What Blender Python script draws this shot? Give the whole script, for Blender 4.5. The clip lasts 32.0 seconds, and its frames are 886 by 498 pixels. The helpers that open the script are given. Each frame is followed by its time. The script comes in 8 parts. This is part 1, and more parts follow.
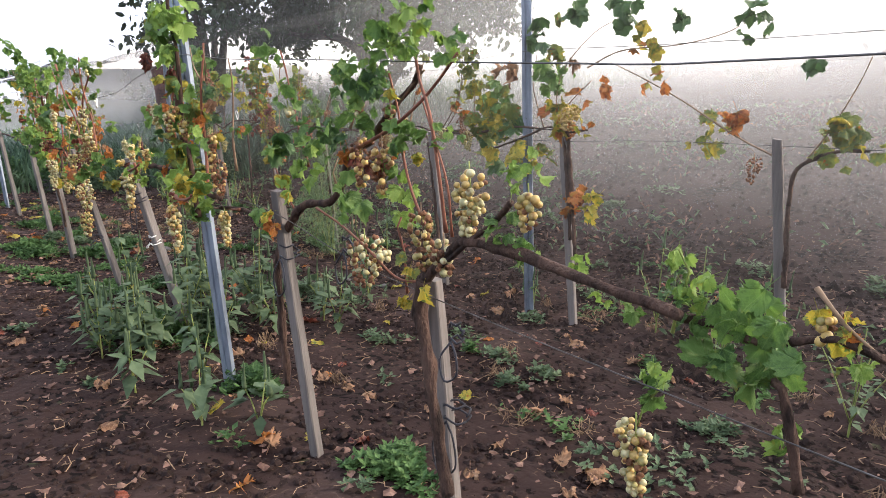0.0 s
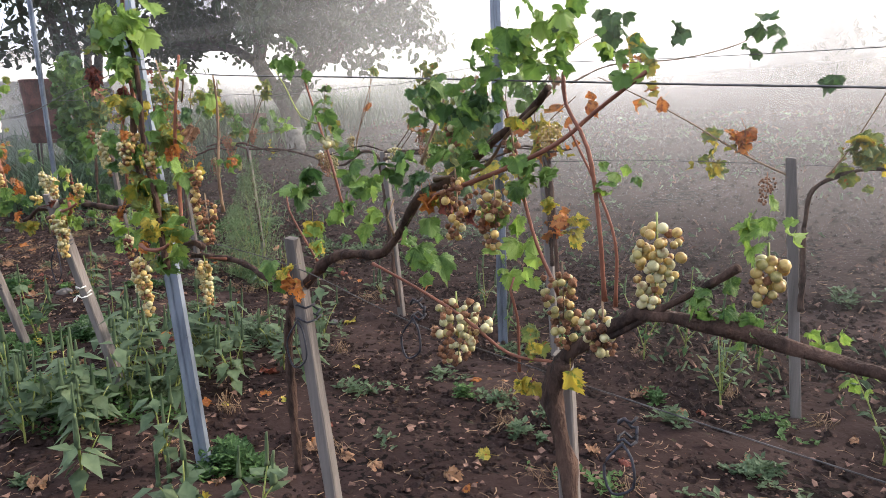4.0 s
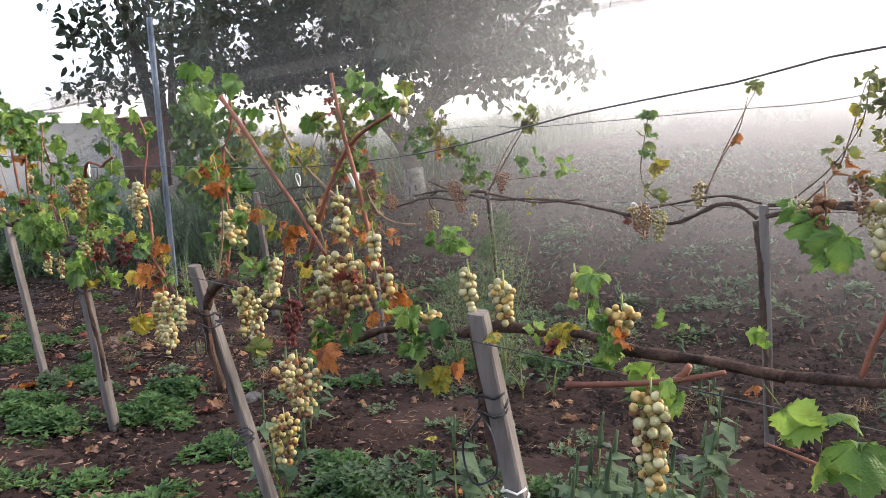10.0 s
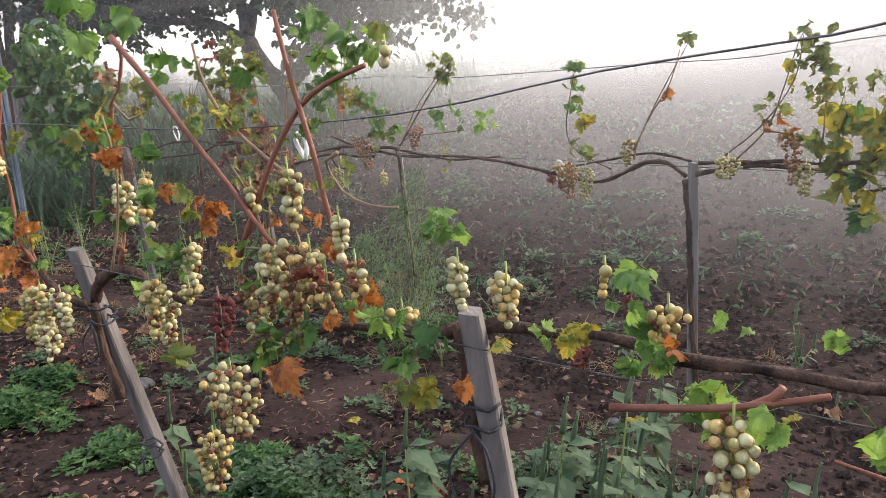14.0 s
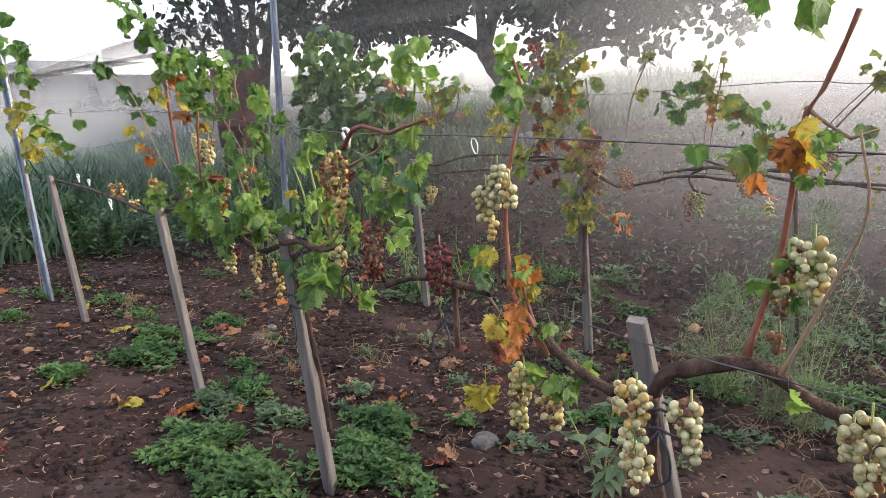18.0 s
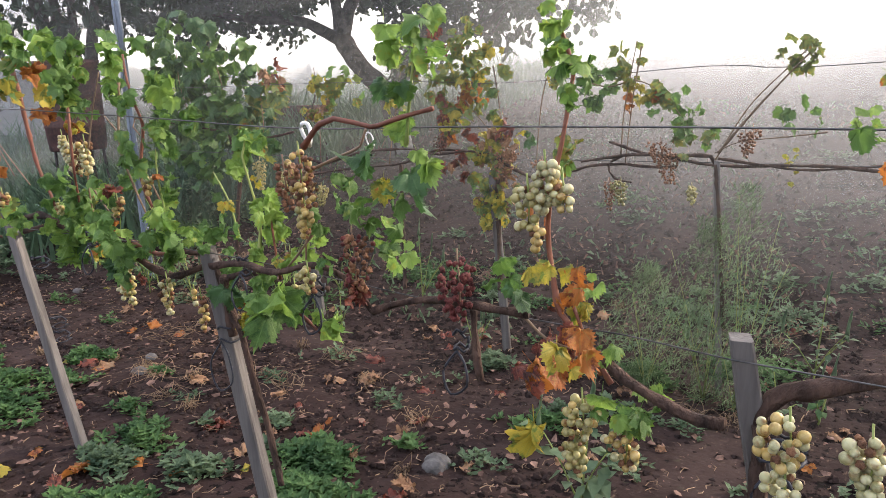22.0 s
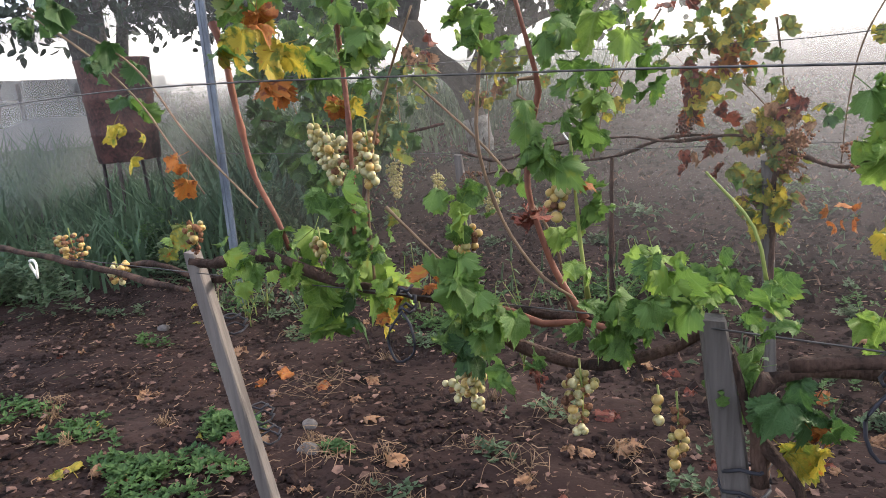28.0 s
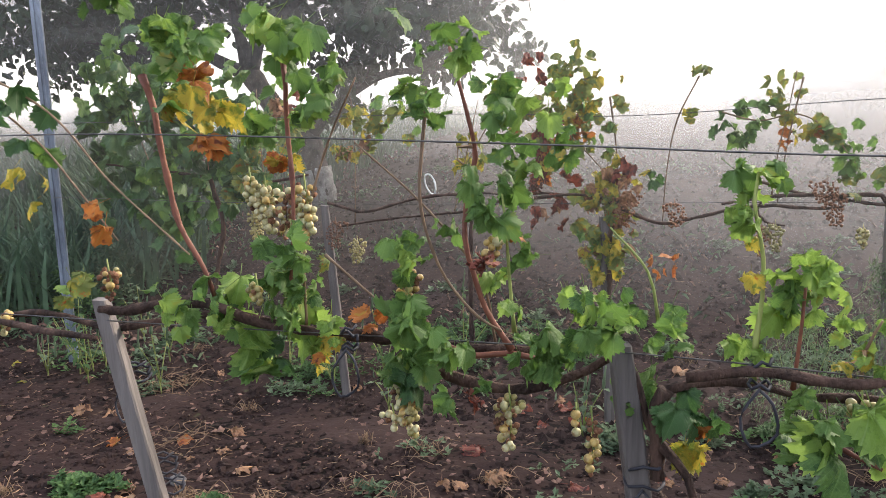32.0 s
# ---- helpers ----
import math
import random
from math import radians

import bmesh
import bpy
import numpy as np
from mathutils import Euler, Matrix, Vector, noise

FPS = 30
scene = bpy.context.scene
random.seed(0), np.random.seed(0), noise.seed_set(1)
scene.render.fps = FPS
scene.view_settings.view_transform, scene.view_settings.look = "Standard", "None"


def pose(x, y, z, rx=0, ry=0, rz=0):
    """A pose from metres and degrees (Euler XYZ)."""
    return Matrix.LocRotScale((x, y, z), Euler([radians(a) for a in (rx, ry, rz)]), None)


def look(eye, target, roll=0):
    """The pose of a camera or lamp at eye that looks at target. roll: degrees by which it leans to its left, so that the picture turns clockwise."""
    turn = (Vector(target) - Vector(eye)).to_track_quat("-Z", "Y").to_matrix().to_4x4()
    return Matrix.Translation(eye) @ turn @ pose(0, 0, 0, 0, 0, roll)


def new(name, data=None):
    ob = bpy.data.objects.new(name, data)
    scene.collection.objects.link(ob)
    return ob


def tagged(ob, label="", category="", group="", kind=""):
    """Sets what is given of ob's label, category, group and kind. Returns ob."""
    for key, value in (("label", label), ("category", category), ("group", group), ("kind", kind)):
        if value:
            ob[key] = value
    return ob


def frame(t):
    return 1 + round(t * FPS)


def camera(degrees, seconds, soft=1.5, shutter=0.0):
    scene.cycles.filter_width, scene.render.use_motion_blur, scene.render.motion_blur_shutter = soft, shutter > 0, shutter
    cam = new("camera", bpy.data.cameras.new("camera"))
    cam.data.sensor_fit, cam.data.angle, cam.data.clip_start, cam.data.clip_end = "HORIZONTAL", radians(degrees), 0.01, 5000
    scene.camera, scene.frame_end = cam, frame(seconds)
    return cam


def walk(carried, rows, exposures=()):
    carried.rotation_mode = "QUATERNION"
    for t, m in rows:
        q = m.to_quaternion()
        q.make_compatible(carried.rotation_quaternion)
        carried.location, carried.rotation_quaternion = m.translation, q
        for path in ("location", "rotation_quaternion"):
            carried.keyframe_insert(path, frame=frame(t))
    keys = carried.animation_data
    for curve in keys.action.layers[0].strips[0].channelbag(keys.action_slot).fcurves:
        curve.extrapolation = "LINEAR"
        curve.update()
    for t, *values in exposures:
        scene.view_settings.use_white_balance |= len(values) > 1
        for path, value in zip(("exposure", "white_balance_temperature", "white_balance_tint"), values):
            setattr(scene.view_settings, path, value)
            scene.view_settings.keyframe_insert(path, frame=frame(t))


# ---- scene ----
cam = camera(65.6, 32.0, 0.5)

PATH = [
    (0, (0.974, 0.324, 1.224), (-0.556, 1.528, 0.768), -1.7),
    (0.5, (0.928, 0.264, 1.237), (-0.491, 1.587, 0.751), -1.1),
    (1, (0.924, 0.217, 1.259), (-0.493, 1.561, 0.831), -2.1),
    (1.5, (0.932, 0.207, 1.254), (-0.515, 1.51, 0.798), -2.2),
    (2, (0.914, 0.173, 1.251), (-0.51, 1.506, 0.806), -1.5),
    (2.5, (0.881, 0.118, 1.259), (-0.415, 1.58, 0.827), -1.7),
    (4.5, (0.182, 0.25, 1.269), (-1.126, 1.696, 0.827), -2.1),
    (5, (0.005, 0.22, 1.29), (-1.302, 1.661, 0.825), -2.0),
    (5.5, (-0.217, 0.288, 1.273), (-1.724, 1.543, 0.881), -2.0),
    (6, (-0.374, 0.33, 1.261), (-1.917, 1.537, 0.856), -1.8),
    (6.5, (-0.592, 0.257, 1.286), (-2.014, 1.571, 0.784), -3.3),
    (7, (-0.759, 0.199, 1.313), (-2.119, 1.593, 0.86), -2.6),
    (7.5, (-0.957, 0.222, 1.292), (-2.468, 1.457, 0.856), -3.7),
    (8, (-1.128, 0.317, 1.278), (-2.671, 1.538, 0.917), -2.2),
    (8.5, (-1.223, 0.319, 1.278), (-2.665, 1.642, 0.863), -2.8),
    (9, (-1.397, 0.245, 1.308), (-2.598, 1.767, 0.819), -4.0),
    (9.5, (-1.536, 0.185, 1.313), (-2.723, 1.727, 0.851), -2.0),
    (10, (-1.746, 0.217, 1.288), (-3.122, 1.631, 0.961), -2.7),
    (10.5, (-1.916, 0.291, 1.27), (-3.3, 1.655, 0.796), -3.7),
    (11, (-2.034, 0.263, 1.283), (-3.217, 1.771, 0.708), -4.0),
    (11.5, (-2.076, 0.283, 1.309), (-3.191, 1.879, 0.85), -3.2),
    (12, (-2.075, 0.34, 1.31), (-3.185, 1.93, 0.822), -2.3),
    (12.5, (-2.081, 0.34, 1.306), (-3.188, 1.927, 0.799), -2.5),
    (13, (-2.074, 0.33, 1.306), (-3.166, 1.93, 0.809), -1.9),
    (13.5, (-2.063, 0.326, 1.308), (-3.144, 1.938, 0.825), -2.0),
    (15.5, (-2.253, 0.215, 1.317), (-3.433, 1.757, 0.84), -3.5),
    (16, (-2.501, 0.287, 1.273), (-3.89, 1.669, 0.872), -3.6),
    (16.5, (-2.653, 0.319, 1.285), (-4.153, 1.588, 0.912), -3.4),
    (17, (-2.828, 0.268, 1.284), (-4.208, 1.647, 0.846), -0.5),
    (17.5, (-3.039, 0.224, 1.301), (-4.312, 1.693, 0.832), -1.3),
    (18, (-3.167, 0.167, 1.317), (-4.604, 1.488, 0.88), -1.8),
    (18.5, (-3.378, 0.171, 1.276), (-4.958, 1.32, 0.848), -2.4),
    (19, (-3.551, 0.208, 1.272), (-5.109, 1.401, 0.886), -3.3),
    (19.5, (-3.617, 0.112, 1.282), (-4.943, 1.528, 0.793), -4.6),
    (20, (-3.628, 0.08, 1.317), (-4.875, 1.583, 0.885), -1.9),
    (20.5, (-3.62, 0.104, 1.319), (-4.865, 1.612, 0.9), -2.3),
    (21, (-3.614, 0.138, 1.311), (-4.761, 1.711, 0.855), -2.2),
    (21.5, (-3.603, 0.152, 1.309), (-4.704, 1.753, 0.833), -2.8),
    (22, (-3.604, 0.152, 1.31), (-4.701, 1.757, 0.839), -2.6),
    (22.5, (-3.599, 0.156, 1.309), (-4.696, 1.762, 0.842), -3.0),
    (23, (-3.602, 0.163, 1.315), (-4.691, 1.772, 0.84), -2.8),
    (23.5, (-3.604, 0.158, 1.32), (-4.701, 1.767, 0.866), -2.9),
    (24, (-3.643, 0.117, 1.317), (-4.69, 1.762, 0.868), -2.8),
    (24.5, (-3.72, 0.036, 1.319), (-4.74, 1.697, 0.871), -2.7),
    (25, (-3.901, 0.13, 1.278), (-5.094, 1.67, 0.828), -1.4),
    (25.5, (-4.072, 0.225, 1.3), (-5.394, 1.679, 0.929), -3.0),
    (26, (-4.22, 0.228, 1.293), (-5.511, 1.707, 0.91), -1.8),
    (26.5, (-4.453, 0.167, 1.298), (-5.508, 1.785, 0.78), -2.7),
    (28.5, (-4.967, 0.374, 1.25), (-6.061, 1.985, 0.793), -5.7),
    (29, (-4.968, 0.291, 1.268), (-5.729, 2.074, 0.778), -3.6),
    (29.5, (-4.982, 0.258, 1.281), (-5.687, 2.069, 0.811), -4.1),
    (30, (-4.965, 0.274, 1.286), (-5.62, 2.112, 0.849), -4.2),
    (30.5, (-4.955, 0.284, 1.288), (-5.59, 2.136, 0.879), -4.0),
    (31, (-4.953, 0.282, 1.284), (-5.583, 2.131, 0.852), -3.9),
    (31.5, (-4.993, 0.214, 1.301), (-5.661, 2.063, 0.933), -2.3),
    (32, (-5.044, 0.115, 1.295), (-5.692, 1.972, 0.931), -1.9),
]
walk(cam, [(t, look(e, g, r)) for t, e, g, r in PATH], exposures=[(0, 0.17), (14, 0.18), (18, 0.25), (32, 0.27)])

# ---- light ----
SUN_DIR = Vector((0.55, 0.80, 0.50)).normalized()
world = bpy.data.worlds.new("foggy_sky")
scene.world = world
world.use_nodes = True
wn, wl = world.node_tree.nodes, world.node_tree.links
wn.clear()
sky = wn.new("ShaderNodeTexSky")
sky.sky_type, sky.sun_disc = "NISHITA", False
sky.sun_elevation = math.asin(SUN_DIR.z)
sky.sun_rotation = math.atan2(SUN_DIR.x, SUN_DIR.y)
sky.dust_density, sky.air_density = 6.0, 1.6
bg1 = wn.new("ShaderNodeBackground")
bg1.inputs["Strength"].default_value = 0.09
bg2 = wn.new("ShaderNodeBackground")
bg2.inputs["Color"].default_value = (0.84, 0.90, 1.11, 1)
bg2.inputs["Strength"].default_value = 1.35
add = wn.new("ShaderNodeAddShader")
wo = wn.new("ShaderNodeOutputWorld")
wl.new(sky.outputs[0], bg1.inputs["Color"])
wl.new(bg1.outputs[0], add.inputs[0])
wl.new(bg2.outputs[0], add.inputs[1])
wl.new(add.outputs[0], wo.inputs[0])
sun_data = bpy.data.lights.new("sun", "SUN")
sun_data.energy, sun_data.angle, sun_data.color = 5.0, radians(6), (1.0, 0.88, 0.76)
sun = new("sun", sun_data)
sun.matrix_world = look((0, 0, 30), Vector((0, 0, 30)) - SUN_DIR)


# ---- materials ----
def material(name, c1, c2, scale=8.0, rough=0.8, bump=0.3, bump_scale=40.0, metal=0.0, rnd=0.0, translucent=0.0,
             stretch=(1, 1, 1), subsurface=0.0, fine=0.35, spec=0.3):
    """Two-tone noise in object space, a finer grain over it, a bump and a shift for each object."""
    m = bpy.data.materials.new(name)
    m.use_nodes = True
    n, l = m.node_tree.nodes, m.node_tree.links
    n.clear()
    out = n.new("ShaderNodeOutputMaterial")
    p = n.new("ShaderNodeBsdfPrincipled")
    tc = n.new("ShaderNodeTexCoord")
    mp = n.new("ShaderNodeMapping")
    mp.inputs["Scale"].default_value = stretch
    l.new(tc.outputs["Object"], mp.inputs[0])
    n1 = n.new("ShaderNodeTexNoise")
    n1.inputs["Scale"].default_value, n1.inputs["Detail"].default_value = scale, 6
    n2 = n.new("ShaderNodeTexNoise")
    n2.inputs["Scale"].default_value, n2.inputs["Detail"].default_value = bump_scale, 5
    l.new(mp.outputs[0], n1.inputs["Vector"])
    l.new(mp.outputs[0], n2.inputs["Vector"])
    oi = n.new("ShaderNodeObjectInfo")
    ad = n.new("ShaderNodeMath")
    ad.operation = "MULTIPLY_ADD"
    l.new(oi.outputs["Random"], ad.inputs[0])
    ad.inputs[1].default_value = rnd
    l.new(n1.outputs["Fac"], ad.inputs[2])
    ad2 = n.new("ShaderNodeMath")
    ad2.operation = "MULTIPLY_ADD"
    l.new(n2.outputs["Fac"], ad2.inputs[0])
    ad2.inputs[1].default_value = fine
    l.new(ad.outputs[0], ad2.inputs[2])
    ramp = n.new("ShaderNodeValToRGB")
    lo = 0.32 + 0.5 * fine
    ramp.color_ramp.elements[0].position, ramp.color_ramp.elements[0].color = lo, (*c1, 1)
    ramp.color_ramp.elements[1].position, ramp.color_ramp.elements[1].color = min(1, lo + 0.34 + rnd), (*c2, 1)
    l.new(ad2.outputs[0], ramp.inputs[0])
    l.new(ramp.outputs[0], p.inputs["Base Color"])
    p.inputs["Roughness"].default_value, p.inputs["Metallic"].default_value = rough, metal
    p.inputs["Specular IOR Level"].default_value = spec
    p.inputs["Subsurface Weight"].default_value = subsurface
    p.inputs["Subsurface Radius"].default_value = (0.012, 0.009, 0.004)
    p.inputs["Subsurface Scale"].default_value = 0.6
    bp = n.new("ShaderNodeBump")
    bp.inputs["Strength"].default_value, bp.inputs["Distance"].default_value = bump, 0.01
    l.new(n2.outputs["Fac"], bp.inputs["Height"])
    l.new(bp.outputs[0], p.inputs["Normal"])
    if translucent:
        tr = n.new("ShaderNodeBsdfTranslucent")
        l.new(ramp.outputs[0], tr.inputs["Color"])
        mx = n.new("ShaderNodeMixShader")
        mx.inputs[0].default_value = translucent
        l.new(p.outputs[0], mx.inputs[1])
        l.new(tr.outputs[0], mx.inputs[2])
        l.new(mx.outputs[0], out.inputs[0])
    else:
        l.new(p.outputs[0], out.inputs[0])
    return m


def soil_material():
    """Dark tilled soil: damp and dry patches, crumbs, and pale flecks of chopped straw."""
    m = material("soil", (0.0048, 0.0027, 0.0024), (0.029, 0.0168, 0.0145), 2.1, 0.95, 1.0, 26, fine=1.3, spec=0.12)
    n, l = m.node_tree.nodes, m.node_tree.links
    p = next(k for k in n if k.type == "BSDF_PRINCIPLED")
    base = p.inputs["Base Color"].links[0].from_socket
    tc = n.new("ShaderNodeTexCoord")
    last = base
    for scale, stretch, lo, colour in ((42, (1, 0.35, 1), 0.66, (0.17, 0.115, 0.075)), (55, (0.3, 1, 1), 0.67, (0.18, 0.13, 0.09)), (11, (1, 1, 1), 0.70, (0.055, 0.075, 0.03)), (0.9, (1, 1, 1), 0.56, (0.055, 0.035, 0.0300))):
        mp = n.new("ShaderNodeMapping")
        mp.inputs["Scale"].default_value = stretch
        mp.inputs["Rotation"].default_value = (0, 0, 0.4 * scale)
        l.new(tc.outputs["Object"], mp.inputs[0])
        no = n.new("ShaderNodeTexNoise")
        no.inputs["Scale"].default_value, no.inputs["Detail"].default_value = scale, 3
        l.new(mp.outputs[0], no.inputs["Vector"])
        rg = n.new("ShaderNodeMapRange")
        rg.inputs["From Min"].default_value, rg.inputs["From Max"].default_value = lo, lo + 0.05
        rg.inputs["To Max"].default_value = 0.42 if scale > 1 else 0.5
        l.new(no.outputs["Fac"], rg.inputs["Value"])
        mx = n.new("ShaderNodeMix")
        mx.data_type = "RGBA"
        l.new(rg.outputs[0], mx.inputs["Factor"])
        l.new(last, mx.inputs["A"])
        mx.inputs["B"].default_value = (*colour, 1)
        last = mx.outputs["Result"]
    l.new(last, p.inputs["Base Color"])
    return m


def repaint(m, make):
    """Puts further colour nodes between a material's two-tone ramp and its shaders."""
    n, l = m.node_tree.nodes, m.node_tree.links
    ramp = next(k for k in n if k.type == "VALTORGB")
    ends = [k.to_socket for k in ramp.outputs[0].links]
    last = make(n, l, ramp.outputs[0])
    for e in ends:
        l.new(last, e)
    return m


def overlay(n, l, last, fac, colour):
    mx = n.new("ShaderNodeMix")
    mx.data_type = "RGBA"
    l.new(fac, mx.inputs["Factor"])
    l.new(last, mx.inputs["A"])
    mx.inputs["B"].default_value = (*colour, 1)
    return mx.outputs["Result"]


def calc(n, l, op, *args, clamp=False):
    k = n.new("ShaderNodeMath")
    k.operation, k.use_clamp = op, clamp
    for i, a in enumerate(args):
        if isinstance(a, (int, float)):
            k.inputs[i].default_value = a
        else:
            l.new(a, k.inputs[i])
    return k.outputs[0]


def patches(n, l, scale, lo, soft, most, shift):
    """Blotches of noise, laid differently on every object."""
    tc, oi = n.new("ShaderNodeTexCoord"), n.new("ShaderNodeObjectInfo")
    no = n.new("ShaderNodeTexNoise")
    no.noise_dimensions = "4D"
    no.inputs["Scale"].default_value, no.inputs["Detail"].default_value = scale, 4
    l.new(tc.outputs["Object"], no.inputs["Vector"])
    l.new(calc(n, l, "MULTIPLY_ADD", oi.outputs["Random"], 90.0, shift), no.inputs["W"])
    rg = n.new("ShaderNodeMapRange")
    rg.inputs["From Min"].default_value, rg.inputs["From Max"].default_value, rg.inputs["To Max"].default_value = lo, lo + soft, most
    l.new(no.outputs["Fac"], rg.inputs["Value"])
    return rg.outputs[0]


def leaf_material(name, c1, c2, vein, spots, edge, rough=0.5, translucent=0.4):
    """A vine leaf: mottled blade, paler forked veins, discoloured blotches and a dry rim; spots and edge: (colour, threshold)."""
    m = material(name, c1, c2, 5, rough, 0.5, 26, rnd=0.5, translucent=translucent, fine=0.5, spec=0.5)

    def make(n, l, last):
        for colour, lo, scale in spots:
            last = overlay(n, l, last, patches(n, l, scale, lo, 0.07, 0.9, scale), colour)
        tc = n.new("ShaderNodeTexCoord")
        sep = n.new("ShaderNodeSeparateXYZ")
        l.new(tc.outputs["Object"], sep.inputs[0])
        x = calc(n, l, "ABSOLUTE", sep.outputs["X"])
        y = calc(n, l, "SUBTRACT", sep.outputs["Y"], 0.06)
        near = None
        for deg in (0, 46, 96):
            c, s = math.cos(radians(deg)), math.sin(radians(deg))
            d = calc(n, l, "ABSOLUTE", calc(n, l, "SUBTRACT", calc(n, l, "MULTIPLY", x, c), calc(n, l, "MULTIPLY", y, s)))
            ahead = calc(n, l, "ADD", calc(n, l, "MULTIPLY", x, s), calc(n, l, "MULTIPLY", y, c))
            d = calc(n, l, "ADD", d, calc(n, l, "MULTIPLY", calc(n, l, "LESS_THAN", ahead, 0.0), 1.0))
            near = d if near is None else calc(n, l, "MINIMUM", near, d)
        side = calc(n, l, "ABSOLUTE", calc(n, l, "SINE", calc(n, l, "MULTIPLY", calc(n, l, "SUBTRACT", y, calc(n, l, "MULTIPLY", x, 0.9)), 26.0)))
        fine = calc(n, l, "MULTIPLY", calc(n, l, "LESS_THAN", side, 0.13), 0.35)
        main = calc(n, l, "MULTIPLY", calc(n, l, "SUBTRACT", 1.0, calc(n, l, "DIVIDE", near, 0.018), clamp=True), 0.8)
        last = overlay(n, l, last, calc(n, l, "MAXIMUM", fine, main), vein)
        if edge:
            r = calc(n, l, "SQRT", calc(n, l, "ADD", calc(n, l, "MULTIPLY", x, x), calc(n, l, "POWER", calc(n, l, "ABSOLUTE", calc(n, l, "SUBTRACT", y, 0.2)), 2.0)))
            rim = calc(n, l, "MULTIPLY_ADD", r, 1.6, -0.62, clamp=True)
            last = overlay(n, l, last, calc(n, l, "MULTIPLY", rim, patches(n, l, 3.0, edge[1], 0.12, 1.0, 7.0), clamp=True), edge[0])
        return last

    return repaint(m, make)


def berry_material(name, c1, c2, stain, lo, rough=0.4):
    m = material(name, c1, c2, 2.2, rough, 0.06, 14, rnd=0.6, subsurface=0.3, spec=0.4)
    return repaint(m, lambda n, l, last: overlay(n, l, last, patches(n, l, 1.3, lo, 0.14, 0.85, 3.0), stain))


SOIL = soil_material()
CLOD = material("soil_clod", (0.009, 0.0052, 0.0046), (0.046, 0.0285, 0.0240), 9, 0.95, 0.8, 60, rnd=0.4, spec=0.15)
STAKE = material("weathered_wood", (0.062, 0.054, 0.051), (0.195, 0.172, 0.158), 22, 0.85, 0.5, 90, rnd=0.25, stretch=(1, 1, 0.06))
GALV = material("galvanised_steel", (0.11, 0.13, 0.165), (0.26, 0.30, 0.36), 9, 0.5, 0.12, 60, metal=0.55, stretch=(1, 1, 0.3))
WIRE = material("wire", (0.05, 0.05, 0.05), (0.14, 0.13, 0.125), 40, 0.5, 0.1, 60, metal=0.6)
TIE = material("dark_tie", (0.012, 0.012, 0.016), (0.04, 0.04, 0.05), 20, 0.6, 0.2, 60)
CORD = material("white_cord", (0.55, 0.54, 0.5), (0.8, 0.8, 0.76), 30, 0.7, 0.4, 120)
BARK = material("vine_bark", (0.022, 0.013, 0.010), (0.10, 0.058, 0.042), 26, 0.95, 1.0, 130, stretch=(1, 1, 0.35))
CANE = material("red_brown_cane", (0.085, 0.028, 0.019), (0.215, 0.083, 0.05), 14, 0.6, 0.3, 90, rnd=0.4)
CANE_DULL = material("dull_cane", (0.09, 0.055, 0.035), (0.24, 0.16, 0.10), 14, 0.75, 0.3, 90, rnd=0.4)
SHOOT = material("green_shoot", (0.12, 0.17, 0.035), (0.27, 0.30, 0.09), 12, 0.6, 0.2, 60, rnd=0.3)
BROWN, AMBER, RED = (0.15, 0.06, 0.025), (0.42, 0.27, 0.035), (0.38, 0.075, 0.015)
LEAF = {
    "g": leaf_material("leaf_green", (0.027, 0.082, 0.016), (0.118, 0.218, 0.046), (0.17, 0.28, 0.08), [((0.20, 0.27, 0.04), 0.62, 2.6)], (AMBER, 0.58), 0.5, 0.40),
    "l": leaf_material("leaf_light_green", (0.085, 0.185, 0.026), (0.25, 0.38, 0.075), (0.30, 0.42, 0.13), [((0.30, 0.34, 0.05), 0.60, 2.4)], (AMBER, 0.64), 0.5, 0.45),
    "d": leaf_material("leaf_dark_green", (0.013, 0.048, 0.014), (0.055, 0.125, 0.033), (0.10, 0.17, 0.06), [((0.10, 0.14, 0.03), 0.64, 2.6)], (BROWN, 0.60), 0.5, 0.32),
    "y": leaf_material("leaf_yellowing", (0.17, 0.20, 0.022), (0.46, 0.36, 0.045), (0.22, 0.27, 0.05), [((0.10, 0.16, 0.025), 0.54, 3.0), (RED, 0.64, 3.6)], (RED, 0.54), 0.55, 0.42),
    "o": leaf_material("leaf_orange", (0.22, 0.045, 0.013), (0.46, 0.16, 0.03), (0.32, 0.20, 0.05), [((0.13, 0.028, 0.014), 0.56, 3.4), (AMBER, 0.62, 2.6)], (BROWN, 0.50), 0.6, 0.38),
    "r": leaf_material("leaf_dark_red", (0.06, 0.010, 0.009), (0.21, 0.05, 0.028), (0.22, 0.09, 0.05), [((0.035, 0.012, 0.010), 0.52, 3.4)], (BROWN, 0.50), 0.65, 0.25),
    "b": leaf_material("leaf_dry_brown", (0.11, 0.048, 0.026), (0.35, 0.19, 0.10), (0.34, 0.22, 0.12), [((0.07, 0.03, 0.018), 0.54, 3.2), ((0.42, 0.27, 0.16), 0.62, 2.4)], None, 0.85, 0.18),
    "p": leaf_material("leaf_mottled_green", (0.055, 0.10, 0.022), (0.17, 0.215, 0.055), (0.20, 0.23, 0.08), [((0.30, 0.26, 0.035), 0.54, 3.0), (RED, 0.61, 3.4), (BROWN, 0.66, 4.4)], (RED, 0.55), 0.6, 0.40),
}
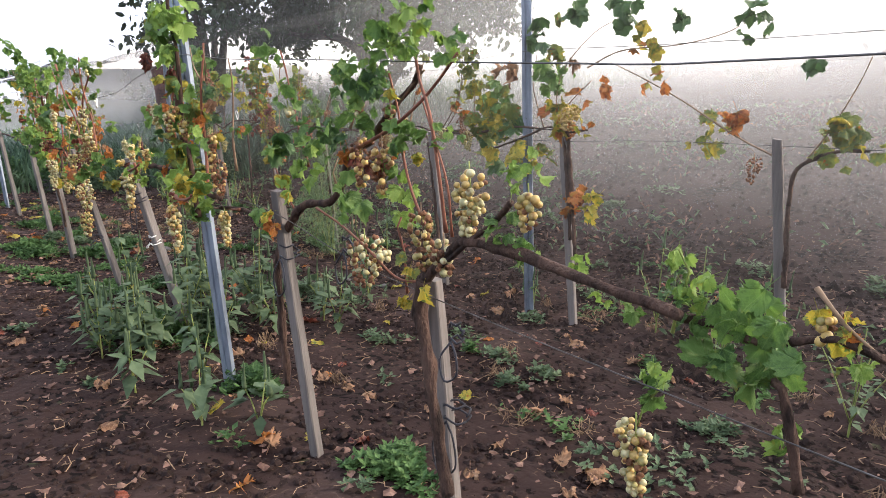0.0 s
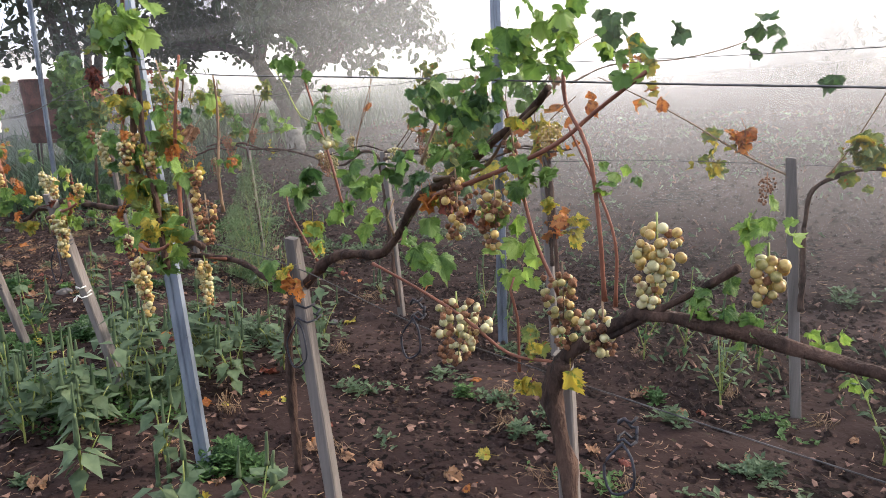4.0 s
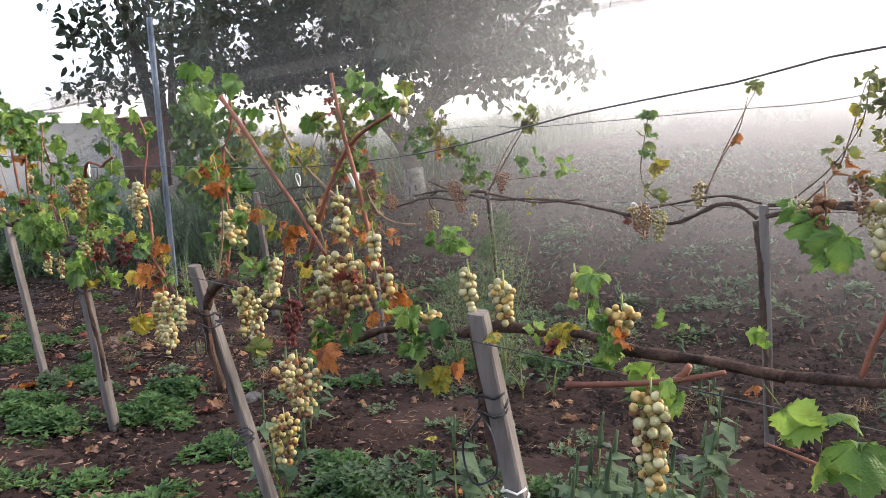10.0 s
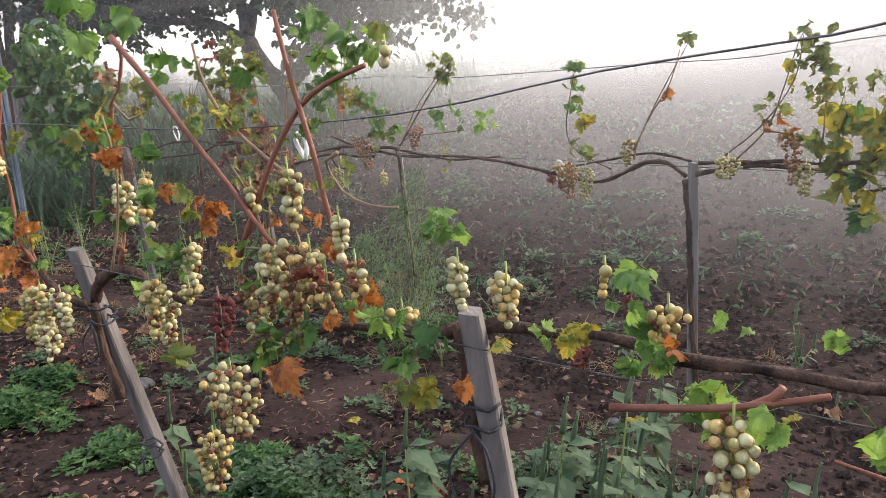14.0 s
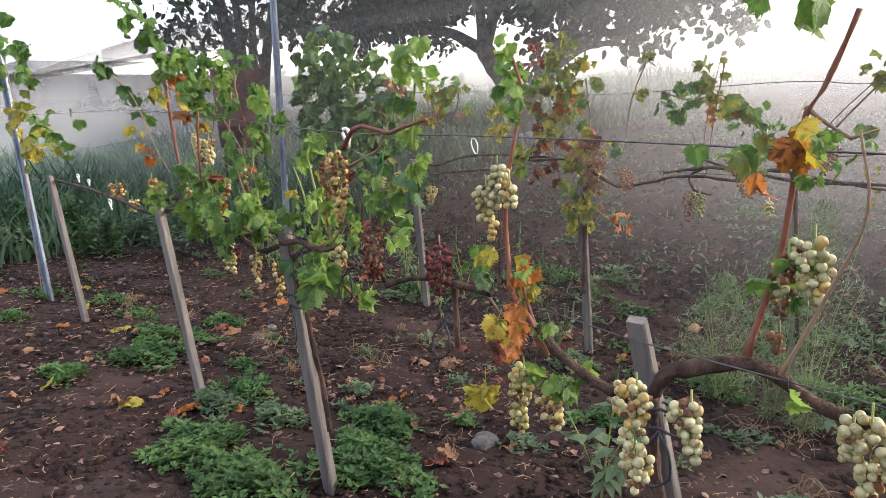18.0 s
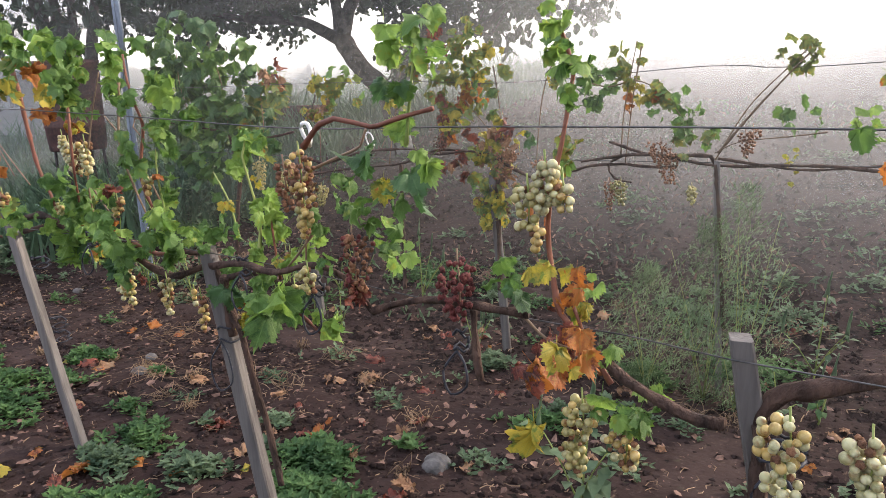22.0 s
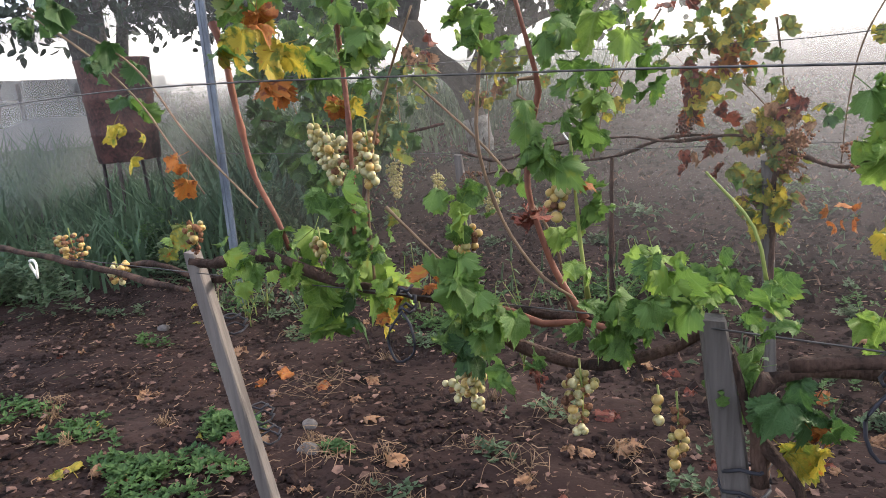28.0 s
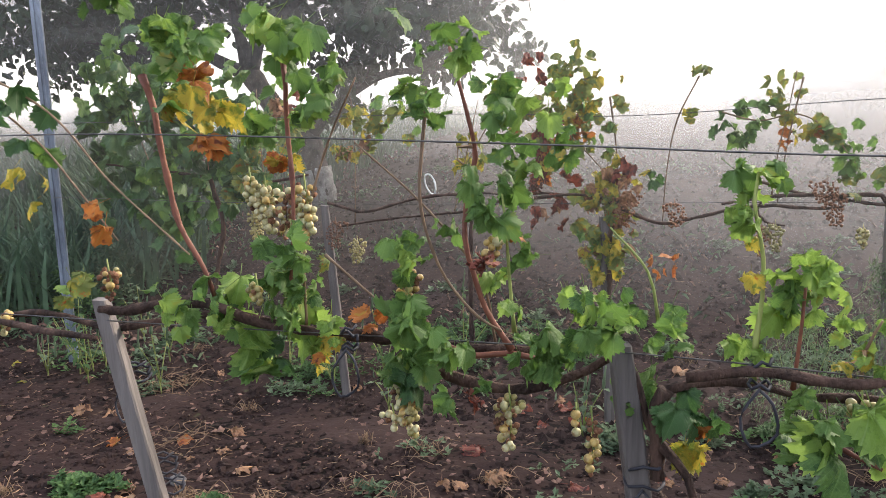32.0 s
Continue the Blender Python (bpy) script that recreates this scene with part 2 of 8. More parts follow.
BERRY = {
    "w": berry_material("ripe_grape", (0.20, 0.19, 0.080), (0.47, 0.43, 0.24), (0.22, 0.115, 0.04), 0.55),
    "a": berry_material("amber_grape", (0.23, 0.165, 0.05), (0.47, 0.335, 0.12), (0.17, 0.07, 0.024), 0.53),
    "v": berry_material("green_grape", (0.115, 0.115, 0.035), (0.34, 0.29, 0.115), (0.19, 0.11, 0.04), 0.57),
    "s": material("shrivelled_grape", (0.055, 0.025, 0.016), (0.24, 0.11, 0.055), 3, 0.7, 0.6, 9, rnd=0.6),
    "k": material("dark_red_raisin", (0.045, 0.008, 0.010), (0.15, 0.035, 0.03), 3, 0.7, 0.6, 9, rnd=0.6),
}
RUST = material("rusty_sheet", (0.032, 0.017, 0.017), (0.11, 0.046, 0.04), 5, 0.85, 0.4, 40, fine=0.6)
RUSTY_IRON = material("dark_iron", (0.02, 0.017, 0.016), (0.07, 0.055, 0.05), 12, 0.8, 0.4, 60)
TREE_BARK = material("tree_bark", (0.016, 0.013, 0.012), (0.06, 0.05, 0.045), 14, 0.95, 1.0, 60)
LIME = material("lime_wash", (0.07, 0.068, 0.066), (0.24, 0.24, 0.23), 9, 0.95, 0.7, 50)
# near-black base: the crowns' backlit darkness is put into the leaf colour
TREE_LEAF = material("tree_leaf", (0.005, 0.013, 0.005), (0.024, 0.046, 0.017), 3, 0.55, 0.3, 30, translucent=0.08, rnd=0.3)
WEED = material("weed_leaf", (0.024, 0.066, 0.019), (0.10, 0.18, 0.055), 6, 0.65, 0.3, 30, translucent=0.3)
WEED_GREY = material("grey_green_weed", (0.045, 0.08, 0.040), (0.145, 0.20, 0.105), 6, 0.65, 0.3, 30, translucent=0.3)
CRUMB = material("dry_leaf_crumbs", (0.05, 0.025, 0.019), (0.22, 0.13, 0.095), 14, 0.9, 0.3, 60)
STRAW = material("dry_straw", (0.11, 0.066, 0.040), (0.32, 0.215, 0.13), 12, 0.9, 0.3, 60)
GRASS = material("tall_grass", (0.035, 0.075, 0.042), (0.115, 0.18, 0.095), 0.7, 0.75, 0.2, 8, translucent=0.3)
FEATHER = material("feathery_weed", (0.06, 0.11, 0.045), (0.17, 0.24, 0.11), 6, 0.7, 0.2, 30, translucent=0.4)
STONE = material("stone", (0.055, 0.049, 0.046), (0.15, 0.135, 0.125), 14, 0.9, 0.5, 60)
RUBBER = material("tyre_rubber", (0.012, 0.012, 0.013), (0.035, 0.035, 0.036), 20, 0.85, 0.4, 60)
PALE_PAINT = material("pale_paint", (0.42, 0.42, 0.41), (0.66, 0.66, 0.64), 12, 0.6, 0.2, 60)


def fog_material(name, density, height, foot=0.0, start=None, through_share=0.9):
    """Thin mist: lets most light pass and scatters the rest; patchy, thinning out towards the ground."""
    m = bpy.data.materials.new(name)
    m.use_nodes = True
    n, l = m.node_tree.nodes, m.node_tree.links
    n.clear()
    out = n.new("ShaderNodeOutputMaterial")
    tc = n.new("ShaderNodeTexCoord")
    no = n.new("ShaderNodeTexNoise")
    no.inputs["Scale"].default_value, no.inputs["Detail"].default_value = 0.22, 3
    l.new(tc.outputs["Object"], no.inputs["Vector"])
    sep = n.new("ShaderNodeSeparateXYZ")
    l.new(tc.outputs["Object"], sep.inputs[0])
    up = n.new("ShaderNodeMapRange")
    up.interpolation_type = "SMOOTHSTEP"
    up.inputs["From Min"].default_value, up.inputs["From Max"].default_value = foot - 0.1, foot + 1.2
    l.new(sep.outputs["Z"], up.inputs["Value"])
    pat = n.new("ShaderNodeMapRange")
    pat.inputs["From Min"].default_value, pat.inputs["From Max"].default_value = 0.25, 0.75
    pat.inputs["To Min"].default_value, pat.inputs["To Max"].default_value = 0.75 * density, 1.25 * density
    l.new(no.outputs["Fac"], pat.inputs["Value"])
    top = n.new("ShaderNodeMapRange")
    top.interpolation_type = "SMOOTHSTEP"
    top.inputs["From Min"].default_value, top.inputs["From Max"].default_value = 0.5 * height, 0.98 * height
    top.inputs["To Min"].default_value, top.inputs["To Max"].default_value = 1.0, 0.0
    l.new(sep.outputs["Z"], top.inputs["Value"])
    both = n.new("ShaderNodeMath")
    both.operation = "MULTIPLY"
    l.new(up.outputs[0], both.inputs[0])
    l.new(top.outputs[0], both.inputs[1])
    cover = both.outputs[0]
    if start is not None:
        side = n.new("ShaderNodeMapRange")
        side.interpolation_type = "SMOOTHSTEP"
        side.inputs["From Min"].default_value, side.inputs["From Max"].default_value = start, start + 3.0
        l.new(sep.outputs["X"], side.inputs["Value"])
        thin = n.new("ShaderNodeMapRange")
        thin.inputs["From Min"].default_value, thin.inputs["From Max"].default_value = -2.5, 1.5
        thin.inputs["To Min"].default_value, thin.inputs["To Max"].default_value = 1.0, 0.5
        l.new(sep.outputs["X"], thin.inputs["Value"])
        cover = calc(n, l, "MULTIPLY", calc(n, l, "MULTIPLY", cover, side.outputs[0]), thin.outputs[0])
    mul = n.new("ShaderNodeMath")
    mul.operation, mul.use_clamp = "MULTIPLY", True
    l.new(cover, mul.inputs[0])
    l.new(pat.outputs[0], mul.inputs[1])
    tr = n.new("ShaderNodeBsdfTransparent")
    di = n.new("ShaderNodeBsdfDiffuse")
    tl = n.new("ShaderNodeBsdfTranslucent")
    for k in (di, tl):
        k.inputs["Color"].default_value = (0.93, 0.95, 0.975, 1)
    half = n.new("ShaderNodeMixShader")
    half.inputs[0].default_value = through_share
    l.new(di.outputs[0], half.inputs[1])
    l.new(tl.outputs[0], half.inputs[2])
    mx = n.new("ShaderNodeMixShader")
    l.new(mul.outputs[0], mx.inputs[0])
    l.new(tr.outputs[0], mx.inputs[1])
    l.new(half.outputs[0], mx.inputs[2])
    l.new(mx.outputs[0], out.inputs[0])
    return m


# ---- helpers for building ----
def mesh_of(name, bm, mat, smooth=True):
    me = bpy.data.meshes.new(name)
    bm.to_mesh(me)
    bm.free()
    if mat:
        me.materials.append(mat)
    if smooth:
        me.shade_smooth()
    return me


def thing(name, x, y, z, label, category, group=""):
    ob = new(name)
    ob.empty_display_size = 0.05
    ob.location = (x, y, z)
    return tagged(ob, label, category, group)


def part(name, data, parent, label="", m=None):
    """Links a mesh given in world coordinates (or posed by m) under a thing or a part, keeping its place."""
    ob = new(name, data)
    top, base = parent, Vector((0, 0, 0))
    chain = []
    while top is not None:
        chain.append(top.matrix_basis)
        top = top.parent
    w = Matrix.Identity(4)
    for c in reversed(chain):
        w = w @ c
    ob.parent = parent
    ob.matrix_basis = w.inverted() @ (m if m is not None else Matrix.Identity(4))
    if label:
        ob["label"] = label
    return ob


def smooth_line(pts, step=0.03):
    """A Catmull-Rom line through the points."""
    p = [Vector(q) for q in pts]
    p = [2 * p[0] - p[1]] + p + [2 * p[-1] - p[-2]]
    out = []
    for i in range(1, len(p) - 2):
        a, b, c, d = p[i - 1:i + 3]
        k = max(1, int((c - b).length / step))
        for j in range(k):
            t = j / k
            out.append(0.5 * ((2 * b) + (c - a) * t + (2 * a - 5 * b + 4 * c - d) * t * t + (3 * b - a - 3 * c + d) * t ** 3))
    out.append(p[-2])
    return out


def tube(bm, pts, r0, r1, sides=7, step=0.03, rough=0.0, knots=0.0, seed=0):
    """A tapered, slightly uneven tube along a smooth line; knots: swellings at the joints of a cane."""
    line = smooth_line(pts, step)
    rings, n = [], len(line)
    up = Vector((0.31, 0.22, 0.92))
    run = 0.0
    for i, q in enumerate(line):
        d = (line[min(i + 1, n - 1)] - line[max(i - 1, 0)]).normalized()
        s = d.cross(up)
        if s.length < 1e-3:
            s = d.cross(Vector((1, 0, 0)))
        s.normalize()
        u = s.cross(d)
        if i:
            run += (q - line[i - 1]).length
        r = r0 + (r1 - r0) * i / max(1, n - 1)
        if knots:
            r *= 1 + knots * max(0.0, math.cos(run * 2 * math.pi / 0.075)) ** 10
        if rough > 0.3:
            r *= 1 + 0.45 * noise.noise(Vector((q.x * 13, q.y * 13, q.z * 13 + seed)))
            q = q + Vector((noise.noise(q * 9), noise.noise(q * 9 + Vector((5, 0, 0))), noise.noise(q * 9 + Vector((0, 7, 0))))) * r * 0.55
        ring = []
        for k in range(sides):
            a = 2 * math.pi * k / sides
            rr = r * (1 + rough * noise.noise(Vector((q.x * 31 + 3 * math.cos(a), q.y * 31 + 3 * math.sin(a) + seed, q.z * 31))))
            ring.append(bm.verts.new(q + (s * math.cos(a) + u * math.sin(a)) * rr))
        rings.append(ring)
    for a, b in zip(rings, rings[1:]):
        for k in range(sides):
            bm.faces.new((a[k], a[(k + 1) % sides], b[(k + 1) % sides], b[k]))
    bm.faces.new(list(reversed(rings[0])))
    bm.faces.new(rings[-1])
    return bm


def tube_mesh(name, pts, r0, r1, mat, sides=7, step=0.03, rough=0.0, knots=0.0):
    return mesh_of(name, tube(bmesh.new(), pts, r0, r1, sides, step, rough, knots), mat)


def ground_z(x, y):
    """The lie of the land: it falls away gently under the rows and climbs behind them."""
    z = -0.0875 * (min(y, 3.0) - 1.3)
    if y > 3.0:
        v = y - 3.0
        rise = max(0.2, min(1.0, (x + 16 + 1.1 * v) / (8 + 0.6 * v)))
        z += rise * (0.052 * v * v if v < 2 else 0.208 + 0.19 * (v - 2) if v < 5 else 0.778 + 1.7 * (1 - math.exp(-(v - 5) / 14.0)))
    if y < -0.6:
        z += 0.04 * (y + 0.6)
    return z


# ---- leaves and berries ----
LOBES = [(0, 1.0), (15, 0.86), (30, 0.73), (42, 0.84), (53, 0.92), (66, 0.80), (79, 0.68), (92, 0.75), (106, 0.80), (124, 0.68), (142, 0.60), (158, 0.46), (172, 0.12)]


def lobe(deg):
    for (a, p), (b, q) in zip(LOBES, LOBES[1:]):
        if deg <= b:
            return p + (q - p) * (deg - a) / (b - a)
    return LOBES[-1][1]


def leaf_mesh(name, mat, seed, curl, fold, dry=0.0):
    """A five-lobed vine leaf, one unit from stalk to tip, toothed, folded along its midrib and curled."""
    rng = random.Random(seed)
    rim = []
    for side in (1, -1):
        pts = []
        for k in range(25):
            ang = radians(172 * k / 24)
            rr = lobe(172 * k / 24) * (1 + rng.uniform(-0.08, 0.06) + (0.07 if k % 2 == 0 else -0.07)) * 0.60
            pts.append((side * math.sin(ang) * rr * 1.06, math.cos(ang) * rr + 0.30))
        rim.append(pts if side == 1 else pts[1:])
    outline = list(reversed(rim[1])) + rim[0]
    bm = bmesh.new()
    rows = []
    for k in (0.0, 0.36, 0.72, 1.0):
        row = []
        for (x, y) in outline:
            cx, cy = x * k, 0.06 + (y - 0.06) * k
            z = fold * abs(cx) - curl * (cx * cx + (cy - 0.25) ** 2) + 0.22 * k * noise.noise(Vector((cx * 3.5 + 2 * seed, cy * 3.5, 0.3))) - 0.05 * k * math.cos(5.0 * math.atan2(cx, cy - 0.06))
            z += dry * 0.22 * k * noise.noise(Vector((cx * 3.1 + seed, cy * 3.1, seed * 0.7)))
            row.append((cx * (1 - 0.22 * dry), cy, z))
            if k == 0.0:
                break
        rows.append([bm.verts.new(v) for v in row])
    c = rows[0][0]
    n = len(outline)
    for i in range(n - 1):
        bm.faces.new((c, rows[1][i + 1], rows[1][i]))
        for a, b in zip(rows[1:], rows[2:]):
            bm.faces.new((a[i], a[i + 1], b[i + 1], b[i]))
    # stalk
    ring0, ring1 = [], []
    for k in range(3):
        t = 2 * math.pi * k / 3
        ring0.append(bm.verts.new((0.012 * math.cos(t), 0.06 + 0.012 * math.sin(t), 0.0)))
        ring1.append(bm.verts.new((0.012 * math.cos(t), -0.42, -0.16 + 0.012 * math.sin(t))))
    for k in range(3):
        bm.faces.new((ring0[k], ring0[(k + 1) % 3], ring1[(k + 1) % 3], ring1[k]))
    return mesh_of(name, bm, mat)


LEAF_MESHES = {}
for code, mat in LEAF.items():
    dry = {"o": 0.5, "r": 1.3, "b": 1.5}.get(code, 0.1)
    LEAF_MESHES[code] = [leaf_mesh("vine_leaf", mat, 7 * i + 3, (0.25, 0.7, -0.35, 1.1, 0.5, 1.4)[i], (0.05, 0.4, 0.15, 0.6, -0.35, 0.25)[i], dry) for i in range(6)]


def berry_mesh(name, mat, seed, shrink=0.0):
    bm = bmesh.new()
    bmesh.ops.create_uvsphere(bm, u_segments=10, v_segments=8, radius=0.5)
    for v in bm.verts:
        k = 1 + shrink * noise.noise(v.co * 4 + Vector((seed, 0, 0)))
        v.co = Vector((v.co.x * k, v.co.y * k, v.co.z * k * (1.06 - 0.25 * shrink)))
    return mesh_of(name, bm, mat)


BERRY_MESHES = {k: [berry_mesh("grape", m, i * 3.3, {"s": 0.55, "k": 0.75}.get(k, 0.03)) for i in range(3)] for k, m in BERRY.items()}
leaf_rng = random.Random(5)
LEAF_NAMES = {"g": "green vine leaf", "l": "light green young vine leaf", "d": "dark green vine leaf", "y": "yellowing vine leaf",
              "o": "orange autumn vine leaf", "r": "dark red withered vine leaf", "b": "dry brown vine leaf", "p": "dull green vine leaf"}


def leaf(parent, x, y, z, size, code, face=None, spin=None):
    """One leaf of the given length; it turns its upper face towards the path and the sky."""
    r = leaf_rng
    if face is None:
        face = Vector((r.gauss(0, 0.6), r.uniform(-1.1, 0.45), r.uniform(-0.35, 1.0)))
    face = Vector(face).normalized()
    tip = Vector((r.uniform(-0.8, 0.8), r.uniform(-0.4, 0.3), -0.75 if spin is None else spin))
    tip = (tip - face * tip.dot(face)).normalized()
    side = tip.cross(face)
    m = Matrix((side, tip, face)).transposed().to_4x4()
    m.translation = Vector((x, y, z)) - tip * size * 0.3
    m = m @ Matrix.Scale(size, 4)
    return part("leaf", r.choice(LEAF_MESHES[code]), parent, LEAF_NAMES[code], m)


def leaves(parent, x, y, z, spread, count, size, codes, tall=1.0):
    """A loose cluster of leaves round a place on a shoot."""
    r = leaf_rng
    many, wide = (1.5, 1.1) if y < 2.5 else (3.0, 1.6)
    for i in range(round(count * many)):
        a, k = r.uniform(0, 2 * math.pi), wide * math.sqrt(r.random())
        leaf(parent, x + spread * k * math.cos(a), y + r.uniform(-0.6, 0.6) * min(spread, 0.09), z + spread * tall * k * math.sin(a),
             size * r.uniform(0.42, 0.98), r.choice(codes))


bunch_rng = random.Random(11)


def bunch(parent, x, y, z, length, width, code, size=0.0158, label="", joined=False):
    """A hanging bunch with its top at (x, y, z): a stalk and single grapes packed round it, wider at the shoulders."""
    r = bunch_rng
    width *= 1.12
    ob = part("grape_bunch", tube_mesh("rachis", [(x, y, z + 0.022), (x + 0.004, y, z - length * 0.4), (x, y + 0.003, z - length * 0.9)], 0.0018, 0.0012,
                                       SHOOT if code[0] in "wav" else CANE_DULL, 4, 0.04), parent, label or {
        "w": "bunch of pale ripe white grapes", "a": "bunch of amber ripe grapes", "v": "bunch of dull green grapes",
        "s": "shrivelled brown bunch of grapes", "k": "dark red dried bunch of grapes"}[code[0]])
    placed, wob = [], r.uniform(0, 60)
    want = min(105, int(2.2 * length * width / (size * size) * 0.62) + 4)
    many = bmesh.new() if joined else None
    tries = 0
    while len(placed) < want and tries < want * 14:
        tries += 1
        u = r.random() ** 0.9
        half = width * 0.5 * min(1.0, 0.5 + u * 4) * (1.0 - 0.52 * u ** 1.6)
        a = r.uniform(0, 2 * math.pi)
        half *= 1.08 + 0.38 * noise.noise(Vector((2.0 * u + wob, 1.3 * math.cos(a), 1.3 * math.sin(a))))
        k = max(0.0, half - size * 0.5) * math.sqrt(r.uniform(0.25, 1))
        q = Vector((x + k * math.cos(a) + 0.10 * width * math.sin(3.2 * u + wob), y + 0.8 * k * math.sin(a), z - u * length))
        s = size * r.uniform(0.72, 1.18)
        if all((q - p).length > 0.37 * (s + t) for p, t in placed):
            placed.append((q, s))
            c = r.choice(code)
            if c in "wav" and r.random() < 0.30:
                c = r.choice("wavss")
            if c in "sk":
                s *= r.uniform(0.55, 0.9)
            if joined:
                bmesh.ops.create_uvsphere(many, u_segments=8, v_segments=6, radius=s * 0.5, matrix=Matrix.Translation(q))
                continue
            part("grape", r.choice(BERRY_MESHES[c]), ob, "", Matrix.Translation(q) @ Euler((r.random() * 3, r.random() * 3, 0)).to_matrix().to_4x4() @ Matrix.Scale(s, 4))
    if joined:
        many.from_mesh(ob.data)
        ob.data = mesh_of("grape_bunch", many, BERRY[code[0]])
    return ob


def cane(parent, pts, r0=0.0055, r1=0.003, kind="cane"):
    mat = {"cane": CANE, "dull_cane": CANE_DULL, "green_shoot": SHOOT, "arm": BARK, "trunk": BARK}[kind]
    if kind not in ("arm", "trunk"):
        r0, r1 = r0 * 0.62, r1 * 0.62
    else:
        r0, r1 = r0 * 0.88, r1 * 0.88
    rough = 0.5 if kind in ("arm", "trunk") else 0.06
    return part(kind, tube_mesh(kind, pts, r0, r1, mat, 9 if kind in ("arm", "trunk") else 6, 0.025, rough, 0 if kind in ("arm", "trunk") else 0.35), parent)


def vine(x, y, label, group="vines of the near row"):
    return thing("grape_vine", x, y, ground_z(x, y), label, "grape vine", group)


def stake(base, top, w=0.036, group="stakes of the near row", label="weathered grey square wooden vine stake in the soil", mat=None, d=None):
    """A square sawn stake driven into the soil; chamfered head, slightly twisted."""
    base, top = Vector(base), Vector(top)
    axis = (top - base).normalized()
    base = base - axis * 0.12
    side = Vector((0.94, 0.34, 0)).normalized()
    side = (side - axis * side.dot(axis)).normalized()
    deep = axis.cross(side)
    bm = bmesh.new()
    rings = []
    n = 9
    length = (top - base).length
    for i in range(n + 1):
        c = base + axis * (length * i / n)
        k = 1.0 if i < n else 0.86
        ring = []
        for sx, sy in ((-1, -0.8), (-0.8, -1), (0.8, -1), (1, -0.8), (1, 0.8), (0.8, 1), (-0.8, 1), (-1, 0.8)):
            j = 1 + 0.05 * noise.noise(Vector((c.x * 9 + sx, c.y * 9 + sy, c.z * 7)))
            ring.append(bm.verts.new(c + side * sx * w * 0.5 * k * j + deep * sy * (d or w) * 0.5 * k * j + (axis * -0.006 if i == n and sx > 0 else Vector())))
        rings.append(ring)
    for a, b in zip(rings, rings[1:]):
        for k in range(8):
            bm.faces.new((a[k], a[(k + 1) % 8], b[(k + 1) % 8], b[k]))
    bm.faces.new(rings[-1])
    bm.faces.new(list(reversed(rings[0])))
    bmesh.ops.recalc_face_normals(bm, faces=bm.faces)
    ob = new("wooden_stake", mesh_of("wooden_stake", bm, mat or STAKE, False))
    return tagged(ob, label, "stake", group)


def metal_post(base, top, group, label, w=0.045):
    """A galvanised channel-section post: a web with two flanges turned back, and a row of wire hooks."""
    base, top = Vector(base), Vector(top)
    axis = (top - base).normalized()
    side = Vector((0.86, 0.5, 0)).normalized()
    side = (side - axis * side.dot(axis)).normalized()
    deep = axis.cross(side)
    root = thing("metal_post", *base, label, "post", group)
    b0 = base - axis * 0.15
    prof = [(-0.5, 0.42), (-0.5, 0), (-0.16, 0), (-0.10, 0.14), (0.10, 0.14), (0.16, 0), (0.5, 0), (0.5, 0.42), (0.44, 0.42), (0.44, 0.06), (0.2, 0.06),
            (0.14, 0.2), (-0.14, 0.2), (-0.2, 0.06), (-0.44, 0.06), (-0.44, 0.42)]
    bm = bmesh.new()
    rings = [[bm.verts.new(c + side * px * w + deep * py * w) for px, py in prof] for c in (b0, top)]
    for k in range(len(prof)):
        j = (k + 1) % len(prof)
        bm.faces.new((rings[0][k], rings[0][j], rings[1][j], rings[1][k]))
    bm.faces.new(rings[1])
    bmesh.ops.recalc_face_normals(bm, faces=bm.faces)
    part("channel", mesh_of("channel", bm, GALV, False), root)
    length = (top - base).length
    for i in range(int(length / 0.2)):
        c = base + axis * (0.3 + i * 0.2) - deep * 0.002
        if (c - base).length < length - 0.03:
            part("hook", tube_mesh("hook", [c + side * w * 0.45, c + side * w * 0.62 - deep * 0.004, c + side * w * 0.6 + axis * 0.012], 0.0022, 0.0016, GALV, 5, 0.02), root)
    return root


def wire(name, pts, r, label, group="trellis wires", mat=None):
    return tagged(new(name, tube_mesh(name, pts, r, r, mat or WIRE, 5, 0.12)), label, "wire", group)


def tie(x, y, z, r, label, mat=None, drop=0.0, tilt=0.3):
    """A ring of cord or rubber round a stake or wire, with a loop that hangs down."""
    pts = [(x + r * math.cos(a), y + r * math.sin(a) * 0.95, z + 0.006 * math.sin(3 * a)) for a in [i * math.pi / 4 for i in range(9)]]
    bm = tube(bmesh.new(), pts, 0.0028, 0.0028, 5, 0.012)
    tube(bm, [(p[0], p[1], p[2] + 0.012 + 0.004 * i % 3) for i, p in enumerate(pts)], 0.003, 0.003, 5, 0.012)
    if drop:
        y2 = y - r
        tube(bm, [(x, y2, z), (x - drop * tilt, y2 - 0.012, z - drop * 0.5), (x - drop * 0.12, y2 - 0.014, z - drop), (x + drop * 0.28, y2 - 0.01, z - drop * 0.75),
                  (x + drop * 0.2, y2 - 0.004, z - drop * 0.25), (x, y2, z - 0.004)], 0.0026, 0.0026, 5, 0.012)
    return tagged(new("vine_tie", mesh_of("vine_tie", bm, mat or TIE)), label, "tie", "vine ties")


